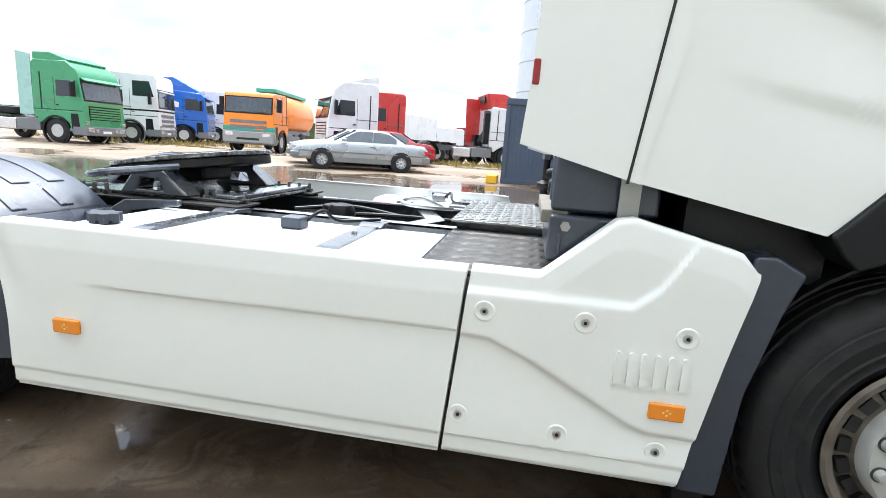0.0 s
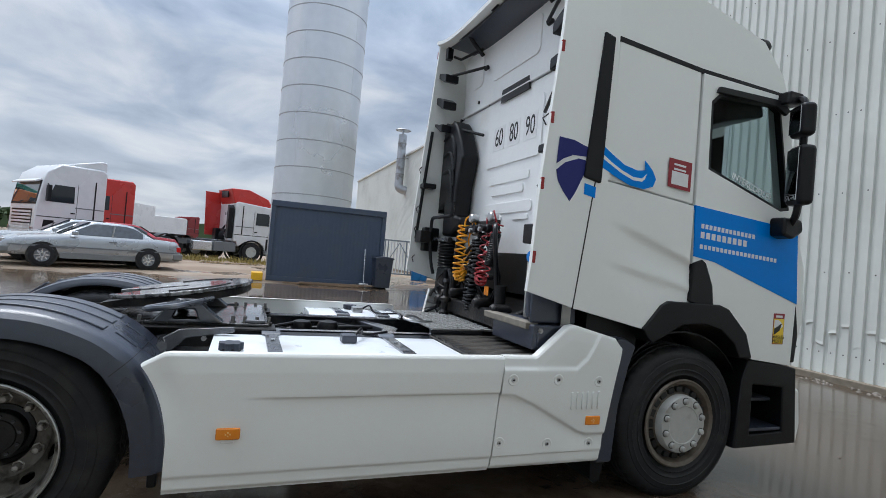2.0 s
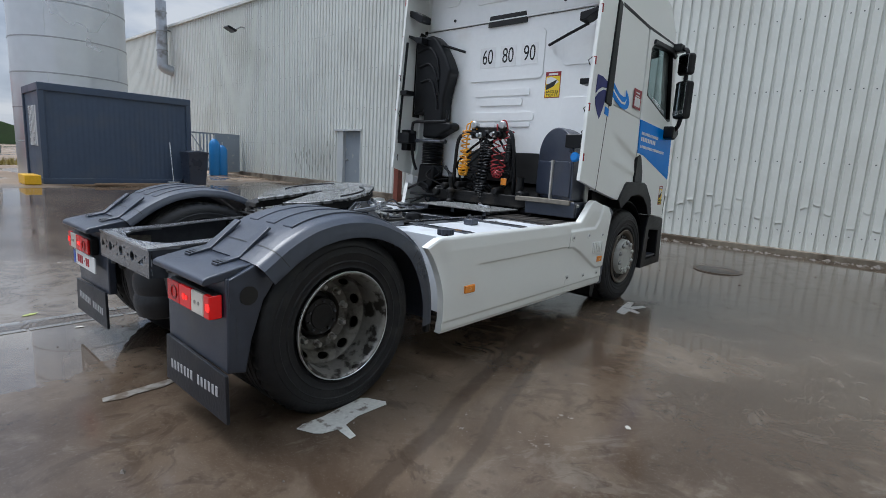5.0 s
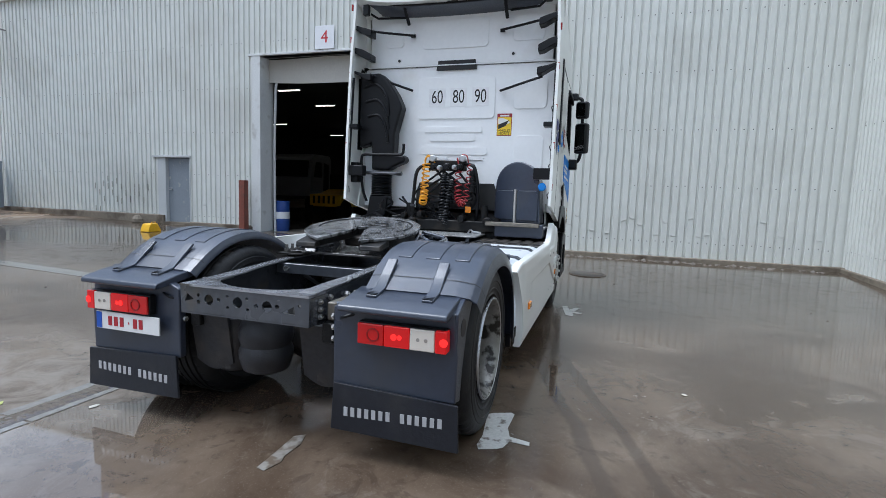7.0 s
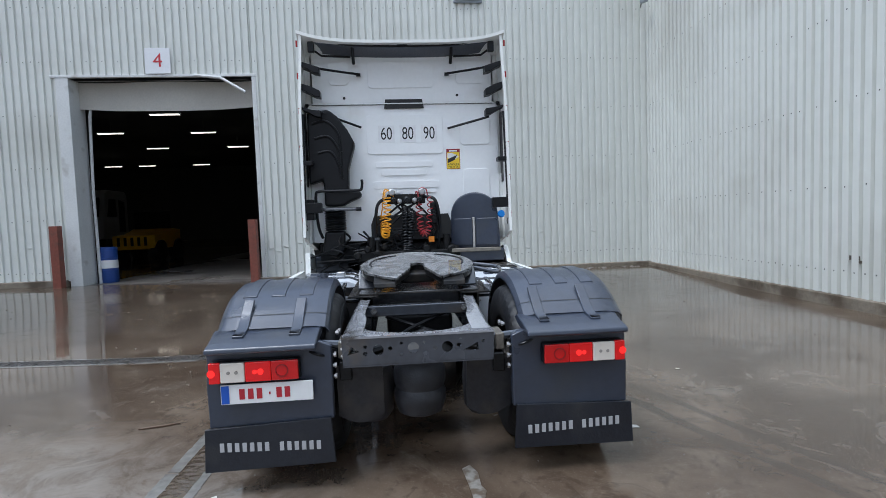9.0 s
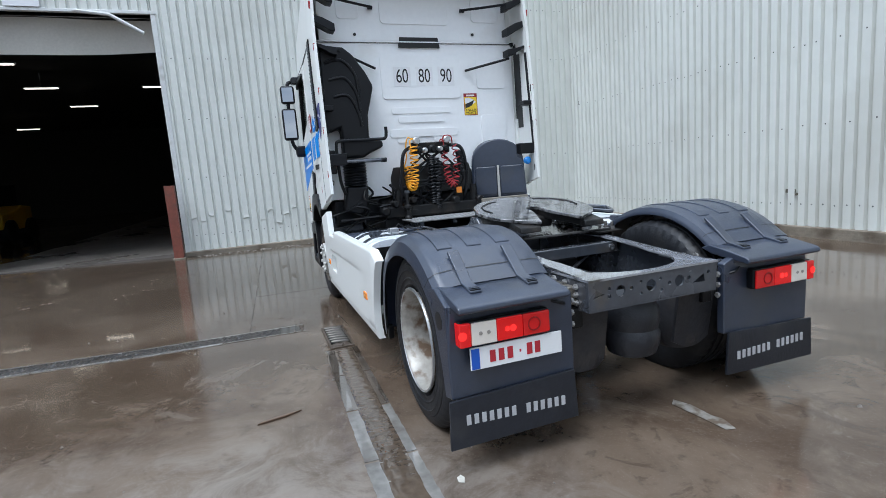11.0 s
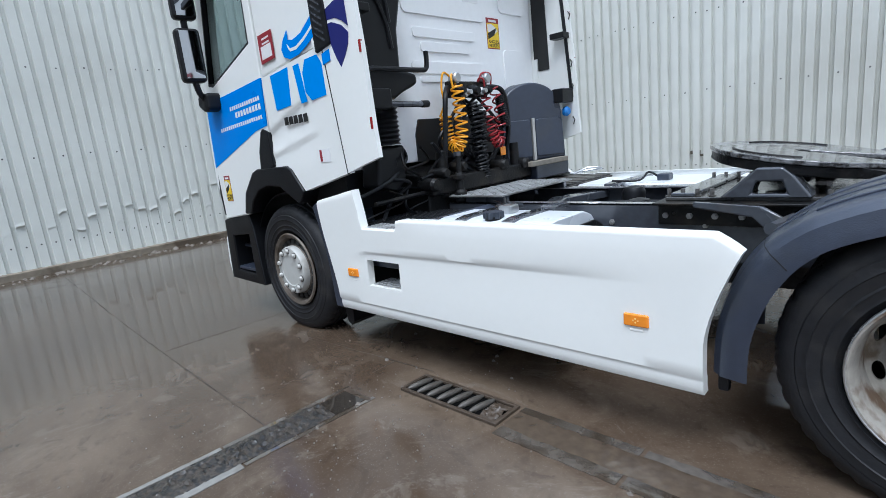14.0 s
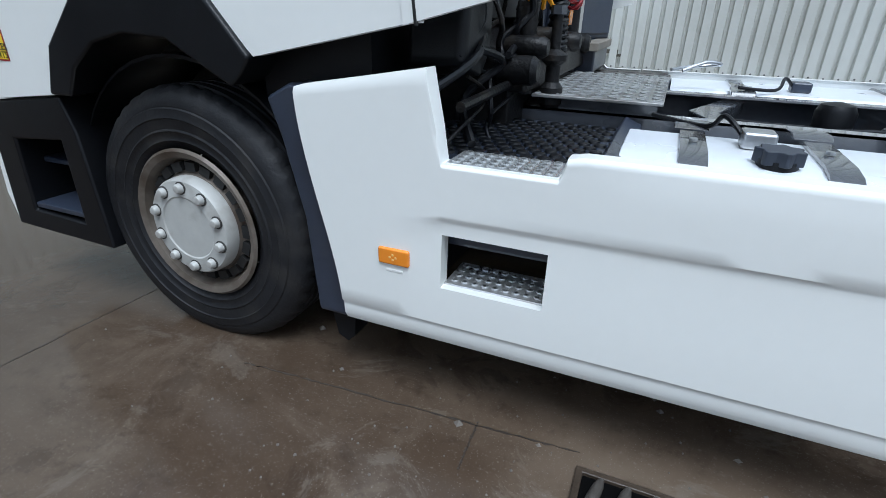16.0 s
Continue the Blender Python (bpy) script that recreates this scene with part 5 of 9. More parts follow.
for i, (a, b, c) in enumerate((((0.2, -0.2, 0.8), (0.0, 0.1, 0.72), (-0.3, 0.2, 0.7)), ((0.2, 0.25, 0.78), (0.05, -0.05, 0.7), (-0.25, -0.2, 0.68)), ((1.3, -0.25, 0.80), (1.6, -0.05, 0.83), (2.0, -0.2, 0.82)), ((1.3, 0.2, 0.82), (1.7, 0.1, 0.86), (2.1, 0.2, 0.85)), ((1.2, 0.05, 0.86), (1.5, 0.2, 0.88), (1.9, 0.15, 0.84)))):
    part("air_hose", T(smooth_line([a, b, c], 6), 0.013), BLACK_PLASTIC, truck)
part("air_dryer", lathe(bmesh.new(), [(0.07, 0.78), (0.075, 0.9), (0.06, 0.93), (0.02, 0.94)], "z", (1.55, -0.12, 0), 20), BLACK_PLASTIC, truck)
part("air_dryer", lathe(bmesh.new(), [(0.07, 0.78), (0.075, 0.86), (0.06, 0.89), (0.02, 0.9)], "z", (1.4, 0.15, 0), 20), BLACK_PLASTIC, truck)

# ---- fifth wheel, tipped down at its rear ----
FWM = Matrix.Translation((0.60, 0.0, 1.105)) @ Matrix.Rotation(radians(-9), 4, "Y")
fifth = new("fifth_wheel")
fifth.parent = truck
fifth["label"] = "greasy black coupling plate with a rear notch"
fifth.matrix_basis = FWM
out = [(0.435 * math.cos(a) * (0.92 if math.cos(a) < 0 else 1) + 0.006 * math.sin(9 * a), 0.445 * math.sin(a) + 0.004 * math.sin(13 * a)) for a in [radians(d) for d in range(-152, 153, 8)]]
notch = [(-0.39, 0.16), (-0.10, 0.055), (0.02, 0.05), (0.05, 0.0), (0.02, -0.05), (-0.10, -0.055), (-0.39, -0.16)]
part("coupling_plate", P(out + notch, "z", -0.012, 0.012), GREASE_TOP, fifth, bevel=0.006)
part("plate_skirt", P([(x * 0.97, y * 0.97) for x, y in out] + [(x + 0.01, y * 1.15) for x, y in notch], "z", -0.06, -0.012), DARK_GREASE, fifth, bevel=0.008)
for s in (-1, 1):
    part("ramp", P([(-0.40, -0.02), (-0.10, 0.0), (-0.10, -0.05), (-0.42, -0.055)], "y", s * 0.17, s * 0.33), DARK_GREASE, fifth, bevel=0.01)
    part("grease_groove", T([(0.25 * math.cos(a) + 0.05, s * (0.12 + 0.25 * math.sin(a)), 0.0125) for a in [radians(d) for d in range(10, 120, 10)]], 0.007), DARK_GREASE, fifth)
part("release_handle", T(smooth_line([(0.1, -0.40, -0.05), (0.0, -0.50, -0.05), (-0.12, -0.62, -0.05), (0.02, -0.66, -0.05), (0.12, -0.55, -0.05), (0.2, -0.42, -0.05)], 6), 0.017), FRAME_GREY, fifth)
part("jaw", B(-0.06, 0.14, -0.14, 0.14, -0.13, -0.05), DARK_GREASE, fifth, bevel=0.02)
for s in (-1, 1):
    pd = part("pedestal", P([(0.50, 0.945), (0.57, 1.04), (0.62, 1.085), (0.72, 1.085), (0.77, 1.04), (0.88, 0.945)], "y", s * 0.46, s * 0.34, holes=[[(0.60, 0.965), (0.62, 1.02), (0.72, 1.02), (0.74, 0.965)]]), FRAME_GREY, truck, "cast steel bearing block", bevel=0.012)
    part("mounting_angle", P([(s * 0.30, 0.915), (s * 0.30, 0.927), (s * 0.52, 0.927), (s * 0.52, 0.915), (s * 0.432, 0.915), (s * 0.432, 0.80), (s * 0.42, 0.80), (s * 0.42, 0.915)], "x", 0.24, 1.18), DARK_GREASE, truck, bevel=0.004)
    for bx in (0.30, 0.37, 0.44, 0.93, 1.0, 1.07, 1.14):
        piece("mounting_stud", STUD, pd, Matrix.Translation((bx, s * (0.47 if bx < 0.6 else 0.38), 0.927)))
    for bx in (0.30, 0.42, 0.54, 0.66, 0.78, 0.9, 1.02, 1.14):
        piece("side_bolt", BOLT, pd, Matrix.Translation((bx, s * 0.434, 0.85)) @ (UP_TO_L if s > 0 else UP_TO_R))
part("base_plate", B(0.28, 1.14, -0.44, 0.44, 0.928, 0.945), mat("wet_base_plate", (0.06, 0.058, 0.056), 0.12, spec=0.9, var=0.4, scale=10, rvar=0.08, bump=0.2, bscale=25, stain=(0.012, 0.011, 0.01), stain_scale=8, stain_lo=0.52, stain_hi=0.6), truck, "greasy steel base plate", bevel=0.004)
part("front_cross_bar", B(1.0, 1.12, -0.42, 0.42, 0.945, 0.965), FRAME_GREY, truck, bevel=0.006)

# ---- tanks ----


def tank_section(s):
    """Outline of a tank across the lorry; the left one is rounder and lower."""
    top, rad = (0.900, 0.12) if s < 0 else (0.900, 0.26)
    pts = [(0.50, 0.40), (0.50, top - 0.05), (0.56, top)] if s < 0 else [(0.50, 0.40), (0.50, top - 0.1), (0.56, top - 0.03), (0.64, top)]
    for k in range(7):
        a = math.pi / 2 * (1 - k / 6)
        pts.append((1.18 - rad + rad * math.cos(a), top - rad + rad * math.sin(a)))
    for k in range(5):
        a = -math.pi / 2 * (k / 4)
        pts.append((1.11 + 0.07 * math.cos(a), 0.45 + 0.07 * math.sin(a)))
    return [(s * y, z) for y, z in pts]


def tank(s, x0, x1, straps, cap_x, sender_x):
    t = part("fuel_tank", P(tank_section(s), "x", x0, x1), TANK, truck, "white painted fuel tank with dark straps", bevel=0.035, segs=4)
    for sx in straps:
        sec = tank_section(s)[1:10] if s < 0 else tank_section(s)[1:11]
        dz = -0.05
        bm = bmesh.new()
        up = lambda y, z: (y + s * 0.012 * (1 if abs(y) > 1.09 else 0), z + 0.012)
        rows = [[bm.verts.new((x, *up(y, z))) for y, z in sec] for x in (sx - 0.036, sx + 0.036)]
        low = [[bm.verts.new((x, y, z - 0.004)) for y, z in sec] for x in (sx - 0.036, sx + 0.036)]
        for k in range(len(sec) - 1):
            bm.faces.new((rows[0][k], rows[0][k + 1], rows[1][k + 1], rows[1][k]))
            bm.faces.new((rows[0][k], rows[0][k + 1], low[0][k + 1], low[0][k]))
            bm.faces.new((rows[1][k], rows[1][k + 1], low[1][k + 1], low[1][k]))
        st = part("tank_strap", bm, FRAME_GREY, t, "dark grey steel strap")
        part("strap_hook", P([(s * 0.42, 0.93 + dz), (s * 0.44, 0.965 + dz), (s * 0.56, 0.972 + dz), (s * 0.60, 0.958 + dz), (s * 0.50, 0.95 + dz)], "x", sx - 0.055, sx + 0.055), FRAME_GREY, st, bevel=0.005)
        part("strap_rivet", C((sx, s * 0.8, 0.968 + dz), "z", 0.012, 0.008, 10), STEEL, st)
    dz = -0.05
    cy = 1.03 if s < 0 else 0.93
    lobes = []
    for k in range(48):
        a = 2 * math.pi * k / 48
        r = 0.054 + 0.007 * math.cos(7 * a)
        lobes.append((cap_x + r * math.cos(a), s * cy + r * math.sin(a)))
    c = part("filler_cap", P(lobes, "z", 0.955 + dz, 0.992 + dz), mat("cap_blue_grey", (0.03, 0.036, 0.05), 0.45, var=0.15), t, "dark lobed filler cap", bevel=0.01)
    part("cap_neck", C((cap_x, s * cy, 0.95 + dz), "z", 0.05, 0.03, 24), BLACK_PLASTIC, c)
    sn = part("level_sender", B(sender_x - 0.045, sender_x + 0.045, *sorted((s * 0.70, s * 0.79)), 0.95 + dz, 1.0 + dz), GREY_PLASTIC if s < 0 else STEEL, t, bevel=0.01)
    part("sender_cable", T(smooth_line([(sender_x + 0.04, s * 0.72, 0.98 + dz), (sender_x + 0.09, s * 0.66, 1.02 + dz), (sender_x + 0.13, s * 0.58, 0.97 + dz), (sender_x + 0.3, s * 0.5, 0.93)], 6), 0.008), BLACK_PLASTIC, sn)
    return t


tank(-1, 0.84, 2.19, (1.15, 1.86), 0.94, 1.58)
lt = tank(1, 1.50, 2.29, (2.10, 1.76), 1.90, 1.93)
# unseen dark sheet, added so the wet ground doesn't mirror the white tank
part("end_cover", P([(0.47, 0.34), (0.47, 0.80), (0.56, 0.84), (1.05, 0.84), (1.12, 0.76), (1.12, 0.34)], "x", 1.478, 1.494), DARK_GREASE, lt, "dark sheet added over the white tank end", bevel=0.006)

# ---- decks behind the cab ----
deck = part("battery_deck", B(2.19, 2.98, -1.19, -0.42, 0.5, 0.89), GREY_PLASTIC, truck, "worn grey ribbed battery cover", bevel=0.02)
worn = mat("worn_deck", (0.075, 0.068, 0.060), 0.4, metal=0.1, var=0.35, bump=0.4, bscale=40, stain=(0.02, 0.019, 0.018), stain_scale=7, stain_lo=0.46, stain_hi=0.6)
part("deck_cover", B(2.2, 2.97, -1.185, -0.43, 0.89, 0.905), worn, deck, bevel=0.006)
rib = finish(prism(bmesh.new(), [(-0.05, 0.0), (-0.035, 0.012), (0.035, 0.012), (0.05, 0.0)], "x", -0.37, 0.37), "deck_rib", worn)
for k in range(6):
    piece("deck_rib", rib, deck, Matrix.Translation((2.585, -1.12 + 0.125 * k, 0.905)))
part("deck_slot", B(2.45, 2.60, -1.0, -0.97, 0.905, 0.909), INK_SHADE_BLACK, deck)
cat = part("catwalk", B(2.20, 2.68, -0.48, 0.445, 0.948, 0.960), mat("tread_floor", (0.36, 0.36, 0.355), 0.34, metal=0.6, var=0.2, bump=0.1, stain=(0.15, 0.14, 0.125), stain_scale=6, stain_lo=0.46, stain_hi=0.7), truck, "worn aluminium tread plate", bevel=0.003)
bead = finish(prism(bmesh.new(), [(-0.03, 0), (0, 0.007), (0.03, 0), (0, -0.007)], "z", 0, 0.004), "tread_bead", ALU)
for i in range(9):
    for j in range(20):
        piece("tread_bead", bead, cat, Matrix.Translation((2.225 + 0.053 * i, -0.46 + 0.0455 * j, 0.960)) @ Matrix.Rotation(radians(45 if (i + j) % 2 else -45), 4, "Z"))
for yc in (-0.40, 0.0, 0.36):
    part("catwalk_foot", B(2.22, 2.62, yc - 0.02, yc + 0.02, 0.905, 0.948), FRAME_GREY, cat)
mat_pl = part("step_mat", B(2.30, 2.95, 0.45, 1.16, 0.6, 0.865), GREY_PLASTIC, truck, "dark studded plastic step", bevel=0.015)
cup = finish(lathe(bmesh.new(), [(0.021, 0), (0.018, 0.007), (0.010, 0.009), (0.0001, 0.009)], "z", (0, 0, 0), 12), "step_stud", BLACK_PLASTIC)
for i in range(11):
    for j in range(13):
        piece("step_stud", cup, mat_pl, Matrix.Translation((2.36 + 0.05 * i + (0.025 if j % 2 else 0), 0.52 + 0.047 * j, 0.865)))
part("rear_edge", P([(2.26, 0.6), (2.26, 0.88), (2.32, 0.905), (2.34, 0.87)], "y", 0.44, 1.12), GREY_PLASTIC, mat_pl, bevel=0.006)
hole_ring = finish(lathe(bmesh.new(), [(0.012, 0), (0.012, 0.004), (0.007, 0.004), (0.007, 0.0)], "z", (0, 0, 0), 10), "grip_ring", ALU)
for z, y0, y1 in ((0.872, 1.08, 1.225), (0.498, 1.06, 1.215)):
    tr = part("alu_tread", B(2.405, 2.71, y0, y1, z - 0.02, z + 0.004), ALU, truck, "punched aluminium step tread", bevel=0.003)
    for i in range(9):
        for j in range(4):
            piece("grip_ring", hole_ring, tr, Matrix.Translation((2.43 + 0.032 * i, y0 + 0.022 + 0.034 * j, z + 0.004)))
part("step_box", P([(2.36, 0.46), (2.36, 0.70), (2.75, 0.70), (2.75, 0.46)], "y", 0.85, 0.83), BLACK_PLASTIC, truck)
# black roof and sides added to keep light out of the step window
part("step_box_roof", B(2.34, 2.77, 0.84, 1.19, 0.685, 0.695), BLACK_PLASTIC, truck)
for x in (2.34, 2.76):
    part("step_box_side", B(x, x + 0.01, 0.84, 1.19, 0.46, 0.69), BLACK_PLASTIC, truck)
part("step_cylinder", C((2.55, 0.95, 0.60), "x", 0.06, 0.2), BLACK_PLASTIC, truck)
part("air_receiver", C((2.6, -0.6, 0.42), "x", 0.13, 0.9), DARK_GREASE, truck)

# ---- front wheel surrounds ----
for s in (-1, 1):
    part("front_mudguard", P([(3.175, 1.035), (3.235, 1.04), (3.32, 0.995), (3.27, 0.85), (3.215, 0.62), (3.19, 0.27), (3.075, 0.27), (3.105, 0.62), (3.165, 0.92)], "y", s * 1.20, s * 0.78), GREY_PLASTIC, truck, "dark grey mudguard behind the front wheel", bevel=0.012)

    def inner_arch(u, v, s=s):
        a = radians(-10 + 190 * u)
        return (AX_F - 0.60 * math.cos(a), s * (0.72 + 0.42 * v), HUB_Z + 0.60 * math.sin(a))
    part("wheel_housing", surf(bmesh.new(), inner_arch, 24, 2, lambda u, v: (0, 0, 0.012)), BLACK_PLASTIC, truck)
    part("side_flap", P([(3.08, 0.28), (3.19, 0.28), (3.16, 0.14), (3.12, 0.12), (3.09, 0.15)], "y", s * 1.14, s * 0.8), BLACK_PLASTIC, truck)
    # black block added for the shade under the cab, no real part
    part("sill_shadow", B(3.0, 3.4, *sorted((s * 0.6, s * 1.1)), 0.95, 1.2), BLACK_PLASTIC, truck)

# ---- side markers and screws ----


def marker(x, s, z, y=1.247):
    m_ = part("side_marker", B(x - 0.052, x + 0.052, *sorted((s * (y - 0.004), s * (y + 0.014))), z - 0.027, z + 0.027), ORANGE_LENS, truck, "orange side marker lamp", bevel=0.007)
    for dx, dz in ((0, 0.008), (0.01, 0), (-0.01, 0), (0, -0.008)):
        part("marker_led", B(x + dx - 0.003, x + dx + 0.003, *sorted((s * (y + 0.014), s * (y + 0.0155))), z + dz - 0.003, z + dz + 0.003), mat("led_pale", (0.9, 0.6, 0.2), 0.3), m_)


marker(0.965, -1, 0.562)
marker(2.995, -1, 0.552, 1.235)
marker(0.962, 1, 0.565, 1.24)
marker(2.862, 1, 0.57, 1.24)
for x in (0.965, 0.962, 2.862):
    part("marker_recess", B(x - 0.03, x + 0.03, *sorted(((-1 if x == 0.965 else 1) * 1.236, (-1 if x == 0.965 else 1) * 1.2465)), 0.515, 0.527), WHITE, truck, bevel=0.004)
dim = finish(lathe(bmesh.new(), [(0.033, 0.0), (0.030, 0.003), (0.025, 0.0035), (0.020, 0.001)], "y", (0, 0, 0), 28), "screw_dish", WHITE)
scr = finish(lathe(bmesh.new(), [(0.014, 0), (0.012, 0.006), (0.006, 0.006), (0.005, 0.001)], "y", (0, 0, 0), 12), "skirt_screw", STEEL)
blk = finish(C((0, 0.004, 0), "y", 0.0055, 0.008, 8), "screw_socket", INK_SHADE_BLACK)
for x, z, d in ((2.433, 0.797, 0.0), (2.732, 0.797, 0.0), (3.02, 0.785, 0.0), (2.377, 0.445, 0.004), (2.69, 0.425, 0.005), (2.985, 0.413, 0.009)):
    m_ = Matrix.Translation((x, -1.241 + d, z)) @ Matrix.Rotation(math.pi, 4, "Z")
    for nm, me in (("screw_dish", dim), ("skirt_screw", scr), ("screw_socket", blk)):
        piece(nm, me, truck, m_)
slat = finish(P([(0.009 * math.cos(a), (0.043 if math.sin(a) > 0 else -0.043) + 0.009 * math.sin(a)) for a in [2 * math.pi * (k + 0.5) / 12 for k in range(12)]], "y", -0.008, 0.008), "vent_rib", WHITE)
for k in range(6):
    piece("vent_rib", slat, truck, Matrix.Translation((2.838 + 0.0375 * k, -1.2425, 0.673)))
part("skirt_nick", P([(0.715, 0.56), (0.725, 0.59), (0.735, 0.575), (0.73, 0.55)], "y", 1.234, 1.238), INK_SHADE_BLACK, truck)
part("sill_line", B(2.3, 3.0, 1.215, 1.2155, 0.365, 0.368), GREY_PLASTIC, truck)

# ---- back of the cab ----
XB = 2.95
for y0, y1, z0, z1, t in ((0.43, -0.37, 3.08, 3.40, "y"), (0.47, -0.47, 2.28, 2.76, "y"), (0.38, -0.33, 2.12, 2.19, "y"), (0.31, -0.25, 2.02, 2.09, "y"), (0.42, -0.40, 1.86, 1.95, "n"), (0.90, 0.66, 3.12, 3.40, "y"), (-0.65, -1.0, 3.12, 3.40, "y"), (-0.68, -1.06, 2.38, 2.73, "y"), (-0.71, -1.04, 1.70, 2.08, "y"), (0.34, 0.08, 1.80, 1.84, "n"), (-0.1, -0.36, 1.80, 1.84, "n")):
    xb = 2.935 if z0 > 2.9 else XB
    r = min(0.05, abs(y0 - y1) / 4, (z1 - z0) / 3)
    ring = []
    for (cy, cz, a0) in ((y0 - r, z1 - r, 0), (y1 + r, z1 - r, 90), (y1 + r, z0 + r, 180), (y0 - r, z0 + r, 270)):
        for k in range(5):
            a = radians(a0 + 22.5 * k)
            ring.append((cy + r * math.cos(a), cz + r * math.sin(a)))
    part("pressed_panel", P(ring, "x", xb - 0.011, xb + 0.002), WHITE_BACK, truck, bevel=0.010, segs=4)
fig = {"60": 0.228, "80": -0.035, "90": -0.298}
for s_, yc in fig.items():
    ob = piece("speed_figure", text_mesh(s_, 0.215, INK_SHADE_BLACK, "speed_figure"), truck, facing(XB - 0.0145, yc, 2.525, (0, -1, 0), (0, 0, 1)) @ Matrix.Diagonal((0.68, 1.0, 1.0, 1)), "black speed figures")
    part("figure_ground", B(XB - 0.0135, XB - 0.011, yc - 0.10, yc + 0.10, 2.42, 2.63), mat("figure_white", (0.82, 0.82, 0.82), 0.4), truck)
part("dark_label", P([(0.225, 2.945), (-0.225, 2.945), (-0.245, 2.835), (0.245, 2.835)], "x", 2.93, 2.945), INK_SHADE_BLACK, truck, "blank black label")


def warning_sticker(name, m_, w, h, parent):
    """A yellow warning label with a red head, a black van shape and its words; local x across, y up, z out."""
    st = new(name)
    st.parent = parent
    st.matrix_basis = m_
    st["label"] = "yellow and red blind spot warning sticker"
    part("sticker_edge", B(-w / 2, w / 2, -h / 2, h / 2, 0, 0.0015), RED_STICK, st)
    part("sticker_field", B(-w * 0.46, w * 0.46, -h * 0.47, h * 0.33, 0.001, 0.0025), YELLOW_STICK, st)
    part("head_bar", B(-w * 0.3, w * 0.3, h * 0.37, h * 0.44, 0.001, 0.003), INK_WHITE, st)
    part("van_shape", P([(-w * 0.42, h * 0.05), (-w * 0.42, h * 0.28), (-w * 0.1, h * 0.3), (w * 0.2, h * 0.22), (w * 0.4, h * 0.1), (w * 0.1, -h * 0.02)], "z", 0.0024, 0.0032), INK_WHITE, st)
    part("cone_shape", P([(-w * 0.42, -h * 0.2), (-w * 0.42, h * 0.0), (w * 0.3, h * 0.2), (w * 0.1, -h * 0.05)], "z", 0.0024, 0.0034), INK_SHADE_BLACK, st)
    for k, wd in enumerate(("ANGLES", "MORTS")):
        piece("sticker_word", text_mesh(wd, h * 0.155, INK_SHADE_BLACK, "sticker_word"), st, Matrix.Translation((0, -h * (0.27 + 0.13 * k), 0.003)))


warning_sticker("warning_sticker", facing(XB - 0.0005, -0.59, 2.205, (0, -1, 0), (0, 0, 1)), 0.17, 0.25, truck)
warning_sticker("warning_sticker", facing(4.565, -1.2195, 1.145, (1, 0, 0), (0, 0, 1)), 0.11, 0.22, truck)
warning_sticker("warning_sticker", facing(4.565, 1.2195, 1.145, (-1, 0, 0), (0, 0, 1)), 0.11, 0.22, truck)
for yc, zc, xb in ((0.72, 2.965, 2.93), (-0.66, 2.985, 2.93), (0.5, 2.90, 2.945), (-0.53, 2.90, 2.945)):
    part("plug", C((xb, yc, zc), "x", 0.016, 0.01, 12), INK_SHADE_BLACK, truck)
part("wall_seam", B(2.928, 2.95, -1.13, 1.13, 2.888, 2.902), WHITE_BACK, truck, bevel=0.004)

# snorkel with its ribs, bellows and foot
sn = part("intake_snorkel", P([(1.16, 1.92), (1.15, 2.78), (0.9, 2.80), (0.80, 2.72), (0.68, 2.55), (0.605, 2.40), (0.69, 2.10), (0.70, 1.85), (0.56, 1.83), (0.55, 1.76), (0.70, 1.70), (0.77, 1.66), (0.99, 1.66), (0.99, 1.90), (1.0, 1.97)], "x", 2.76, 2.935), BLACK_PLASTIC, truck, "black moulded air intake duct", bevel=0.03)
for k in range(3):
    part("duct_rib", T(smooth_line([(2.757, 1.1 - 0.03 * k, 2.63 - 0.17 * k), (2.755, 0.93 - 0.02 * k, 2.66 - 0.18 * k), (2.755, 0.80, 2.52 - 0.19 * k), (2.757, 0.77, 2.3 - 0.16 * k)], 6), 0.016), BLACK_PLASTIC, sn)
bel = []
for k in range(9):
    bel += [(0.115, 1.62 - 0.03 * k), (0.13, 1.605 - 0.03 * k)]
part("duct_bellows", lathe(bmesh.new(), bel, "z", (2.84, 0.88, 0), 20), BLACK_PLASTIC, sn)
part("duct_foot", P([(1.0, 1.36), (0.76, 1.36), (0.78, 1.12), (0.86, 1.05), (1.04, 1.1)], "x", 2.74, 2.93), BLACK_PLASTIC, sn, bevel=0.03)
# hanger bars
part("hose_rail", T(smooth_line([(2.72, 1.02, 1.28), (2.70, 1.06, 1.40), (2.68, 1.075, 1.60), (2.68, 1.075, 1.79), (2.68, 1.04, 1.832), (2.68, 0.9, 1.835), (2.68, 0.62, 1.835), (2.68, 0.55, 1.845), (2.68, 0.535, 1.90), (2.68, 0.535, 1.96)], 6), 0.017), BLACK_PLASTIC, truck)
part("hose_rail", T([(2.72, 1.13, 1.62), (2.69, 0.9, 1.62), (2.69, 0.60, 1.615)], 0.02), FRAME_GREY, truck)
part("rail_tip", C((2.69, 0.585, 1.615), "y", 0.024, 0.06, 12), BLACK_PLASTIC, truck)
part("rail_box", B(2.62, 2.78, 1.10, 1.21, 1.50, 1.74), BLACK_PLASTIC, truck, bevel=0.012)
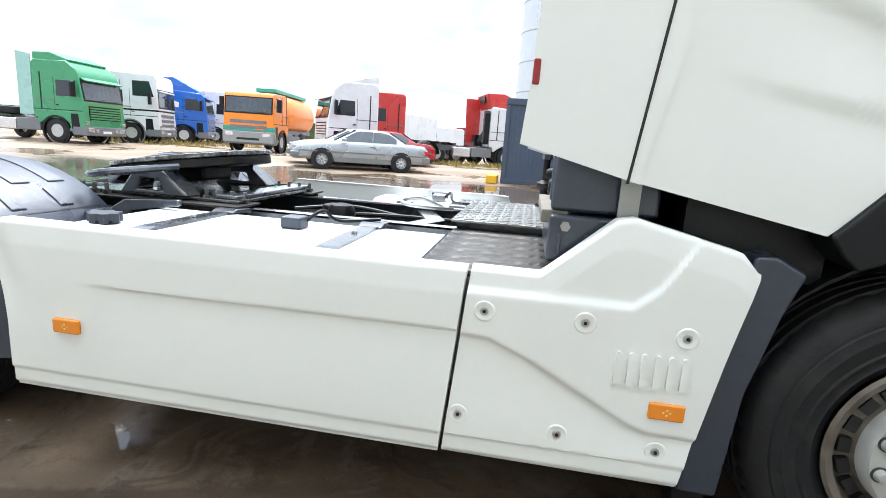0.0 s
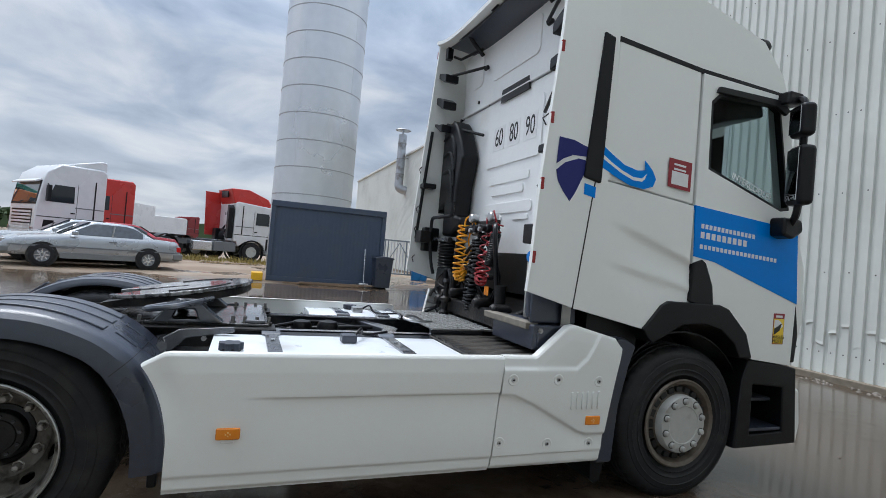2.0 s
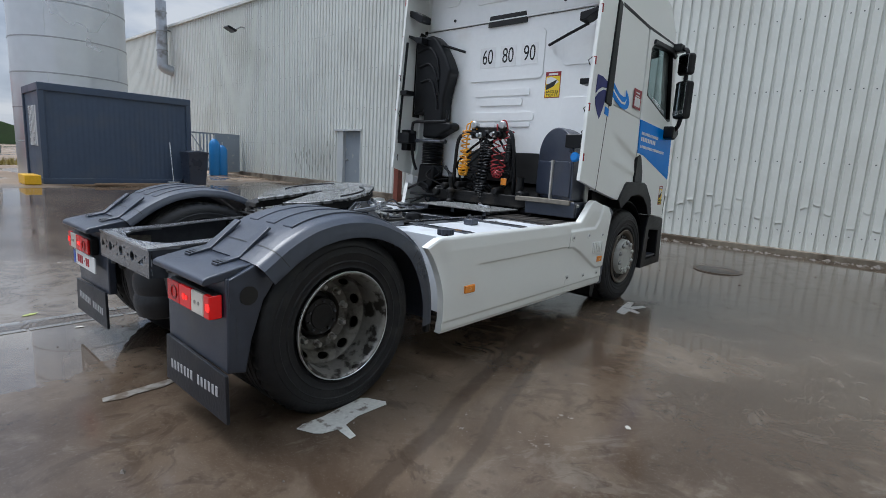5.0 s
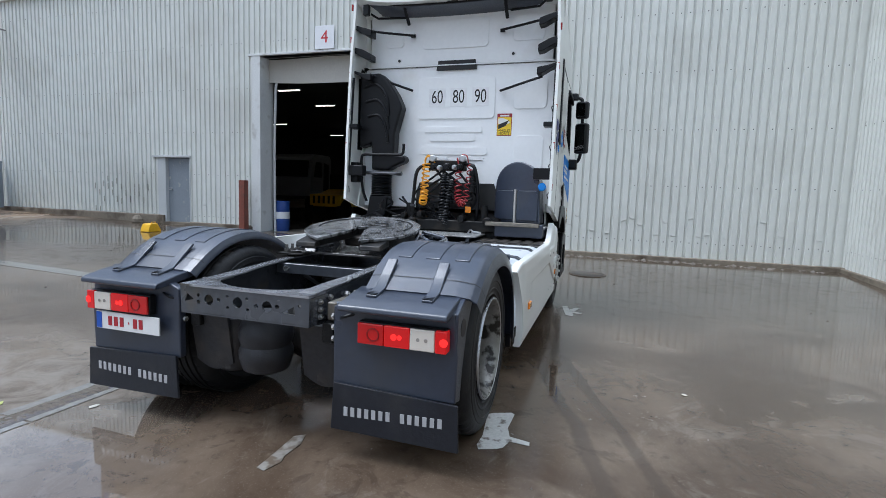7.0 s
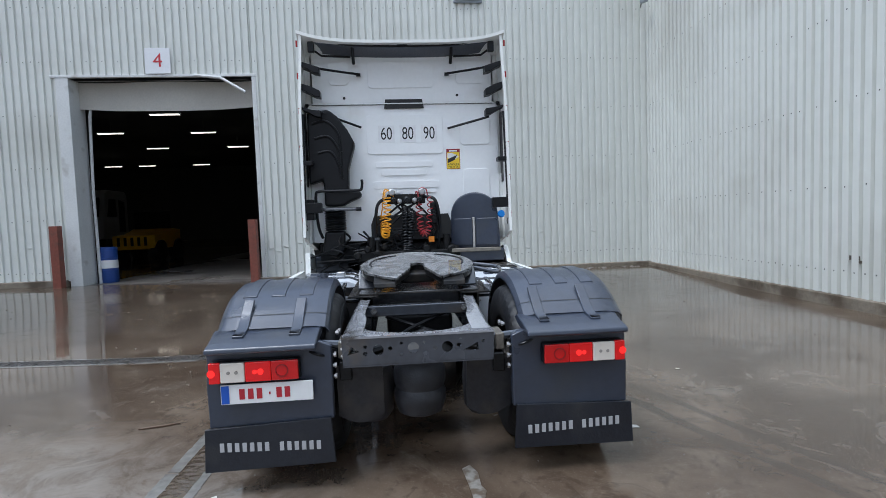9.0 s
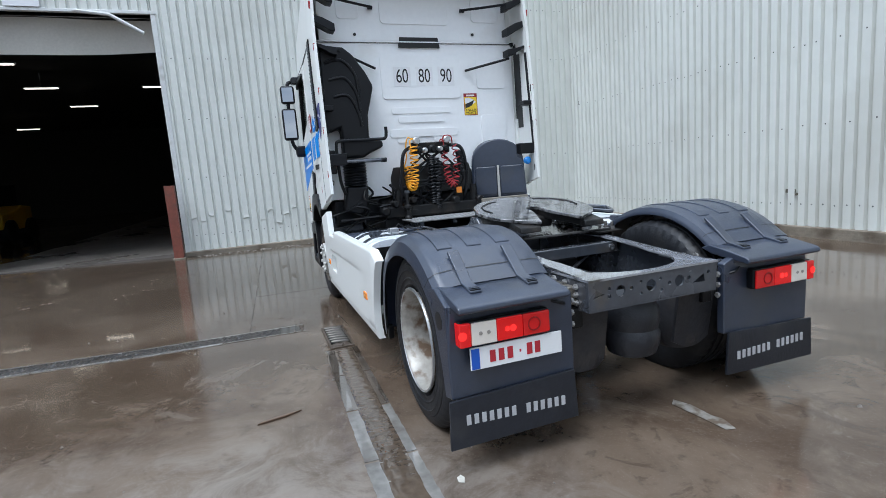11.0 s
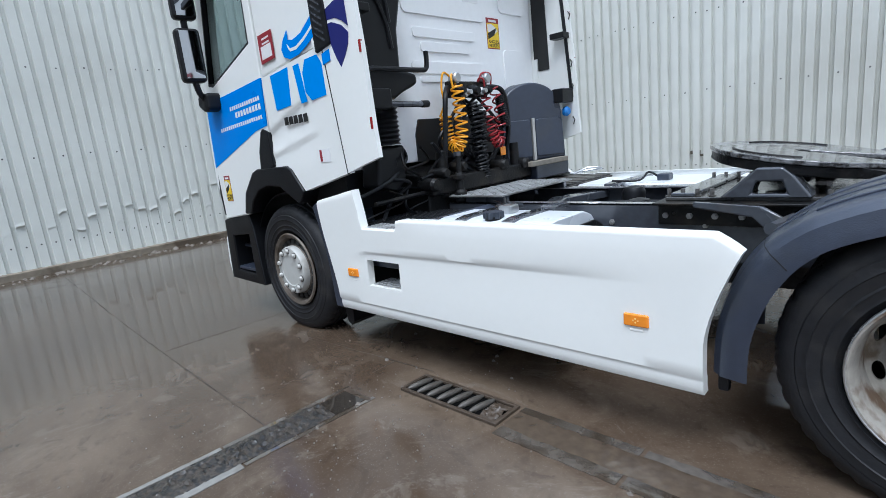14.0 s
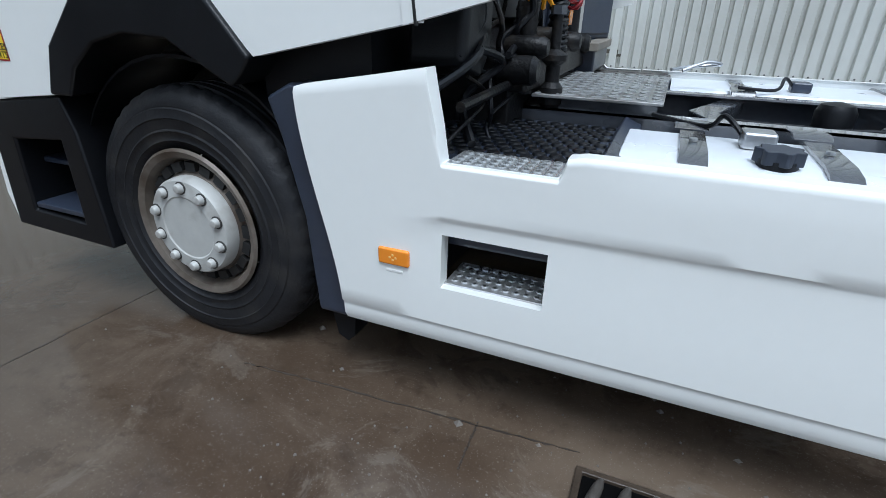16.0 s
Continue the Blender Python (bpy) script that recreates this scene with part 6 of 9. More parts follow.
# air couplings
cp = part("coupling_bracket", B(2.76, 2.80, -0.21, 0.25, 1.66, 1.78), DARK_GREASE, truck, "bracket of air and electric couplings", bevel=0.01)
for yc, r in ((0.17, 0.035), (0.10, 0.03), (0.01, 0.045), (-0.08, 0.03), (-0.14, 0.035)):
    part("coupling", lathe(bmesh.new(), [(r, 0.0), (r, -0.05), (r * 0.7, -0.06), (r * 0.6, -0.09)], "x", (2.76, yc, 1.70 + 0.01 * math.sin(40 * yc)), 14), BLACK_PLASTIC if r > 0.03 else STEEL, cp)
for yc in (0.19, -0.17):
    part("bracket_lamp", lathe(bmesh.new(), [(0.035, 0.0), (0.04, -0.06), (0.03, -0.07)], "x", (2.78, yc, 1.80), 16), STEEL, cp)
ph = part("yellow_hose", coil((2.685, 0.25, 1.74), (2.775, 0.30, 1.53), 0.043, 21, 0.0075, sag=[(2.67, 0.25, 1.58), (2.665, 0.26, 1.39), (2.69, 0.28, 1.30), (2.745, 0.295, 1.33), (2.77, 0.30, 1.42)]), YELLOW_HOSE, truck, "yellow coiled air hose hung in a loop")
part("hose_end", T(smooth_line([(2.70, 0.27, 1.73), (2.71, 0.27, 1.80), (2.74, 0.22, 1.82), (2.76, 0.17, 1.75)], 6), 0.0075), YELLOW_HOSE, ph)
part("hose_end", T(smooth_line([(2.80, 0.33, 1.53), (2.765, 0.31, 1.62), (2.785, 0.30, 1.74), (2.78, 0.27, 1.84), (2.77, 0.2, 1.80)], 8), 0.0075), YELLOW_HOSE, ph)
rh = part("red_hose", coil((2.73, -0.13, 1.66), (2.75, -0.27, 1.74), 0.038, 17, 0.007, sag=[(2.70, -0.135, 1.46), (2.68, -0.15, 1.34), (2.675, -0.19, 1.295), (2.68, -0.23, 1.36), (2.70, -0.265, 1.56)]), RED_HOSE, truck, "dark red coiled air hose hung in a loop")
part("hose_end", T(smooth_line([(2.73, -0.13, 1.66), (2.72, -0.12, 1.78), (2.75, -0.1, 1.80), (2.78, -0.1, 1.74)], 6), 0.007), RED_HOSE, rh)
part("hose_end", T(smooth_line([(2.75, -0.24, 1.74), (2.73, -0.22, 1.83), (2.76, -0.15, 1.84), (2.78, -0.12, 1.76)], 6), 0.007), RED_HOSE, rh)
for k, (ya, za, yb_, zb_) in enumerate(((0.04, 1.62, 0.05, 1.10), (-0.02, 1.60, -0.0, 1.04), (-0.06, 1.55, 0.02, 1.08), (-0.30, 1.66, -0.31, 1.42))):
    part("electric_coil", coil((2.72, ya, za), (2.68, yb_, zb_), 0.032, 17, 0.0095), BLACK_PLASTIC, truck, "black coiled electric cable")
for k in range(7):
    ys_ = -0.3 + 0.1 * k
    part("black_hose", T(smooth_line([(2.80, 0.2 * math.sin(k * 1.7), 1.72), (2.74, 0.34 * math.sin(k * 2.1 + 1), 1.5 - 0.03 * k), (2.76, 0.38 * math.cos(k * 1.3), 1.3), (2.80, ys_, 1.02)], 8), 0.013), BLACK_PLASTIC, truck)
part("hose_loop", T(smooth_line([(2.78, 0.24, 1.74), (2.70, 0.36, 1.66), (2.70, 0.40, 1.40), (2.72, 0.42, 1.15), (2.8, 0.40, 1.05)], 8), 0.02), BLACK_PLASTIC, truck)
part("hose_loop", T(smooth_line([(2.78, -0.18, 1.74), (2.70, -0.32, 1.70), (2.70, -0.37, 1.45), (2.74, -0.36, 1.2), (2.8, -0.33, 1.05)], 8), 0.02), BLACK_PLASTIC, truck)
# flat black sheet stands in for the shade of the opening
part("wall_opening", P([(0.46, 1.22), (0.46, 1.42), (0.42, 1.53), (-0.50, 1.53), (-0.54, 1.42), (-0.54, 1.22)], "x", 2.938, 2.952), INK_SHADE_BLACK, truck, "black sheet for the shaded opening below the back wall")
part("marker_reflector", B(2.69, 2.70, -0.30, -0.23, 1.19, 1.26), ORANGE_LENS, truck, bevel=0.006)
# under the cab: engine, cross beam, lock
part("engine_block", P([(2.72, 0.55), (2.72, 1.08), (2.95, 1.18), (4.3, 1.22), (4.3, 0.5)], "y", -0.62, 0.62), DARK_GREASE, truck, bevel=0.03)
part("cab_mount_beam", B(2.66, 2.74, -0.62, 0.62, 0.98, 1.10), DARK_GREASE, truck, bevel=0.015)
for yc in (0.45, -0.45):
    part("cab_damper", C((2.72, yc, 1.12), "z", 0.04, 0.32, 14), DARK_GREASE, truck)
for yc, zc, r in ((0.62, 1.06, 0.05), (0.50, 1.13, 0.04), (-0.5, 1.1, 0.05), (0.3, 1.16, 0.035), (-0.2, 1.12, 0.045)):
    part("engine_part", lathe(bmesh.new(), [(r * 0.7, -0.08), (r, -0.06), (r, 0.06), (r * 0.7, 0.08)], "x", (2.70, yc, zc), 14), DARK_GREASE, truck)
part("lower_bar", T([(2.72, 1.1, 1.0), (2.72, 0.3, 1.02)], 0.016), DARK_GREASE, truck)
tr_ = random.Random(21)
for k in range(16):
    y_, z_ = tr_.uniform(0.12, 0.95), tr_.uniform(1.05, 1.38)
    pts_ = [(2.74 + tr_.uniform(-0.05, 0.08), y_ + 0.16 * j * tr_.uniform(-1, 1), z_ - 0.09 * j + tr_.uniform(-0.03, 0.03)) for j in range(4)]
    part("engine_hose", T(smooth_line(pts_, 5), tr_.choice((0.006, 0.009, 0.013))), BLACK_PLASTIC if k % 3 else DARK_GREASE, truck)
va = part("valve_unit", lathe(bmesh.new(), [(0.03, 0.9), (0.045, 0.92), (0.045, 0.98), (0.028, 1.0), (0.028, 1.06), (0.05, 1.08), (0.05, 1.1), (0.02, 1.12), (0.02, 1.24)], "z", (2.62, 0.38, 0), 14), DARK_GREASE, truck, "grimy upright air valve")
part("valve_cap", C((2.62, 0.38, 1.255), "z", 0.03, 0.03, 6), FRAME_GREY, va)
# filter housing with its post and base beam
FH_A, FH_U = Vector((2.895, -0.525, 0)), Vector((-0.295, -0.555, 0))


def housing_face(pts, out, back):
    """A slab on the slanting face of the filter housing: (across 0 to 1, height) outline, proud by out, reaching back to x."""
    n = Vector((FH_U.y, -FH_U.x, 0)).normalized()
    bm = bmesh.new()
    fr = [bm.verts.new(FH_A + FH_U * u + n * out + Vector((0, 0, z))) for u, z in pts]
    bk = [bm.verts.new((max(v.co.x + 0.02, back), v.co.y, v.co.z)) if back else bm.verts.new(v.co - n * 0.03) for v in fr]
    bm.faces.new(fr)
    bm.faces.new(bk[::-1])
    for i in range(len(fr)):
        j = (i + 1) % len(fr)
        bm.faces.new((fr[i], bk[i], bk[j], fr[j]))
    return bm


dome = [(0.5 - 0.46 * math.cos(a) * (1 + 0.06 * (1 - math.sin(a))), 1.46 + 0.315 * math.sin(a) ** 0.72) for a in [radians(d) for d in range(0, 181, 10)]]
fh = part("filter_housing", housing_face([(0.0, 1.10)] + dome + [(1.02, 1.10)], 0.0, 2.93), GREY_PLASTIC, truck, "dark grey plastic air filter housing", bevel=0.025, segs=3)
for ua, ub in ((0.06, 0.46), (0.53, 0.97)):
    part("housing_door", housing_face([(ua, 1.13), (ua, 1.43), (ua + 0.03, 1.46), (ub - 0.03, 1.46), (ub, 1.43), (ub, 1.13)], 0.018, None), GREY_PLASTIC, fh, bevel=0.01)
part("post", housing_face([(0.472, 1.10), (0.472, 1.47), (0.515, 1.47), (0.515, 1.10)], 0.026, None), mat("post_zinc", (0.5, 0.49, 0.46), 0.4, metal=0.4, var=0.15), fh, bevel=0.004)
lb = part("lower_bracket", B(2.60, 2.92, -1.13, -0.60, 0.945, 1.095), GREY_PLASTIC, fh, bevel=0.012)
for k in range(4):
    part("bracket_rib", B(2.63 + 0.08 * k, 2.642 + 0.08 * k, -1.136, -1.126, 0.965, 1.04), GREY_PLASTIC, lb, bevel=0.003)
for x in (2.65, 2.80):
    piece("bracket_screw", BOLT, lb, Matrix.Translation((x, -1.13, 1.062)) @ UP_TO_R)
part("base_beam", B(2.575, 2.66, -1.085, -0.50, 1.062, 1.105), mat("weathered_wood_grey", (0.2, 0.18, 0.15), 0.7, var=0.3), fh, bevel=0.006)
part("hanger_strip", B(2.80, 2.86, -1.125, -1.115, 1.08, 1.32), mat("dull_zinc", (0.42, 0.42, 0.4), 0.5, metal=0.4, var=0.1), fh)
part("blue_knob", lathe(bmesh.new(), [(0.04, 0.0), (0.045, -0.03), (0.03, -0.05)], "x", (2.60, -1.10, 1.50), 14), mat("blue_plastic", (0.02, 0.2, 0.6), 0.35), fh)
part("deck_loop", T(smooth_line([(2.15, -0.42, 1.0), (2.05, -0.47, 1.04), (1.98, -0.52, 1.03), (2.02, -0.58, 1.02), (2.12, -0.54, 1.01), (2.2, -0.45, 1.0)], 6), 0.009), STEEL, deck)

# ---- deflector fittings ----
for s in (-1, 1):
    for z0, z1, xb in ((3.22, 3.33, 2.70), (2.95, 3.08, 2.70), (2.72, 2.81, 2.70)):
        part("deflector_bracket", P([(s * 1.185, z1), (s * 1.08, z1 - 0.03), (s * 0.97, z0 + 0.045), (s * 0.97, z0 - 0.03), (s * 1.03, z0 - 0.02), (s * 1.10, z0 + 0.02), (s * 1.185, z0 + 0.06)], "x", 2.66, 2.80), BLACK_PLASTIC, truck, bevel=0.008)
    part("strut", T([(2.74, s * 1.0, 3.27), (2.80, s * 0.78, 3.25), (2.88, s * 0.53, 3.235)], 0.014), BLACK_PLASTIC, truck)
    part("strut", T([(2.74, s * 1.02, 2.68 + 0.1 * (s > 0)), (2.82, s * 0.78, 2.63 + 0.06 * (s > 0)), (2.92, s * 0.53, 2.58 + 0.03 * (s > 0))], 0.014), BLACK_PLASTIC, truck)
    part("strut_tip", C((2.90, s * 0.535, 3.235), "y", 0.02, 0.05, 10), BLACK_PLASTIC, truck)
    part("roof_bracket", B(2.68, 2.74, *sorted((s * 1.02, s * 1.09)), 3.44, 3.56), BLACK_PLASTIC, truck, bevel=0.008)
    part("roof_strut", T([(2.75, s * 1.02, 3.47), (2.80, s * 0.95, 3.43), (2.88, s * 0.62, 3.44)], 0.013), BLACK_PLASTIC, truck)
    part("roof_post", T([(2.70, s * 0.585, 3.545), (2.78, s * 0.585, 3.45), (2.88, s * 0.585, 3.36)], 0.02), BLACK_PLASTIC, truck)
    part("post_foot", B(2.68, 2.76, s * 0.585 - 0.05, s * 0.585 + 0.05, 3.53, 3.56), BLACK_PLASTIC, truck, bevel=0.006)
    # long upright gas strut along the deflector's inside
    part("upright_rod", T([(2.64, s * 1.175, 2.72), (2.60, s * 1.18, 2.2), (2.56, s * 1.185, 1.62)], 0.016), BLACK_PLASTIC, truck)
    part("rod_bracket", B(2.56, 2.70, *sorted((s * 1.08, s * 1.20)), 2.13, 2.18), BLACK_PLASTIC, truck, bevel=0.008)
    part("rod_foot", B(2.55, 2.66, *sorted((s * 1.0, s * 1.19)), 1.58, 1.70), BLACK_PLASTIC, truck, bevel=0.01)
    # black plate, shade of the gap inside the deflector
    part("inner_recess", P([(2.78, 1.9), (2.94, 1.9), (2.94, 2.75), (2.80, 2.75)], "y", s * 1.185, s * 1.188), INK_SHADE_BLACK, truck)
    for z in (3.52, 3.15, 2.75, 2.32, 1.93, 1.50):
        x = lerp_table([(1.33, 2.50), (1.9, 2.52), (2.9, 2.60), (3.66, 2.64)], z)
        part("edge_reflector", B(x + 0.002, x + 0.022, *sorted((s * 1.195, s * 1.215)), z - 0.035, z + 0.035), mat("reflector_dark_red", (0.3, 0.02, 0.02), 0.3), truck, bevel=0.004)
    for z in (2.35, 1.95, 1.75, 1.45):
        part("wire_clip", T([(2.56, s * 1.18, z), (2.53, s * 1.16, z - 0.03), (2.55, s * 1.17, z - 0.07)], 0.005, 5), INK_SHADE_BLACK, truck)
part("roof_underside", surf(bmesh.new(), lambda u, v: (2.70 + 0.27 * v, -1.13 + 2.26 * u, 3.575 - 0.085 * (1 - abs(2 * u - 1) ** 3) - 0.05 * v), 14, 3, lambda u, v: (0, 0, 0.01)), GREY_PLASTIC, truck)
part("cross_rod", T(smooth_line([(2.68, 1.02, 3.585), (2.70, 0.6, 3.525), (2.71, 0.0, 3.505), (2.70, -0.6, 3.525), (2.68, -1.02, 3.585)], 8), 0.014), BLACK_PLASTIC, truck)
part("rod_clip", B(2.68, 2.73, -0.06, 0.06, 3.51, 3.54), BLACK_PLASTIC, truck, bevel=0.006)

# ---- cab side details ----
for s in (-1, 1):
    Y0, Y1 = s * 1.2165, s * 1.2205
    part("logo_petal", P([(2.62, 2.215), (2.72, 2.21), (2.845, 2.175), (2.845, 2.125), (2.72, 2.12), (2.655, 2.09), (2.612, 2.055)], "y", Y0, Y1), NAVY, truck, "navy petal emblem")
    part("logo_petal", P([(2.615, 2.02), (2.67, 2.07), (2.76, 2.105), (2.845, 2.10), (2.80, 2.0), (2.755, 1.9), (2.72, 1.845), (2.67, 1.90), (2.63, 1.96)], "y", Y0, Y1), NAVY, truck)
    part("logo_square", P([(2.815, 1.965), (2.895, 1.95), (2.895, 1.885), (2.815, 1.90)], "y", s * 1.222, s * 1.2265), BLUE, truck)
    part("logo_wave", P([(2.935, 2.205), (3.005, 2.165), (3.1, 2.115), (3.2, 2.095), (3.26, 2.105), (3.255, 2.165), (3.32, 2.11), (3.35, 2.06), (3.33, 2.01), (3.26, 1.985), (3.15, 1.995), (3.05, 2.03), (2.935, 2.075)], "y", s * 1.2185, s * 1.2225), BLUE, truck, "blue wave emblem")
    part("logo_line", P([(2.935, 2.155), (3.005, 2.115), (3.08, 2.08), (3.17, 2.05), (3.24, 2.05), (3.275, 2.085), (3.262, 2.05), (3.24, 2.03), (3.17, 2.03), (3.08, 2.06), (2.935, 2.13)], "y", s * 1.2185, s * 1.2235), WHITE, truck)
    st = part("maker_sticker", P([(3.45, 2.03), (3.64, 2.015), (3.64, 2.205), (3.45, 2.215)], "y", s * 1.2185, s * 1.2222), RED_STICK, truck, "dark red sticker with pale panel")
    part("sticker_panel", P([(3.475, 2.05), (3.615, 2.04), (3.615, 2.125), (3.475, 2.135)], "y", s * 1.22, s * 1.2232), INK_WHITE, st)
    for k in range(2):
        part("sticker_bar", P([(3.49, 2.185 - 0.03 * k), (3.59, 2.178 - 0.03 * k), (3.59, 2.166 - 0.03 * k), (3.49, 2.173 - 0.03 * k)], "y", s * 1.22, s * 1.2232), INK_WHITE, st)
    # small print on the blue film
    for z, xa, xb, h, n in ((1.79, 3.76, 4.27, 0.030, 14), (1.725, 3.76, 4.20, 0.042, 9), (1.655, 3.76, 4.50, 0.028, 20)):
        st_ = (xb - xa) / n
        for k in range(n):
            xx = xa + k * st_
            dz = -0.055 * (xx - 3.76)
            part("print_bar", P([(xx, z + dz), (xx + st_ * 0.68, z + dz - 0.03 * st_), (xx + st_ * 0.68, z + dz + h - 0.03 * st_), (xx, z + dz + h)], "y", s * 1.2215, s * 1.2238), INK_WHITE, truck)
    # mirrors on their arm
    mr = new("side_mirror")
    mr.parent = truck
    mr["label"] = "black double side mirror on an arm"
    part("mirror_arm", T(smooth_line([(4.52, s * 1.16, 2.78), (4.50, s * 1.30, 2.77), (4.47, s * 1.36, 2.68), (4.46, s * 1.37, 2.2), (4.46, s * 1.36, 1.96), (4.50, s * 1.28, 1.87), (4.56, s * 1.19, 1.87)], 5), 0.024), BLACK_PLASTIC, mr)
    turn = Matrix.Translation((4.45, s * 1.37, 0)) @ Matrix.Rotation(radians(-28 if s < 0 else -4), 4, "Z") @ Matrix.Translation((-4.45, -s * 1.37, 0))
    part("upper_housing", B(4.40, 4.50, *sorted((s * 1.275, s * 1.455)), 2.48, 2.71, m=turn), BLACK_PLASTIC, mr, bevel=0.035, segs=3)
    part("lower_housing", B(4.40, 4.51, *sorted((s * 1.28, s * 1.465)), 2.01, 2.42, m=turn), BLACK_PLASTIC, mr, bevel=0.035, segs=3)
    part("mirror_glass", B(4.396, 4.40, *sorted((s * 1.297, s * 1.433)), 2.505, 2.685, m=turn), MIRROR, mr)
    part("mirror_glass", B(4.396, 4.40, *sorted((s * 1.302, s * 1.443)), 2.04, 2.395, m=turn), MIRROR, mr)
    part("arm_foot", P([(4.40, 1.80), (4.40, 1.93), (4.58, 1.93), (4.60, 1.84), (4.5, 1.78)], "y", s * 1.20, s * 1.33), BLACK_PLASTIC, mr, bevel=0.025)
    part("top_foot", P([(4.38, 2.72), (4.40, 2.82), (4.55, 2.82), (4.56, 2.74)], "y", s * 1.16, s * 1.30), BLACK_PLASTIC, mr, bevel=0.02)
    part("window_visor", P([(3.80, 2.70), (3.82, 2.745), (4.40, 2.76), (4.50, 2.70), (4.46, 2.66), (4.36, 2.705)], "y", s * 1.245, s * 1.215), BLACK_PLASTIC, truck, "smoked window deflector", bevel=0.008)
    part("roof_camera", lathe(bmesh.new(), [(0.02, -0.06), (0.045, -0.03), (0.045, 0.03), (0.025, 0.07)], "x", (4.34, s * 1.10, 3.185), 14), BLACK_PLASTIC, truck)
    # seams and corner grille
    part("front_grille_edge", P([(4.70, 1.28), (4.76, 1.32), (4.80, 1.1), (4.78, 0.9), (4.72, 0.9)], "y", s * 1.205, s * 1.15), BLACK_PLASTIC, truck, bevel=0.01)
    part("cab_seam", P([(2.795, 1.21), (2.803, 1.21), (2.895, 1.99), (2.887, 1.99)], "y", s * 1.2145, s * 1.2238), INK_SHADE_BLACK, truck)
# slats of the left air intake
slat = finish(P([(-0.045, -0.03), (0.045, 0.025), (0.045, 0.037), (-0.045, -0.018)], "y", 0, 0.007), "intake_slat", FRAME_GREY)
for k in range(20):
    z = 2.04 + 0.041 * k
    piece("intake_slat", slat, truck, Matrix.Translation((2.872 + 0.042 * (z - 2.0) / 0.9, 1.233, z)))
# emblem blocks and small print of the left side
blu2 = mat("sky_blue_film", (0.0, 0.24, 0.76), 0.35, var=0.04, spec=0.2)
for poly in ([(3.56, 1.925), (3.32, 1.945), (3.345, 1.70), (3.54, 1.685)], [(3.25, 1.94), (3.18, 1.945), (3.14, 1.70), (3.21, 1.695)],
             [(3.10, 1.955), (2.85, 1.965), (2.82, 1.90), (2.83, 1.76), (2.87, 1.715), (3.08, 1.70), (3.14, 1.76), (3.145, 1.88)]):
    part("emblem_block", P(poly, "y", 1.2165, 1.2205), blu2, truck, "sky blue emblem block")
for k in range(5):
    part("small_print_bar", P([(3.46 - 0.062 * k, 1.575), (3.415 - 0.062 * k, 1.577), (3.415 - 0.062 * k, 1.63), (3.46 - 0.062 * k, 1.628)], "y", 1.2165, 1.2205), INK_SHADE_BLACK, truck)
part("notice_label", B(2.97, 3.09, 1.2165, 1.2195, 1.30, 1.385), INK_WHITE, truck, "small printed white notice")
part("notice_stripe", B(3.06, 3.085, 1.2165, 1.2205, 1.305, 1.38), RED_STICK, truck)
# words along the foot of the right door glass
part("glass_word", B(4.2, 4.5, -1.1865, -1.1855, 2.105, 2.107), INK_WHITE, truck)
piece("window_word", text_mesh("INTERCOOLER", 0.062, INK_WHITE, "window_word"), truck, facing(4.24, -1.1875, 2.125, (1, 0, -0.30), (0.30, 0, 1)), "outlined white window lettering")

# ---- inside the cab ----
CLOTH = mat("seat_cloth", (0.03, 0.032, 0.036), 0.8, var=0.3, scale=8, bump=0.2)
TRIM = mat("cab_trim", (0.12, 0.12, 0.12), 0.7, var=0.1)
for s in (-1, 1):
    seat = part("seat", P([(3.55, 1.55), (3.50, 1.75), (3.62, 1.8), (4.05, 1.82), (4.10, 1.74), (4.05, 1.55)], "y", s * 0.85, s * 0.38), CLOTH, truck, "dark cloth cab seat", bevel=0.04)
    part("backrest", P([(3.52, 1.75), (3.40, 2.35), (3.44, 2.55), (3.54, 2.55), (3.58, 2.35), (3.68, 1.8)], "y", s * 0.84, s * 0.40), CLOTH, seat, bevel=0.05)
part("dashboard", P([(4.30, 1.36), (4.30, 1.85), (4.42, 2.0), (4.72, 1.98), (4.72, 1.36)], "y", -1.1, 1.1), TRIM, truck, bevel=0.04)
part("steering_wheel", lathe(bmesh.new(), [(0.2, -0.015), (0.215, 0.0), (0.2, 0.015), (0.185, 0)], "x", (0, 0, 0), 28, closed=True), BLACK_PLASTIC, truck).matrix_basis = Matrix.Translation((4.18, 0.62, 2.0)) @ Matrix.Rotation(radians(35), 4, "Y")
part("cab_lining", B(3.0, 3.02, -1.12, 1.12, 1.36, 2.9), TRIM, truck)
part("headlining", B(3.0, 4.42, -1.12, 1.12, 2.82, 2.86), TRIM, truck)
part("overhead_shelf", P([(4.10, 2.60), (4.10, 2.82), (4.46, 2.82), (4.50, 2.70)], "y", -1.05, 1.05), BLACK_PLASTIC, truck, bevel=0.03)
part("sleeper_curtain", P([(3.70, 2.0), (3.70, 2.8), (3.78, 2.8), (3.80, 2.0)], "y", -1.12, -1.0), CLOTH, truck)
for s in (-1, 1):
    part("pillar", P([(4.60, 1.95), (4.70, 1.95), (4.52, 2.80), (4.44, 2.80)], "y", s * 1.19, s * 1.09), WHITE, truck, bevel=0.015)
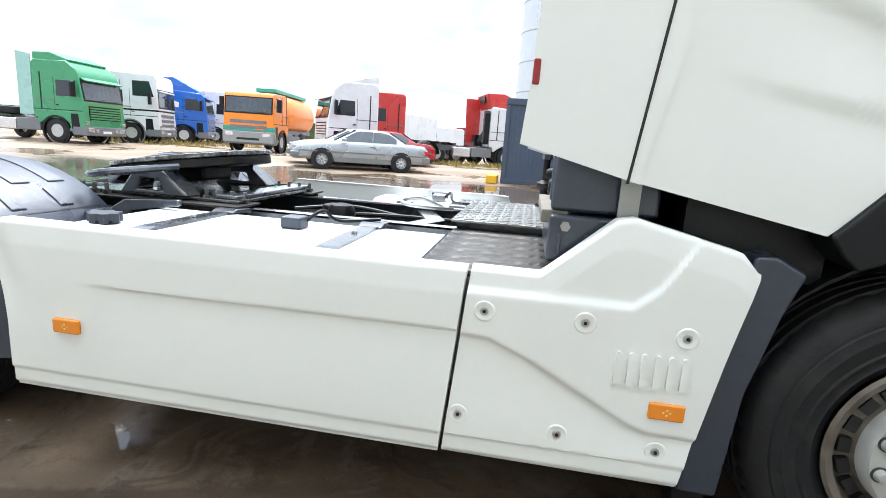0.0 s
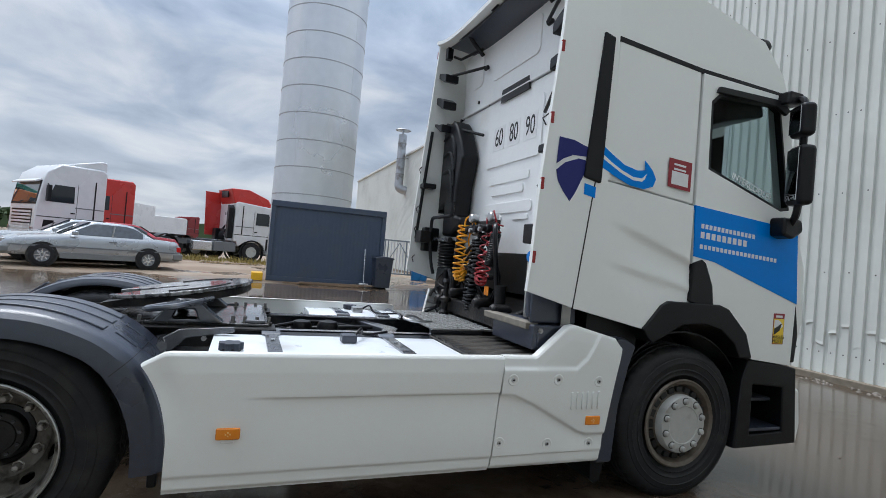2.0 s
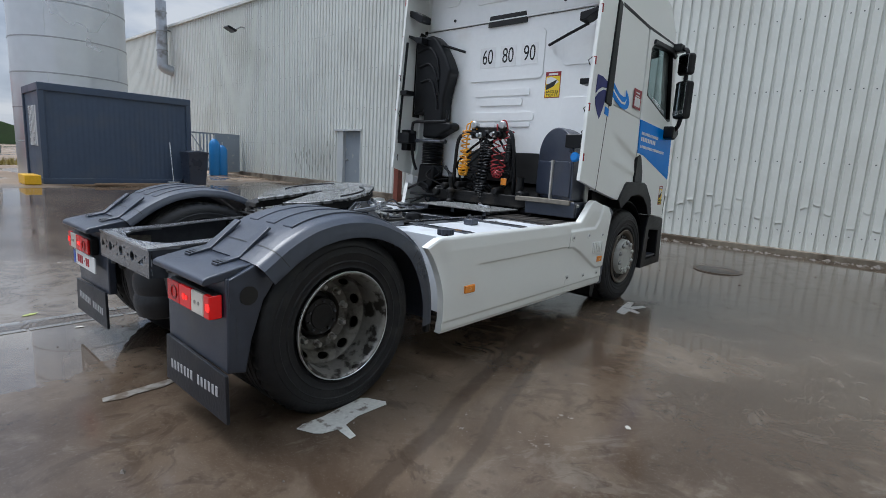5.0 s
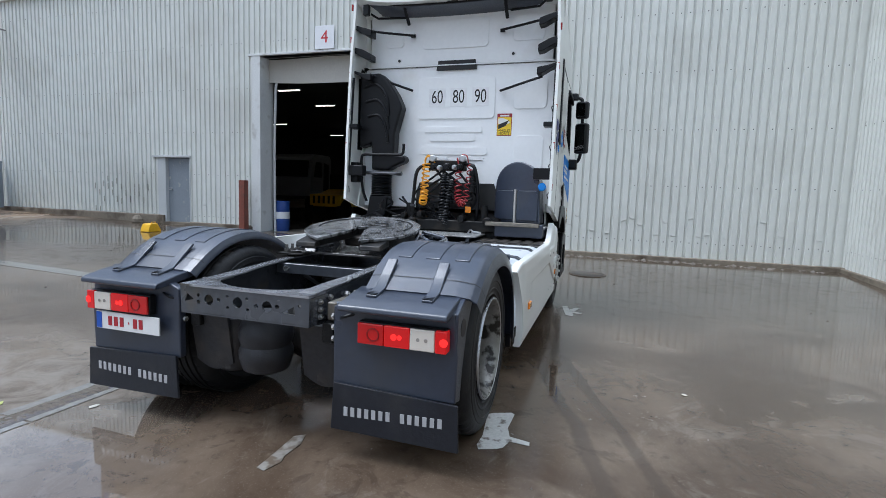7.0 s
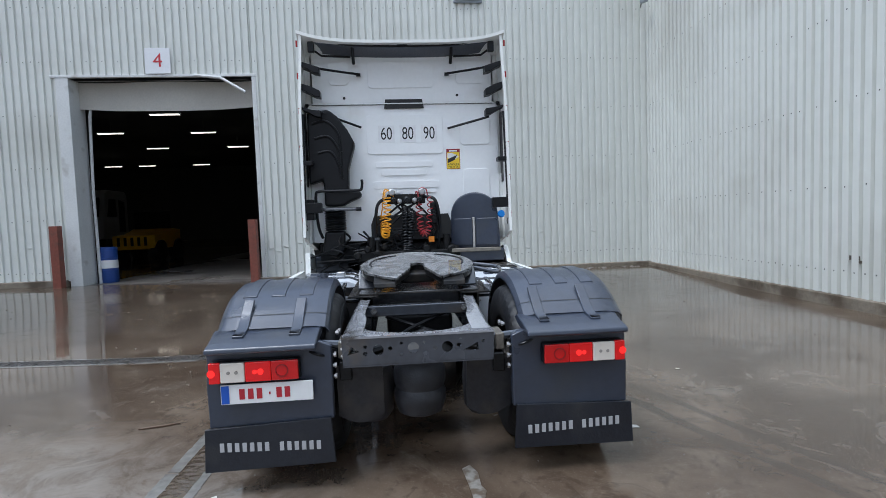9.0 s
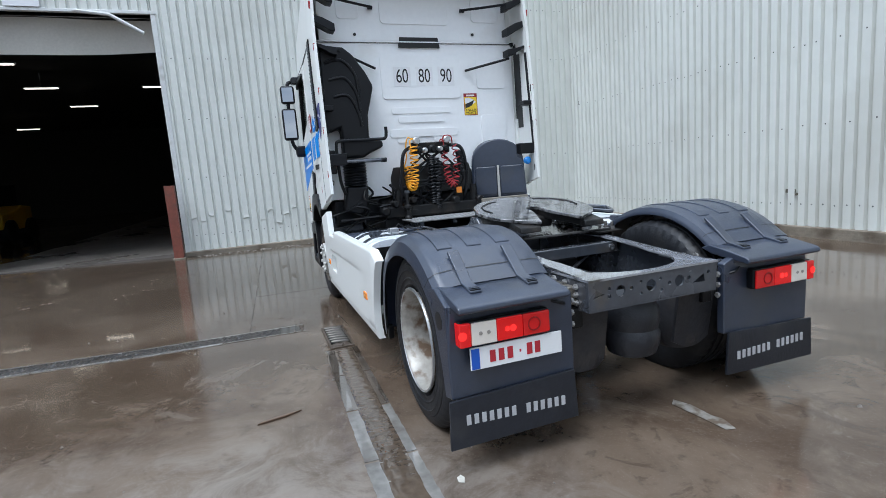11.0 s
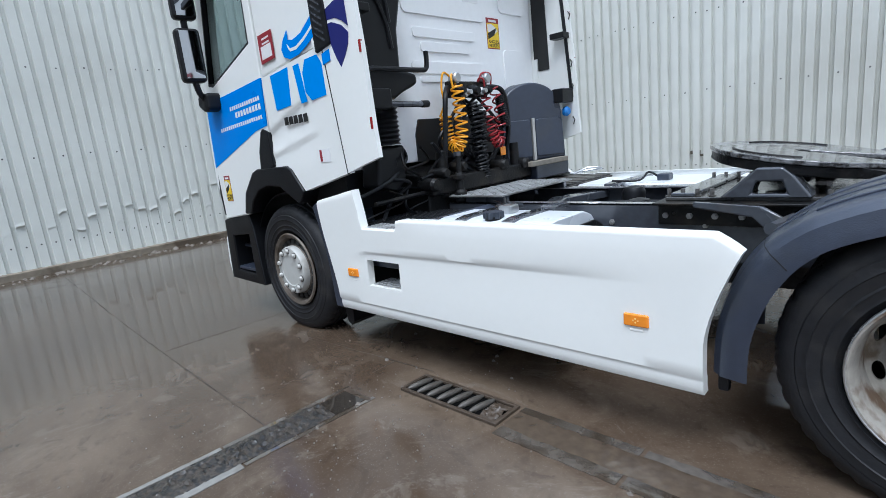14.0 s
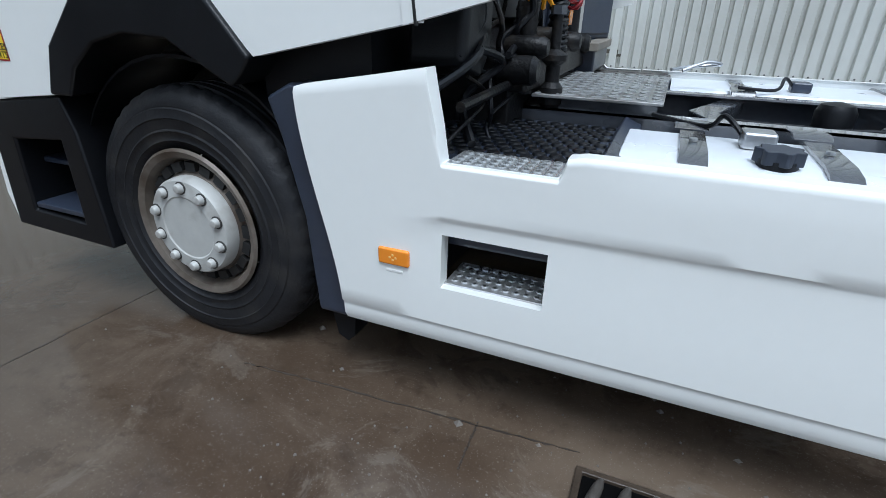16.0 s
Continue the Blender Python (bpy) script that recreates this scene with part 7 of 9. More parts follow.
# ---- yard floor details ----
EDGE = mat("edging_concrete", (0.105, 0.09, 0.075), 0.06, spec=1.0, coat=1.0, var=0.35, scale=8, rvar=0.05, bump=0.06, bscale=40, stain=(0.06, 0.045, 0.032), stain_scale=4, stain_lo=0.42, stain_hi=0.58)
WET_EDGE = mat("wet_edging", (0.10, 0.086, 0.072), 0.04, coat=1.0, var=0.35, scale=6, rvar=0.05, bump=0.04, bscale=20, spec=1.0, stain=(0.05, 0.038, 0.027), stain_scale=5, stain_lo=0.46, stain_hi=0.6)
# wet concrete with its sky sheen put into a paler colour
SHEEN_EDGE = mat("sheen_edging", (0.195, 0.187, 0.172), 0.1, coat=0.6, var=0.3, scale=5, rvar=0.06, bump=0.1, bscale=30, spec=0.8, stain=(0.12, 0.105, 0.09), stain_scale=3.5, stain_lo=0.5, stain_hi=0.66)
FAINT = mat("faint_paint", (0.24, 0.225, 0.2), 0.4, var=0.25, scale=12, stain=(0.11, 0.085, 0.062), stain_scale=16, stain_lo=0.42, stain_hi=0.55)
MUD = mat("gutter_mud", (0.062, 0.046, 0.033), 0.4, var=0.4, scale=8, bump=0.5, bscale=35)
IRON = mat("cast_iron", (0.06, 0.055, 0.05), 0.45, metal=0.5, var=0.3, bump=0.4, bscale=50, stain=(0.12, 0.08, 0.055), stain_scale=8, stain_lo=0.5, stain_hi=0.7)
PAINT = mat("worn_white_paint", (0.56, 0.55, 0.51), 0.5, var=0.2, scale=12, bump=0.3, bscale=60, stain=(0.14, 0.11, 0.085), stain_scale=14, stain_lo=0.55, stain_hi=0.66)


def strip(bm, x0, y0, x1, y1, w, h, wob=0.0, n=24):
    """A low strip on the ground from one point to another."""
    d = Vector((x1 - x0, y1 - y0, 0))
    L = d.length
    d.normalize()
    nn = Vector((-d.y, d.x, 0))
    rows = []
    for k in range(n + 1):
        p = Vector((x0, y0, 0)) + d * (L * k / n)
        e = wob * noise.noise(Vector((k * 0.9 + x0, y0, 1.7)))
        f = wob * noise.noise(Vector((k * 0.9 + y0, x0, 8.7)))
        a, b = p + nn * (w / 2 + e), p - nn * (w / 2 + f)
        rows.append([bm.verts.new((q.x, q.y, ground_z(q.x, q.y) + z)) for q, z in ((a, -0.02), (a, h), (b, h), (b, -0.02))])
    for r0, r1 in zip(rows, rows[1:]):
        for k in range(3):
            bm.faces.new((r0[k], r0[k + 1], r1[k + 1], r1[k]))
    bm.faces.new(rows[0])
    bm.faces.new(rows[-1])
    return bm


def bed(x0, y0, x1, y1, w, rough, n=500, m=12):
    """The uneven muddy floor of a channel, heaped with grit."""
    bm = bmesh.new()
    d = Vector((x1 - x0, y1 - y0, 0))
    q = Vector((-d.y, d.x, 0)).normalized()

    def at_(u, v):
        p = Vector((x0, y0, 0)) + d * u + q * (w * (v - 0.5 + 0.06 * noise.noise(Vector((u * 60, 4 * (v > 0.5), 0)))))
        h = 0.004 + rough * (0.5 + 0.8 * noise.noise(Vector((p.x * 45, p.y * 45, 0))) + 0.5 * noise.noise(Vector((p.x * 110, p.y * 110, 5)))) * (1 - abs(2 * v - 1) ** 3)
        return (p.x, p.y, ground_z(p.x, p.y) + max(0.003, h))
    return surf(bm, at_, n, m)


def build_drain():
    g = thing("drain_grate", "cast iron drain grate full of muddy water in the yard floor", "drain")
    x0, x1, y0, y1 = 1.56, 2.24, 1.27, 1.48
    # near-black, almost glossless plate gives the pit its shade
    part("pit", B(x0 + 0.02, x1 - 0.02, y0 + 0.02, y1 - 0.02, -0.02, 0.004), mat("pit_black", (0.003, 0.003, 0.003), 0.9, var=0.3, spec=0.05), g)
    part("frame", P([(x0, y0), (x1, y0), (x1, y1), (x0, y1)], "z", -0.02, 0.016, holes=[[(x0 + 0.022, y0 + 0.022), (x1 - 0.022, y0 + 0.022), (x1 - 0.022, y1 - 0.022), (x0 + 0.022, y1 - 0.022)]]), MUD, g, bevel=0.004)
    bar = finish(lathe(bmesh.new(), [(0.0005, -0.088), (0.009, -0.082), (0.016, -0.055), (0.019, 0.0), (0.016, 0.055), (0.009, 0.082), (0.0005, 0.088)], "y", (0, 0, 0.011), 12), "bar", IRON_TOP)
    for k in range(7):
        piece("bar", bar, g, Matrix.Translation((x0 + 0.165 + 0.076 * k, (y0 + y1) / 2, 0)) @ Matrix.Rotation(radians(-12), 4, "Z"))
    part("mud_plug", bed(x0 + 0.03, (y0 + y1) / 2, x0 + 0.13, (y0 + y1) / 2, 0.16, 0.016, 20, 20), MUD, g)


IRON_TOP = mat("worn_iron", (0.105, 0.095, 0.083), 0.4, metal=0.4, var=0.3, bump=0.3, bscale=60)
build_drain()
# channels that run from the drain, along the yard and along the lorry
ch = thing("gutter_1", "muddy drainage channel filled with black grit", "gutter", kind="structure")
# far bed takes the same paled colour for its grazing sheen
part("wet_bed", bed(2.513, 4.75, 2.64, 9.2, 0.2, 0.003, 200, 8), SHEEN_EDGE, ch, "smooth wet concrete bed of the channel")
part("bed", bed(2.43, 1.86, 2.513, 4.76, 0.2, 0.017, 300, 12), mat("gutter_grit", (0.052, 0.042, 0.033), 0.32, var=0.45, scale=14, bump=0.6, bscale=60, stain=(0.02, 0.019, 0.018), stain_scale=45, stain_lo=0.44, stain_hi=0.56), ch)
part("sump", B(2.33, 2.51, 1.67, 1.88, -0.02, 0.004), mat("still_water", (0.03, 0.025, 0.02), 0.03, var=0.2, rvar=0.01), ch)
for a_, w_ in ((0.115, 0.03), (-0.115, 0.026)):
    for k in range(10):
        f0, f1 = k / 10, (k + 0.985) / 10
        part("edging", strip(bmesh.new(), 2.42 + 0.22 * f0 + a_, 1.62 + 7.58 * f0, 2.42 + 0.22 * f1 + a_, 1.62 + 7.58 * f1, w_ + (0.025 if k > 0 and a_ < 0 else 0), 0.0045, 0.005, 30), SHEEN_EDGE if k > 0 else EDGE, ch)
part("end_edging", strip(bmesh.new(), 2.30, 1.655, 2.53, 1.64, 0.03, 0.0055, 0.02, 8), MUD, ch)
ch = thing("gutter_2", "muddy drainage channel between broken concrete edgings", "gutter", kind="structure")
part("bed", bed(1.54, 1.385, -6.0, 1.56, 0.15, 0.005, 600, 8), mat("gutter_water", (0.085, 0.064, 0.046), 0.1, coat=0.3, spec=0.8, var=0.4, scale=5, rvar=0.08, bump=0.1, bscale=14), ch)
for a_, w_ in ((-0.10, 0.055), (0.105, 0.085)):
    for k in range(12):
        f0, f1 = k / 12, (k + 0.97) / 12
        part("edging", strip(bmesh.new(), 1.54 - 7.54 * f0, 1.385 + 0.175 * f0 + a_, 1.54 - 7.54 * f1, 1.385 + 0.175 * f1 + a_, w_, 0.004, 0.006, 24), SHEEN_EDGE if k > 1 else WET_EDGE, ch)
JOINT = mat("joint_dark", (0.045, 0.035, 0.027), 0.5, var=0.3)
jt = thing("floor_joints", "thin dark joints between concrete yard slabs", "joint", kind="structure")
for x0, y0, x1, y1 in ((2.55, 2.14, 9.0, 1.9), (2.24, 1.205, 3.5, 1.29), (2.575, 1.21, 2.565, 1.42), (4.28, 1.0, 4.32, 2.06)):
    part("joint", strip(bmesh.new(), x0, y0, x1, y1, 0.005, 0.0015, 0.008, 60), JOINT, jt)


def patch(name, label, cx, cy, pts, material=PAINT):
    bm = bmesh.new()
    vs = [bm.verts.new((cx + x, cy + y, ground_z(cx + x, cy + y) + 0.003)) for x, y in pts]
    bm.faces.new(vs)
    up = bmesh.ops.extrude_face_region(bm, geom=bm.faces[:])
    for v in up["geom"]:
        if isinstance(v, bmesh.types.BMVert):
            v.co.z += 0.002
    return tagged(part(name, bm, material), label, "paint mark", "worn paint marks on the yard floor")


patch("paint_mark", "worn white paint mark beside the rear wheel", -0.05, -1.22, [(-0.27, 0.035), (-0.22, 0.055), (-0.1, 0.05), (0.05, 0.07), (0.19, 0.085), (0.22, 0.06), (0.27, -0.05), (0.25, -0.075), (0.05, -0.07), (-0.06, -0.1), (-0.09, -0.22), (-0.13, -0.225), (-0.12, -0.11), (-0.2, -0.09), (-0.23, -0.06)])
patch("paint_mark", "worn white paint mark behind the lorry", -0.72, -0.225, [(-0.2, -0.02), (-0.19, 0.03), (-0.05, 0.035), (0.16, 0.05), (0.2, 0.0), (0.1, -0.035), (-0.04, -0.03), (-0.1, -0.05)], FAINT)
patch("paint_mark", "worn white paint mark beside the front wheel", 3.45, -1.42, [(-0.25, -0.05), (-0.22, 0.04), (0.0, 0.08), (0.28, 0.12), (0.3, 0.06), (0.1, 0.02), (0.25, -0.05), (0.22, -0.1), (0.02, -0.04), (-0.05, -0.14), (-0.1, -0.13), (-0.08, -0.04)])
mh = thing("manhole_cover", "round rusty manhole cover flush with the yard", "manhole")
part("lid", lathe(bmesh.new(), [(0.28, -0.01), (0.28, 0.006), (0.27, 0.008), (0.0001, 0.008)], "z", (6.62, -1.5, ground_z(6.62, -1.5)), 36), IRON, mh)
part("ring", lathe(bmesh.new(), [(0.33, -0.01), (0.33, 0.006), (0.29, 0.006), (0.29, -0.01)], "z", (6.62, -1.5, ground_z(6.62, -1.5)), 36, closed=True), MUD, mh)


def pebbles():
    """Loose grit, small stones and leaves on the yard floor."""
    rnd = random.Random(5)
    bm = bmesh.new()
    for k in range(1000):
        x, y = rnd.uniform(-5, 9), rnd.uniform(-6, 9)
        if k % 3 == 0:
            x, y = rnd.gauss(2.4, 0.5), rnd.gauss(1.9, 0.6)
        z = ground_z(x, y) + 0.004
        r = rnd.uniform(0.002, 0.0065) if k % 20 else rnd.uniform(0.008, 0.018)
        top = bm.verts.new((x, y, z + r * 0.8))
        ring = [bm.verts.new((x + r * math.cos(a) * rnd.uniform(0.7, 1.4), y + r * math.sin(a) * rnd.uniform(0.7, 1.3), z - 0.003)) for a in (0, 1.57, 3.14, 4.71)]
        for i in range(4):
            bm.faces.new((ring[i], ring[(i + 1) % 4], top))
    for k in range(260):
        x, y = rnd.uniform(8.9, 9.17), rnd.uniform(-6.0, 3.2)
        z = ground_z(x, y) + 0.002
        r = rnd.uniform(0.008, 0.03) if k % 12 else rnd.uniform(0.03, 0.06)
        top = bm.verts.new((x, y, z + r * 0.7))
        ring = [bm.verts.new((x + r * math.cos(a) * rnd.uniform(0.7, 1.5), y + r * math.sin(a) * rnd.uniform(0.7, 1.7), z - 0.003)) for a in (0, 1.26, 2.5, 3.77, 5.0)]
        for i in range(5):
            bm.faces.new((ring[i], ring[(i + 1) % 5], top))
    tagged(part("grit", bm, mat("grit_stone", (0.15, 0.13, 0.11), 0.6, var=0.4, scale=20), smooth=False), "loose grit and small stones on wet concrete", "grit", kind="stuff")


pebbles()
pk = tagged(part("wood_splinter", P([(-0.14, 0.0), (-0.11, 0.012), (0.0, 0.016), (0.06, 0.010), (0.14, 0.004), (0.03, -0.01)], "z", 0.002, 0.014), mat("wet_wood", (0.1, 0.06, 0.035), 0.5, var=0.3), bevel=0.003), "splinter of brown wood on wet concrete", "wood")
pk.matrix_basis = pose(0.42, 1.95, 0.0, 0, 0, -75)

def scrap(name, label, category, x, y, rz, pts, material):
    ob = part(name, P(pts, "z", 0.003, 0.006), material, bevel=0.001)
    ob.matrix_basis = pose(x, y, ground_z(x, y), 0, 0, rz)
    return tagged(ob, label, category)


LEAFY = mat("fallen_leaf_green", (0.38, 0.42, 0.12), 0.5, var=0.3, scale=20)
PAPER = mat("wet_paper", (0.5, 0.48, 0.42), 0.5, var=0.2, scale=14)
scrap("fallen_leaf", "pale yellow-green leaf lying on wet concrete", "leaf", -0.88, 1.74, 20, [(-0.06, 0.0), (-0.03, 0.022), (0.02, 0.026), (0.06, 0.004), (0.02, -0.02), (-0.03, -0.018)], LEAFY)
scrap("paper_scrap", "small torn scrap of pale wet paper", "litter", -0.68, 1.19, -15, [(-0.03, -0.01), (-0.02, 0.016), (0.015, 0.02), (0.035, 0.0), (0.01, -0.016)], PAPER)
scrap("paper_scrap", "crumpled scrap of pale paper on concrete", "litter", 1.0, -2.39, 40, [(-0.02, -0.012), (-0.016, 0.012), (0.012, 0.014), (0.024, -0.004), (0.004, -0.014)], PAPER)

# ---- things at the wall ----


def post(y):
    p = thing("bollard", "rust-brown painted steel guard post beside the gate", "bollard", "posts at the gate", Matrix.Translation((9.0, y, 0)))
    part("channel", P([(-0.09, -0.09), (-0.09, 0.09), (0.09, 0.09), (0.09, 0.07), (-0.07, 0.07), (-0.07, -0.07), (0.09, -0.07), (0.09, -0.09)], "z", 0.05, 1.6), RUST, p, bevel=0.005)
    part("foot", B(-0.12, 0.12, -0.12, 0.12, 0.0, 0.12), CONCRETE, p, bevel=0.01)


post(3.53)
post(7.92)
sg = thing("gate_sign", "white board with a red figure 4 over the gate", "sign")
part("board", B(WX - 0.075, WX - 0.06, 5.25, 5.82, 5.07, 5.66), mat("sign_white", (0.75, 0.76, 0.78), 0.45, var=0.04), sg, bevel=0.004)
part("edge", B(WX - 0.06, WX, 5.3, 5.77, 5.12, 5.6), SCREW, sg)
piece("figure", text_mesh("4", 0.44, mat("sign_red", (0.5, 0.03, 0.04), 0.45, var=0.05), "figure"), sg, facing(WX - 0.078, 5.53, 5.36, (0, -1, 0), (0, 0, 1)))
yl = thing("yellow_lamp_base", "yellow plastic block lying by the wall", "marker", m=Matrix.Translation((7.4, 9.55, ground_z(7.4, 9.55))))
YEL = mat("yellow_plastic", (0.75, 0.42, 0.01), 0.45, var=0.15)
part("body", P([(-0.2, 0), (-0.18, 0.06), (-0.12, 0.2), (0.1, 0.22), (0.2, 0.06), (0.22, 0)], "y", -0.14, 0.14), YEL, yl, bevel=0.02)
part("handle", T([(-0.05, -0.1, 0.2), (-0.05, -0.1, 0.25), (0.06, -0.1, 0.25), (0.06, -0.1, 0.2)], 0.012), YEL, yl)
tagged(part("rubble_stone", lathe(bmesh.new(), [(0.16, 0), (0.15, 0.08), (0.08, 0.17), (0.01, 0.19)], "z", (8.95, 11.75, 0.28), 9), CONCRETE, smooth=False), "grey lump of broken concrete by the wall", "stone")
vp = thing("vent_pipe", "grey metal flue pipe with a rain cap on the wall", "pipe")
ZINC = mat("zinc_pipe", (0.45, 0.47, 0.5), 0.4, metal=0.7, var=0.15, stain=(0.25, 0.24, 0.23), stain_scale=2)
part("pipe", C((8.85, 25.0, 6.95), "z", 0.24, 2.8, 24), ZINC, vp)
part("cap", lathe(bmesh.new(), [(0.45, 8.6), (0.43, 8.63), (0.05, 8.75)], "z", (8.85, 25.0, 0), 24), ZINC, vp)
part("cap_leg", C((8.85, 25.0, 8.47), "z", 0.05, 0.3, 10), ZINC, vp)
part("elbow", T(smooth_line([(8.85, 25.0, 5.6), (8.85, 25.0, 5.35), (8.95, 24.95, 5.2), (9.3, 24.9, 5.1)], 5), 0.25, 16), ZINC, vp)
for z in (6.0, 6.9, 7.8):
    part("clamp", lathe(bmesh.new(), [(0.26, z), (0.26, z + 0.05)], "z", (8.85, 25.0, 0), 20), SCREW, vp)
part("wall_bracket", B(8.85, 9.3, 24.97, 25.03, 7.0, 7.06), SCREW, vp)
wl = thing("wall_lamp", "flat dark floodlight on a wall bracket", "lamp")
part("head", P([(8.45, 6.15), (8.5, 6.22), (8.85, 6.10), (8.8, 6.02)], "y", 17.35, 17.75), BLACK_PLASTIC, wl, bevel=0.01)
part("bracket", T([(8.8, 17.55, 6.1), (9.1, 17.55, 6.3), (9.3, 17.55, 6.3)], 0.025), SCREW, wl)
cm = thing("security_camera", "small pale security camera in the corner", "camera")
part("body", P([(8.75, 6.55), (8.75, 6.66), (9.0, 6.70), (9.0, 6.6)], "y", -6.15, -6.05), DOOR_GREY, cm, bevel=0.01)
part("bracket", T([(9.0, -6.1, 6.62), (9.25, -6.2, 6.62)], 0.02), SCREW, cm)
lv = thing("wall_louver", "grey louvred vent high on the wall", "vent")
part("frame", B(WX - 0.08, WX - 0.03, -2.15, -1.45, 6.7, 7.5), DOOR_GREY, lv, bevel=0.01)
for k in range(9):
    part("slat", B(WX - 0.1, WX - 0.075, -2.1, -1.5, 6.75 + 0.08 * k, 6.79 + 0.08 * k), DOOR_GREY, lv)
sc = thing("wall_scuffs", "dark scuff marks and small tears on the wall sheet", "damage", kind="structure")
for x, z, w, h in ((3.04, 0.70, 0.03, 0.05), (3.13, 0.72, 0.045, 0.03), (2.98, 0.67, 0.04, 0.02), (8.95, 3.3, 0.012, 0.07), (8.98, 3.0, 0.01, 0.05)):
    y = -6.42 + (9.3 - x) * 0.0306 + 0.05
    part("scuff", B(x - w, x + w, y - 0.004, y + 0.004, z - h, z + h), mat("scuff_dark", (0.09, 0.08, 0.06), 0.7, var=0.3), sc)
for k in range(26):
    y = 11.6 + 0.18 * (k // 2) + 0.02
    z = 1.3 + 0.5 * math.sin(k * 2.7) * (k % 2) - 0.2 * (k % 3)
    part("scrape", B(WX - 0.047, WX - 0.042, y, y + 0.03, z - 0.08, z + 0.1), mat("scrape_grey", (0.3, 0.3, 0.26), 0.6, var=0.3), sc)
# ---- inside the hall ----
TUBE = mat("lamp_tube", (1.0, 0.88, 0.70), 0.4, var=0.0, emit=1.7)
for x, y, z in ((23.8, 14.2, 6.3), (19.5, 9.75, 6.3), (19.5, 13.7, 6.3), (29.1, 14.3, 6.3), (30.9, 22.4, 6.3), (38.0, 21.5, 6.3), (38.0, 19.0, 6.3), (24.0, 9.8, 6.3), (29.1, 9.6, 6.3), (38.0, 15.0, 6.3), (24.0, 5.4, 6.3)):
    lt = thing("hall_lamp", "white fluorescent strip lamp under the hall roof", "lamp", "strip lamps in the hall", Matrix.Translation((x, y, z)))
    part("tube", B(-0.06, 0.06, -0.6, 0.6, -0.04, 0.0), TUBE, lt)
    part("housing", B(-0.08, 0.08, -0.65, 0.65, 0.0, 0.06), DOOR_GREY, lt)
    part("hanger", B(-0.01, 0.01, -0.01, 0.01, 0.06, 6.9 - z), SCREW, lt)
# white cab paint, dimmed in its colour for the unlit hall
DIM_WHITE = mat("hall_van_dimmed_white", (0.35, 0.35, 0.35), 0.4, var=0.05)
vn = thing("hall_cab", "white lorry cab standing in the dark hall", "truck", m=pose(21.5, 14.2, 0.17, 0, 0, 180))
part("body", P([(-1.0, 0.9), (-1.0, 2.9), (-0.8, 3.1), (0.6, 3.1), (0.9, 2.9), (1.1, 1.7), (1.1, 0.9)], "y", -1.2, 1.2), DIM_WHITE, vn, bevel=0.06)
part("side_window", P([(0.0, 1.9), (0.05, 2.7), (0.6, 2.7), (0.8, 1.9)], "y", 1.2, 1.21), INK_SHADE_BLACK, vn)
part("door_opening", P([(-0.7, 1.2), (-0.7, 2.6), (-0.2, 2.7), (-0.15, 1.2)], "y", 1.2, 1.208), INK_SHADE_BLACK, vn)
part("windscreen", B(0.95, 1.12, -1.0, 1.0, 1.9, 2.75), INK_SHADE_BLACK, vn)
for sx in (-0.3, 0.3):
    part("wheel", C((sx * 2, 1.0, 0.5), "y", 0.5, 0.3, 24), RUBBER, vn)
fk = thing("yellow_loader", "yellow wheeled machine parked in the dark hall", "machine", m=pose(18.5, 10.3, 0.17, 0, 0, 180))
part("body", P([(-1.2, 0.5), (-1.2, 1.25), (-0.4, 1.3), (0.3, 1.1), (1.2, 1.05), (1.2, 0.5)], "y", -0.8, 0.8), YEL, fk, bevel=0.05)
for k in range(5):
    part("grille_slat", B(1.2, 1.22, -0.6 + 0.25 * k, -0.5 + 0.25 * k, 0.65, 0.98), INK_SHADE_BLACK, fk)
part("cab_post", B(-0.5, -0.42, -0.7, 0.7, 1.2, 2.0), BLACK_PLASTIC, fk)
for sx in (-0.8, 0.8):
    for sy in (-0.75, 0.75):
        part("wheel", C((sx, sy, 0.42), "y", 0.42, 0.3, 20), RUBBER, fk)
dr = thing("oil_drum", "blue and white steel drum inside the gate", "drum", m=Matrix.Translation((9.95, 7.32, 0.17)))
part("drum", lathe(bmesh.new(), [(0.19, 0), (0.2, 0.02), (0.2, 0.3), (0.21, 0.31), (0.2, 0.32), (0.2, 0.6), (0.21, 0.61), (0.2, 0.62), (0.2, 0.86), (0.18, 0.88)], "z", (0, 0, 0), 24), mat("drum_blue", (0.02, 0.06, 0.25), 0.4, var=0.15), dr)
part("label_band", lathe(bmesh.new(), [(0.204, 0.36), (0.204, 0.56)], "z", (0, 0, 0), 24, caps=False), INK_WHITE, dr)

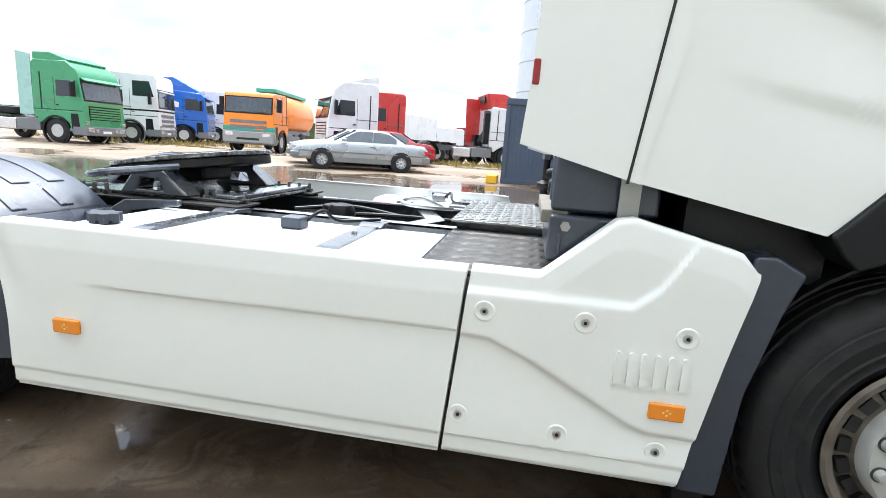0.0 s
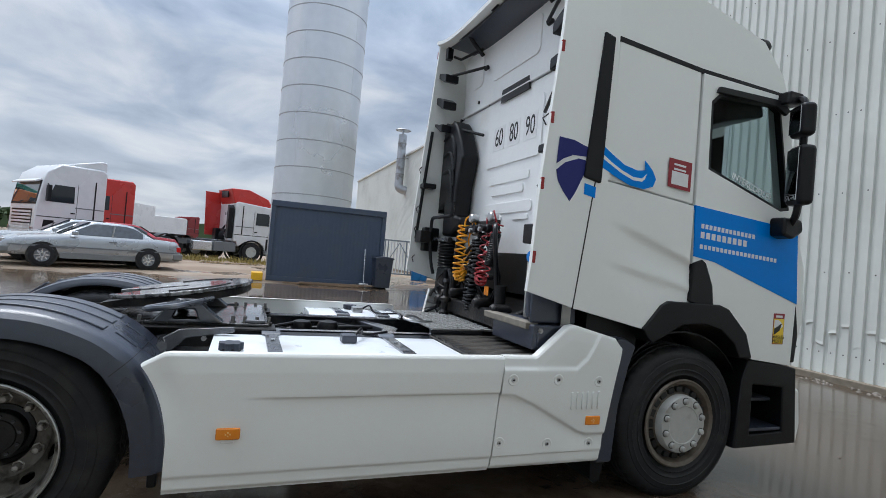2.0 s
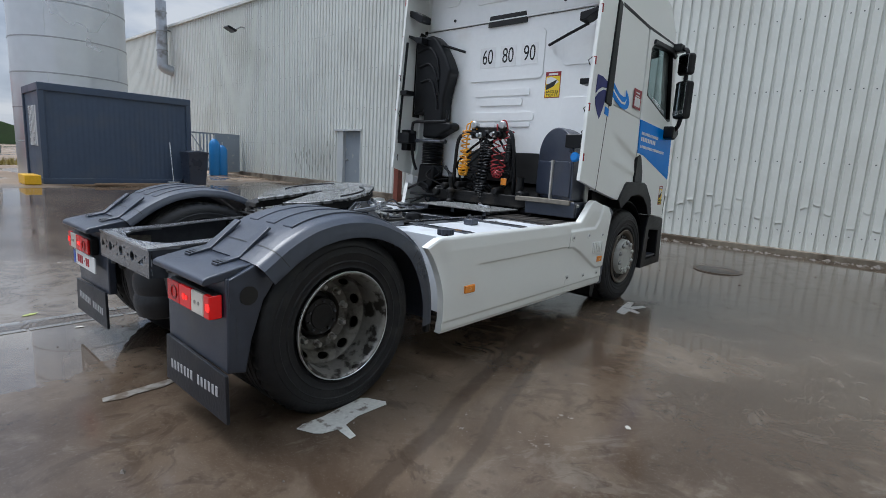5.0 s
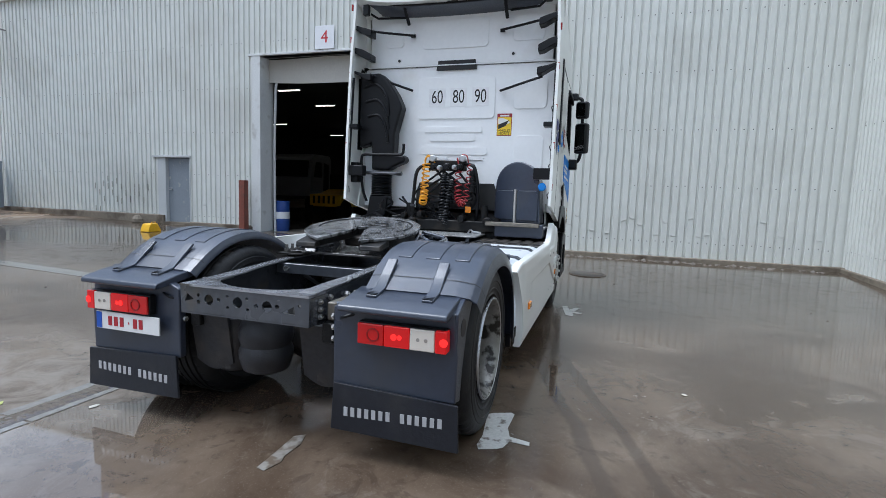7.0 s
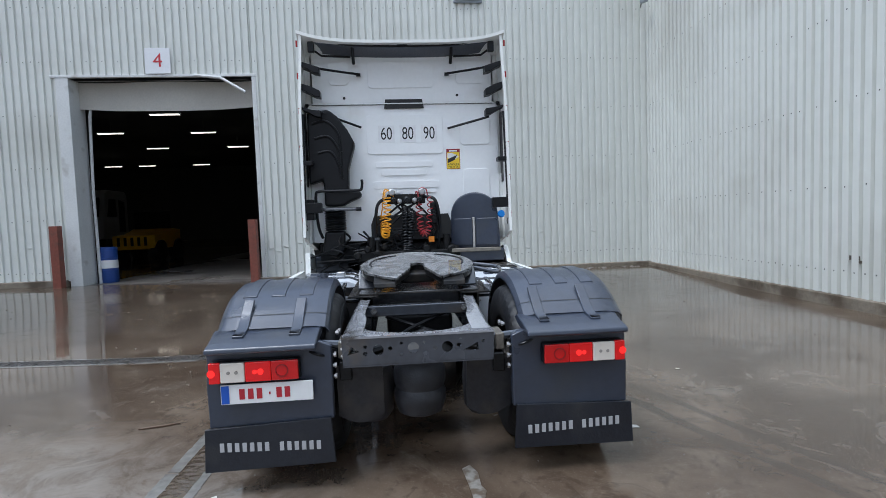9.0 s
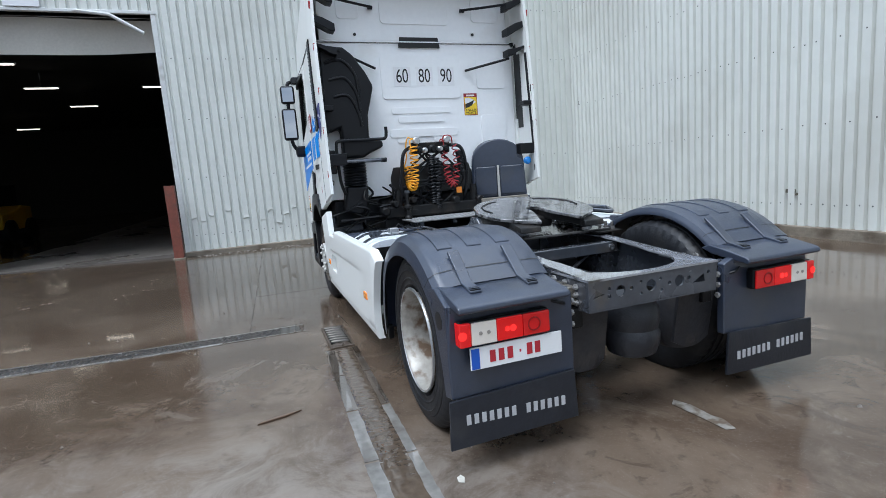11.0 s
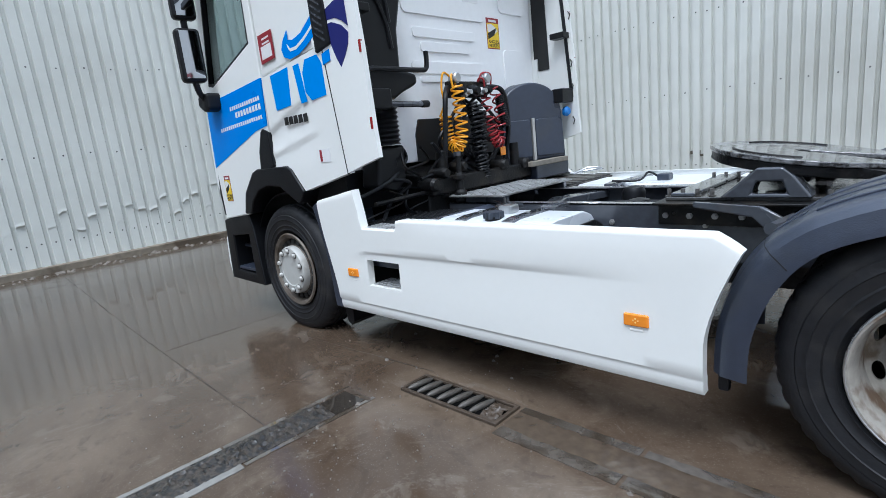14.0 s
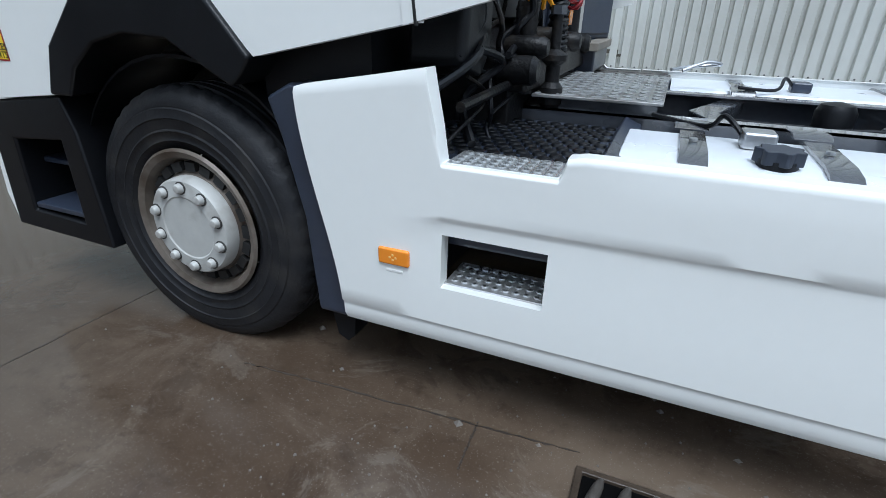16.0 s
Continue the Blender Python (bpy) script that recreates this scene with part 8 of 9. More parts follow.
# ---- container, silo, cage ----
CONT = mat("container_paint", (0.052, 0.074, 0.115), 0.45, var=0.12, scale=2, stain=(0.07, 0.085, 0.11), stain_scale=1.5, stain_lo=0.5, stain_hi=0.8)
ct = thing("container", "dark blue-grey corrugated steel container office in the yard", "container", m=pose(1.6, 13.9, 0.2, 0, 0, -2))
W_, D_, H_ = 3.85, 2.4, 2.66
for nm, x0, x1, y0, y1, z0, z1 in (("top_rail", 0, W_, 0, 0.12, H_ - 0.2, H_), ("bottom_rail", 0, W_, 0, 0.12, 0, 0.16), ("corner_post", 0, 0.14, 0, 0.14, 0.16, H_ - 0.2), ("corner_post", W_ - 0.14, W_, 0, 0.14, 0.16, H_ - 0.2), ("top_rail", 0, W_, D_ - 0.12, D_, H_ - 0.2, H_), ("end_rail", 0, 0.12, 0.12, D_ - 0.12, H_ - 0.2, H_), ("end_rail", 0, 0.12, 0.12, D_ - 0.12, 0, 0.16), ("corner_post", 0, 0.14, D_ - 0.14, D_, 0.16, H_ - 0.2), ("end_rail", W_ - 0.12, W_, 0.12, D_ - 0.12, H_ - 0.2, H_), ("corner_post", W_ - 0.14, W_, D_ - 0.14, D_, 0.16, H_ - 0.2)):
    part(nm, B(x0, x1, y0, y1, z0, z1), CONT, ct, bevel=0.012)
bm = bmesh.new()
xs_ = [0.14 + 0.0325 * k for k in range(111) if 0.14 + 0.0325 * k < W_ - 0.14] + [W_ - 0.14]
cols = [[bm.verts.new((x, 0.05 + (0.004 if (k // 2) % 2 else 0), z)) for z in (0.16, H_ - 0.2)] for k, x in enumerate(xs_)]
for a, b in zip(cols, cols[1:]):
    bm.faces.new((a[0], b[0], b[1], a[1]))
part("front_sheet", bm, CONT, ct, smooth=False)
part("end_wall", B(0.05, 0.09, 0.14, D_ - 0.14, 0.16, H_ - 0.2), CONT, ct)
part("end_wall", B(W_ - 0.09, W_ - 0.05, 0.14, D_ - 0.14, 0.16, H_ - 0.2), CONT, ct)
part("back_wall", B(0.1, W_ - 0.1, D_ - 0.1, D_ - 0.06, 0.16, H_ - 0.2), CONT, ct)
part("roof", B(0.02, W_ - 0.02, 0.02, D_ - 0.02, H_ - 0.04, H_ - 0.01), CONT, ct)
wn = part("window", B(0.03, 0.06, 0.7, 1.7, 1.0, 2.1), INK_WHITE, ct, "white barred window", bevel=0.01)
for k in range(5):
    part("window_bar", B(0.015, 0.035, 0.78 + 0.2 * k, 0.82 + 0.2 * k, 1.0, 2.1), STEEL, wn)
sl = thing("shovel", "long pole leaning on the container", "tool")
part("pole", T([(4.75, 13.45, 0.3), (4.78, 13.75, 1.5)], 0.02), STEEL, sl)
part("blade", B(4.58, 4.9, 13.35, 13.5, ground_z(4.7, 13.4), 0.33), STEEL, sl, bevel=0.02)
pl_ = thing("timber_stack", "weathered planks lying before the container", "planks")
for k in range(4):
    ob = part("plank", B(-1.2, 1.2, -0.07, 0.07, 0.0, 0.04), mat("weathered_plank", (0.24, 0.16, 0.1), 0.6, var=0.25, scale=4), pl_)
    ob.matrix_basis = pose(3.3 + 0.25 * k, 13.2 + 0.12 * (k % 2), 0.19 + 0.042 * (k // 2), 0, 0, -3 + 2 * k)
bn = thing("wheelie_bin", "dark grey wheeled rubbish bin beside the container", "bin", m=Matrix.Translation((5.3, 13.25, 0.2)))
part("body", surf(bmesh.new(), lambda u, v: ((0.24 + 0.05 * v) * (1, 1, -1, -1, 1)[min(int(u * 4 + 0.01), 4)], (0.26 + 0.05 * v) * (-1, 1, 1, -1, -1)[min(int(u * 4 + 0.01), 4)], 0.05 + 0.95 * v), 4, 3, lambda u, v: (0, 0, 0.001)), GREY_PLASTIC, bn, smooth=False)
part("lid", P([(-0.32, 1.0), (-0.33, 1.05), (0.0, 1.10), (0.33, 1.06), (0.33, 1.0)], "y", -0.33, 0.33), GREY_PLASTIC, bn, bevel=0.02)
part("wheel", C((0.0, 0.28, 0.1), "x", 0.1, 0.5, 16), RUBBER, bn)
yb_ = tagged(part("yellow_kerb_block", B(1.15, 1.5, 13.6, 14.4, ground_z(1.3, 14), 0.45), YEL, bevel=0.02), "yellow block at the container's corner", "block")

SILO = mat("silo_aluminium", (0.66, 0.67, 0.68), 0.33, metal=0.75, var=0.06, scale=0.8, rvar=0.06)
so = thing("silo", "tall round aluminium silo with riveted ring seams", "silo", m=Matrix.Translation((3.26, 17.6, 0.25)))
for k in range(13):
    part("ring_shell", lathe(bmesh.new(), [(1.57, 1.04 * k), (1.57, 1.04 * k + 1.035)], "z", (0, 0, 0), 56, caps=False), SILO, so)
    part("ring_seam", lathe(bmesh.new(), [(1.57, 1.04 * k - 0.02), (1.582, 1.04 * k - 0.016), (1.582, 1.04 * k + 0.016), (1.57, 1.04 * k + 0.02)], "z", (0, 0, 0), 56, caps=False), mat("seam_grey", (0.4, 0.4, 0.4), 0.5, metal=0.5), so)
    a = 4.1 + 1.3 * (k % 2)
    part("upright_seam", B(-0.012, 0.012, -0.006, 0.006, 1.04 * k, 1.04 * k + 1.03, m=Matrix.Translation((1.57 * math.cos(a), 1.57 * math.sin(a), 0))), SILO, so)
part("roof_cone", lathe(bmesh.new(), [(1.6, 13.52), (0.1, 14.2)], "z", (0, 0, 0), 48), SILO, so)
cg = thing("gas_cage", "grey steel cage with a barred gate beside the wall", "cage")
part("side_panel", B(8.15, 9.2, 17.95, 17.99, 0.45, 1.98), DOOR_GREY, cg, bevel=0.01)
part("top_bar", B(6.2, 9.2, 17.94, 18.0, 1.96, 2.02), DOOR_GREY, cg)
part("bottom_bar", B(6.2, 8.15, 17.94, 18.0, 0.5, 0.56), DOOR_GREY, cg)
for k in range(14):
    part("bar", B(6.25 + 0.14 * k, 6.30 + 0.14 * k, 17.95, 17.99, 0.5, 1.98), INK_WHITE if 3 < k < 9 else DOOR_GREY, cg)
part("brace", T([(6.4, 17.93, 0.55), (7.2, 17.93, 1.9), (8.1, 17.93, 0.55)], 0.03), DOOR_GREY, cg)
for k, (x, h) in enumerate(((7.95, 1.45), (8.25, 1.2))):
    gb = thing("gas_bottle", "blue steel gas bottle by the cage", "gas bottle", "gas bottles at the cage", Matrix.Translation((x, 17.6, ground_z(x, 17.6))))
    part("cylinder", lathe(bmesh.new(), [(0.2, 0), (0.21, 0.05), (0.21, h * 0.85), (0.14, h * 0.95), (0.06, h)], "z", (0, 0, 0), 20), mat("bottle_blue", (0.02, 0.2, 0.5), 0.4, var=0.1), gb)
    part("valve", C((0, 0, h + 0.06), "z", 0.04, 0.14, 10), STEEL, gb)
# ---- vehicles of the yard ----
DARK_GLASS = mat("dark_glass", (0.02, 0.025, 0.03), 0.06, var=0.05, rvar=0.02, coat=0.3)
SCREEN_GLASS = mat("screen_glass", (0.09, 0.10, 0.11), 0.05, metal=0.35, var=0.3, scale=2, rvar=0.02, coat=0.6)
CHROME = mat("lamp_chrome", (0.7, 0.7, 0.7), 0.2, metal=0.8, var=0.05)
BUMPER = mat("bumper_grey", (0.16, 0.17, 0.18), 0.5, var=0.15)
YWHEEL = finish(lathe(bmesh.new(), [(0.28, -0.14), (0.4, -0.155), (0.49, -0.13), (0.5, -0.1), (0.5, 0.1), (0.49, 0.13), (0.4, 0.155), (0.28, 0.14)], "y", (0, 0, 0), 28, closed=True), "tyre", RUBBER)
YRIM = finish(lathe(bmesh.new(), [(0.29, -0.13), (0.27, -0.12), (0.24, -0.06), (0.15, -0.07), (0.14, -0.12), (0.08, -0.14), (0.0001, -0.14)], "y", (0, 0, 0), 24), "rim", HUB)
YRIM_W = finish(lathe(bmesh.new(), [(0.29, -0.13), (0.27, -0.12), (0.24, -0.06), (0.15, -0.07), (0.14, -0.12), (0.08, -0.14), (0.0001, -0.14)], "y", (0, 0, 0), 24), "rim", mat("rim_white", (0.6, 0.6, 0.58), 0.45, var=0.1))


def yard_wheel(parent, x, y, r=0.5, rim=None):
    s = 1 if y > 0 else -1
    w = new("wheel")
    w.parent = parent
    w.matrix_basis = Matrix.Translation((x, y, r)) @ Matrix.Rotation(math.pi if s > 0 else 0, 4, "Z") @ Matrix.Diagonal((r / 0.5, 1, r / 0.5, 1))
    piece("tyre", YWHEEL, w, Matrix())
    piece("rim", rim or YRIM, w, Matrix())
    return w


def paint(name, c, rough=0.35):
    return mat(name, c, rough, var=0.06, scale=1.5, coat=0.2, stain=tuple(v * 0.82 + 0.02 for v in c), stain_scale=1.2, stain_lo=0.55, stain_hi=0.8)


def lorry(label, m, col, profile, roof=None, window=None, low=None, fairing=None, tail=5.0, tank=None, grille=5, rim=None, rear=3.6, visor=True):
    """A parked lorry: side profile (x, z) of the cab, origin on the ground below the front axle, heading +x."""
    t = thing("lorry", label, "truck", "lorries parked in the yard", m)
    W = 1.22
    low = low or col
    fx = max(x for x, z in profile)
    zmax = min(z for x, z in profile if 0.9 < x < 1.25 and z > 2.5)
    part("cab", P(profile, "y", -W, W), col, t, bevel=0.07, segs=3)
    part("lower_cab", P([(-0.75, 0.75), (-0.95, 1.35), (fx, 1.35), (fx + 0.03, 0.45), (0.72, 0.42), (0.6, 0.85), (0.3, 1.08), (-0.3, 1.08), (-0.6, 0.85)], "y", -W - 0.01, W + 0.01), low, t, bevel=0.04)
    part("bumper", B(0.75, fx + 0.06, -W - 0.02, W + 0.02, 0.35, 0.75), BUMPER, t, bevel=0.05)
    for s in (-1, 1):
        part("headlamp", B(fx + 0.05, fx + 0.075, *sorted((s * 0.75, s * 1.12)), 0.5, 0.68), CHROME, t, bevel=0.01)
        pts = window or [(0.1, 1.95), (0.12, 2.6), (0.78, 2.6), (1.0, 1.95)]
        part("side_window", P(pts, "y", s * (W - 0.03), s * (W + 0.012)), DARK_GLASS, t, bevel=0.01)
        part("door_seam", P([(0.0, 1.1), (0.0, 2.7), (0.015, 2.7), (0.015, 1.1)], "y", s * W, s * (W + 0.006)), INK_SHADE_BLACK, t)
        part("rear_seam", P([(-0.62, 1.4), (-0.62, 2.9), (-0.57, 2.9), (-0.57, 1.4)], "y", s * W, s * (W + 0.012)), BLACK_PLASTIC, t)
        part("mirror", B(0.95, 1.08, *sorted((s * (W + 0.08), s * (W + 0.3))), 1.95, 2.55), BLACK_PLASTIC, t, bevel=0.03)
        part("mirror_arm", T([(1.0, s * W, 2.6), (1.0, s * (W + 0.2), 2.5)], 0.02), BLACK_PLASTIC, t)
        yard_wheel(t, 0.0, s * 1.05, 0.5, rim)
        yard_wheel(t, -rear, s * 1.0, 0.5, rim)
        part("handle", B(0.06, 0.2, *sorted((s * W, s * (W + 0.02))), 1.55, 1.6), BLACK_PLASTIC, t)
        part("step_box", B(-1.9, -0.8, *sorted((s * 0.6, s * 1.15)), 0.45, 0.95), BUMPER, t, bevel=0.03)
        part("wheel_arch", lathe(bmesh.new(), [(0.56, -0.05), (0.64, -0.05), (0.64, 0.05), (0.56, 0.05)], "y", (0, s * 1.2, 0.5), 28, closed=True), BLACK_PLASTIC, t)
        part("front_step_well", P([(0.72, 0.5), (0.72, 1.25), (1.05, 1.25), (1.12, 0.5)], "y", s * (W + 0.006), s * (W + 0.016)), BLACK_PLASTIC, t, bevel=0.005)
        part("waist_strip", P([(-0.95, 1.78), (-0.95, 1.82), (0.05, 1.82), (0.05, 1.78)], "y", s * W, s * (W + 0.008)), BUMPER, t)
        part("visor_lamp", B(fx - 0.35, fx - 0.25, *sorted((s * 0.8, s * 0.95)), zmax - 0.02, zmax + 0.05), ORANGE_LENS, t, bevel=0.01)
        part("chassis_beam", B(-tail, -0.7, *sorted((s * 0.36, s * 0.44)), 0.72, 0.98), FRAME_GREY, t)
        if not tank:
            gd = bmesh.new()
            surf(gd, lambda u, v, s=s: (-rear - 0.62 * math.cos(math.pi * u), s * (0.7 + 0.5 * v), 0.5 + 0.62 * math.sin(math.pi * u)), 12, 1, lambda u, v: (0, 0, 0.02))
            part("mudguard", gd, BLACK_PLASTIC, t)
    zs = sorted(z for x, z in profile)
    lo_ = [p for p in profile if abs(p[1] - 1.75) < 0.01 and p[0] > 1][0]
    hi_ = min((p for p in profile if p[0] > 0.9 and p[1] > 2.4), key=lambda p: p[1])

    def face(z):
        return lo_[0] + (hi_[0] - lo_[0]) * (z - lo_[1]) / (hi_[1] - lo_[1])
    zt = min(hi_[1] - 0.04, 2.75)
    part("windscreen_frame", P([(face(1.8) - 0.03, 1.8), (face(1.8) + 0.012, 1.8), (face(zt) + 0.012, zt), (face(zt) - 0.03, zt)], "y", -1.17, 1.17), BLACK_PLASTIC, t, bevel=0.01)
    ws = part("windscreen", P([(face(1.86) - 0.03, 1.86), (face(1.86) + 0.02, 1.86), (face(zt - 0.06) + 0.02, zt - 0.06), (face(zt - 0.06) - 0.03, zt - 0.06)], "y", -1.1, 1.1), SCREEN_GLASS, t, "grey reflecting windscreen", bevel=0.01)
    for y_ in (-0.45, 0.35):
        part("wiper", T([(face(1.84) + 0.03, y_ - 0.1, 1.84), (face(1.92) + 0.035, y_ + 0.45, 1.93)], 0.012, 5), INK_SHADE_BLACK, ws)
    part("grille_panel", B(fx - 0.02, fx + 0.012, -0.95, 0.95, 0.82, 1.62), BLACK_PLASTIC if grille > 4 else low, t, bevel=0.01)
    part("number_board", B(fx + 0.06, fx + 0.072, -0.26, 0.26, 0.46, 0.57), PLATE_WHITE, t)
    for s in (-1, 1):
        part("corner_lamp", B(fx + 0.02, fx + 0.05, *sorted((s * 0.98, s * 1.2)), 0.8, 0.95), CHROME, t, bevel=0.01)
        part("front_step", B(0.62, 0.95, *sorted((s * 1.2, s * 1.245)), 0.5, 0.62), BUMPER, t, bevel=0.01)
        part("sill_line", B(-0.98, fx - 0.05, *sorted((s * W, s * (W + 0.008))), 1.36, 1.39), INK_SHADE_BLACK, t)
        part("fog_lamp", B(fx + 0.06, fx + 0.075, *sorted((s * 0.5, s * 0.68)), 0.5, 0.64), CHROME, t, bevel=0.01)
        if not tank:
            part("side_tank", B(-2.9, -1.95, *sorted((s * 0.6, s * 1.15)), 0.42, 0.92), CHROME if s < 0 else BUMPER, t, bevel=0.06)
    for k in range(grille):
        part("grille_slat", B(fx, fx + 0.035, -0.9, 0.9, 0.86 + 0.74 * k / grille, 0.86 + 0.74 * (k + 0.6) / grille), low if grille > 4 else BUMPER, t, bevel=0.008)
    if visor:
        part("sun_visor", P([(fx - 0.2, 2.72), (fx + 0.05, 2.62), (fx + 0.06, 2.66), (fx - 0.18, 2.78)], "y", -1.1, 1.1), col, t)
    if roof:
        part("roof_spoiler", P(roof, "y", -1.1, 1.1), fairing or col, t, bevel=0.06, segs=3)
    if not tank:
        part("coupling", C((-rear + 0.3, 0, 1.08), "z", 0.45, 0.06, 24), DARK_GREASE, t)
        part("hose_set", T(smooth_line([(-0.95, 0.2, 1.9), (-1.2, 0.25, 1.4), (-1.0, 0.2, 1.2)], 5), 0.05), BLACK_PLASTIC, t)
    return t


def at(x, y, deg):
    return pose(x, y, ground_z(x, y), 0, 0, deg)


BASIC = [(-1.0, 1.0), (-1.0, 3.0), (-0.85, 3.1), (1.0, 2.95), (1.16, 2.75), (1.32, 1.75), (1.32, 1.0)]
HIGH = [(-1.0, 1.0), (-1.0, 3.3), (-0.85, 3.42), (0.6, 3.4), (1.05, 3.05), (1.16, 2.75), (1.32, 1.75), (1.32, 1.0)]
GREEN = paint("lorry_green", (0.05, 0.27, 0.12))
PALE_GREEN = paint("fairing_pale_green", (0.3, 0.5, 0.45))
WHITE2 = paint("lorry_white", (0.68, 0.69, 0.7))
BLUE2 = paint("lorry_blue", (0.015, 0.12, 0.5))
ORANGE = paint("lorry_orange", (0.88, 0.24, 0.012))
TEAL = paint("lorry_teal", (0.03, 0.32, 0.24))
RED = paint("lorry_red", (0.52, 0.035, 0.03))
DRED = paint("lorry_dark_red", (0.2, 0.02, 0.025))
g = lorry("green high-roof lorry tractor with pale side fairing", at(-17.8, 17.9, 4.5), GREEN, HIGH, roof=[(-1.0, 3.36), (-1.0, 3.72), (-0.2, 3.74), (0.7, 3.45), (0.6, 3.36)], grille=7)
for s in (-1, 1):
    part("side_fairing", P([(-1.65, 1.1), (-1.65, 3.72), (-1.0, 3.6), (-1.0, 1.1)], "y", s * 1.2, s * 1.16), PALE_GREEN, g, "pale green side fairing", bevel=0.01)
for k in range(3):
    piece("spare_tyre", YWHEEL, g, Matrix.Translation((-2.9, 0.3 * k - 0.3, 1.25)) @ Matrix.Rotation(radians(90), 4, "X"))
mg_ = lorry("white flat-fronted high lorry tractor with grey windows", at(-18.3, 22.3, 18.8), WHITE2, [(-1.05, 1.0), (-1.05, 3.4), (-0.95, 3.5), (1.2, 3.45), (1.3, 3.2), (1.36, 1.75), (1.36, 1.0)], grille=3, window=[(0.15, 2.35), (0.15, 3.1), (0.95, 3.1), (1.15, 2.35)], rim=YRIM)
part("waist_gap", B(-1.06, 1.37, -1.23, 1.23, 1.62, 1.7), BLACK_PLASTIC, mg_, bevel=0.01)
for s in (-1, 1):
    for x in (-0.75, -0.45):
        part("side_groove", B(x, x + 0.05, *sorted((s * 1.215, s * 1.232)), 1.9, 3.1), DOOR_GREY, mg_, bevel=0.006)
    part("wheel_arch", lathe(bmesh.new(), [(0.62, -0.02), (0.7, -0.02), (0.7, 0.02), (0.62, 0.02)], "y", (0, s * 1.225, 0.5), 28, closed=True), BUMPER, mg_)
bl_ = lorry("blue lorry tractor with a sloping roof fairing", at(-18.5, 26.5, 24), BLUE2, BASIC, roof=[(-1.0, 2.98), (-1.0, 3.75), (-0.5, 3.78), (0.8, 3.1), (0.8, 2.9)], grille=4, rim=YRIM_W)
for s in (-1, 1):
    part("side_fairing", P([(-1.75, 1.0), (-1.75, 3.7), (-1.0, 3.7), (-1.0, 1.0)], "y", s * 1.2, s * 1.16), BLUE2, bl_, bevel=0.01)
    part("name_panel", P([(-0.8, 2.2), (-0.75, 2.5), (-0.2, 2.35), (-0.25, 2.05)], "y", s * 1.22, s * 1.226), INK_WHITE, bl_)
lorry("white lorry tractor behind a blue one", at(-19.1, 30.6, 22), WHITE2, HIGH, grille=4)
lorry("white and red lorry tractor in the far row", at(-21.0, 38.0, 20), WHITE2, BASIC, grille=4, low=RED)
# orange and green tanker, facing the lorry
tk = lorry("orange and green tank lorry with a steel bumper", at(-11.3, 22.0, -81.5), ORANGE, [(-0.7, 1.0), (-0.7, 2.75), (-0.6, 2.85), (1.05, 2.82), (1.2, 2.65), (1.32, 1.75), (1.32, 1.0)], low=ORANGE, tank=True, tail=7.0, rear=4.2, grille=3, visor=False)
part("tank_barrel", lathe(bmesh.new(), [(0.7, -6.6), (1.0, -6.5), (1.1, -6.3), (1.1, -1.3), (1.0, -1.1), (0.7, -1.0)], "x", (0, 0, 1.98), 32), ORANGE, tk, "orange tank barrel", bevel=0.02)
part("walkway", B(-6.4, -1.1, -0.55, 0.55, 3.02, 3.22), TEAL, tk, "green walkway box on the tank", bevel=0.03)
part("hazard_plate", B(1.33, 1.35, 0.35, 0.75, 1.05, 1.4), mat("hazard_orange", (0.7, 0.2, 0.03), 0.4), tk)
part("front_band", B(0.76, 1.345, -1.235, 1.235, 0.98, 1.2), TEAL, tk, bevel=0.02)
part("steel_bumper", B(0.95, 1.42, -1.24, 1.24, 0.42, 0.96), mat("bumper_steel", (0.32, 0.33, 0.33), 0.5, metal=0.3, var=0.15), tk, "grey steel bumper", bevel=0.04)
for s in (-1, 1):
    part("bumper_lamp", B(1.42, 1.435, *sorted((s * 0.72, s * 1.08)), 0.74, 0.9), CHROME, tk, bevel=0.01)
part("bumper_slot", B(1.42, 1.428, -0.55, 0.55, 0.56, 0.66), INK_SHADE_BLACK, tk)
for s in (-1, 1):
    part("tank_cradle", B(-6.2, -1.2, *sorted((s * 0.5, s * 0.9)), 0.95, 1.15), BUMPER, tk)
    part("side_guard", B(-3.4, -1.0, *sorted((s * 1.05, s * 1.12)), 0.5, 0.85), BUMPER, tk)
# white lorry with roof spoiler, heading away to the left
lorry("white long-distance lorry tractor with a roof spoiler", at(-6.05, 20.8, 216.5), WHITE2, HIGH, roof=[(-1.0, 3.36), (-1.0, 3.75), (-0.85, 3.78), (0.2, 3.5), (0.2, 3.36)], grille=6)
lorry("red lorry tractor standing behind a white one", at(-5.75, 24.7, 216.5), RED, HIGH, grille=5)
bx = thing("box_trailer", "white refrigerated box body behind red lorries", "trailer", m=at(-9.2, 47.0, 75))
part("box", B(-3, 3, -1.25, 1.25, 1.1, 3.5), WHITE2, bx, bevel=0.03)
part("chassis", B(-3, 3, -0.5, 0.5, 0.6, 1.1), FRAME_GREY, bx)
for sx in (-1.5, 1.5):
    for sy in (-1, 1):
        yard_wheel(bx, sx, sy * 1.05)
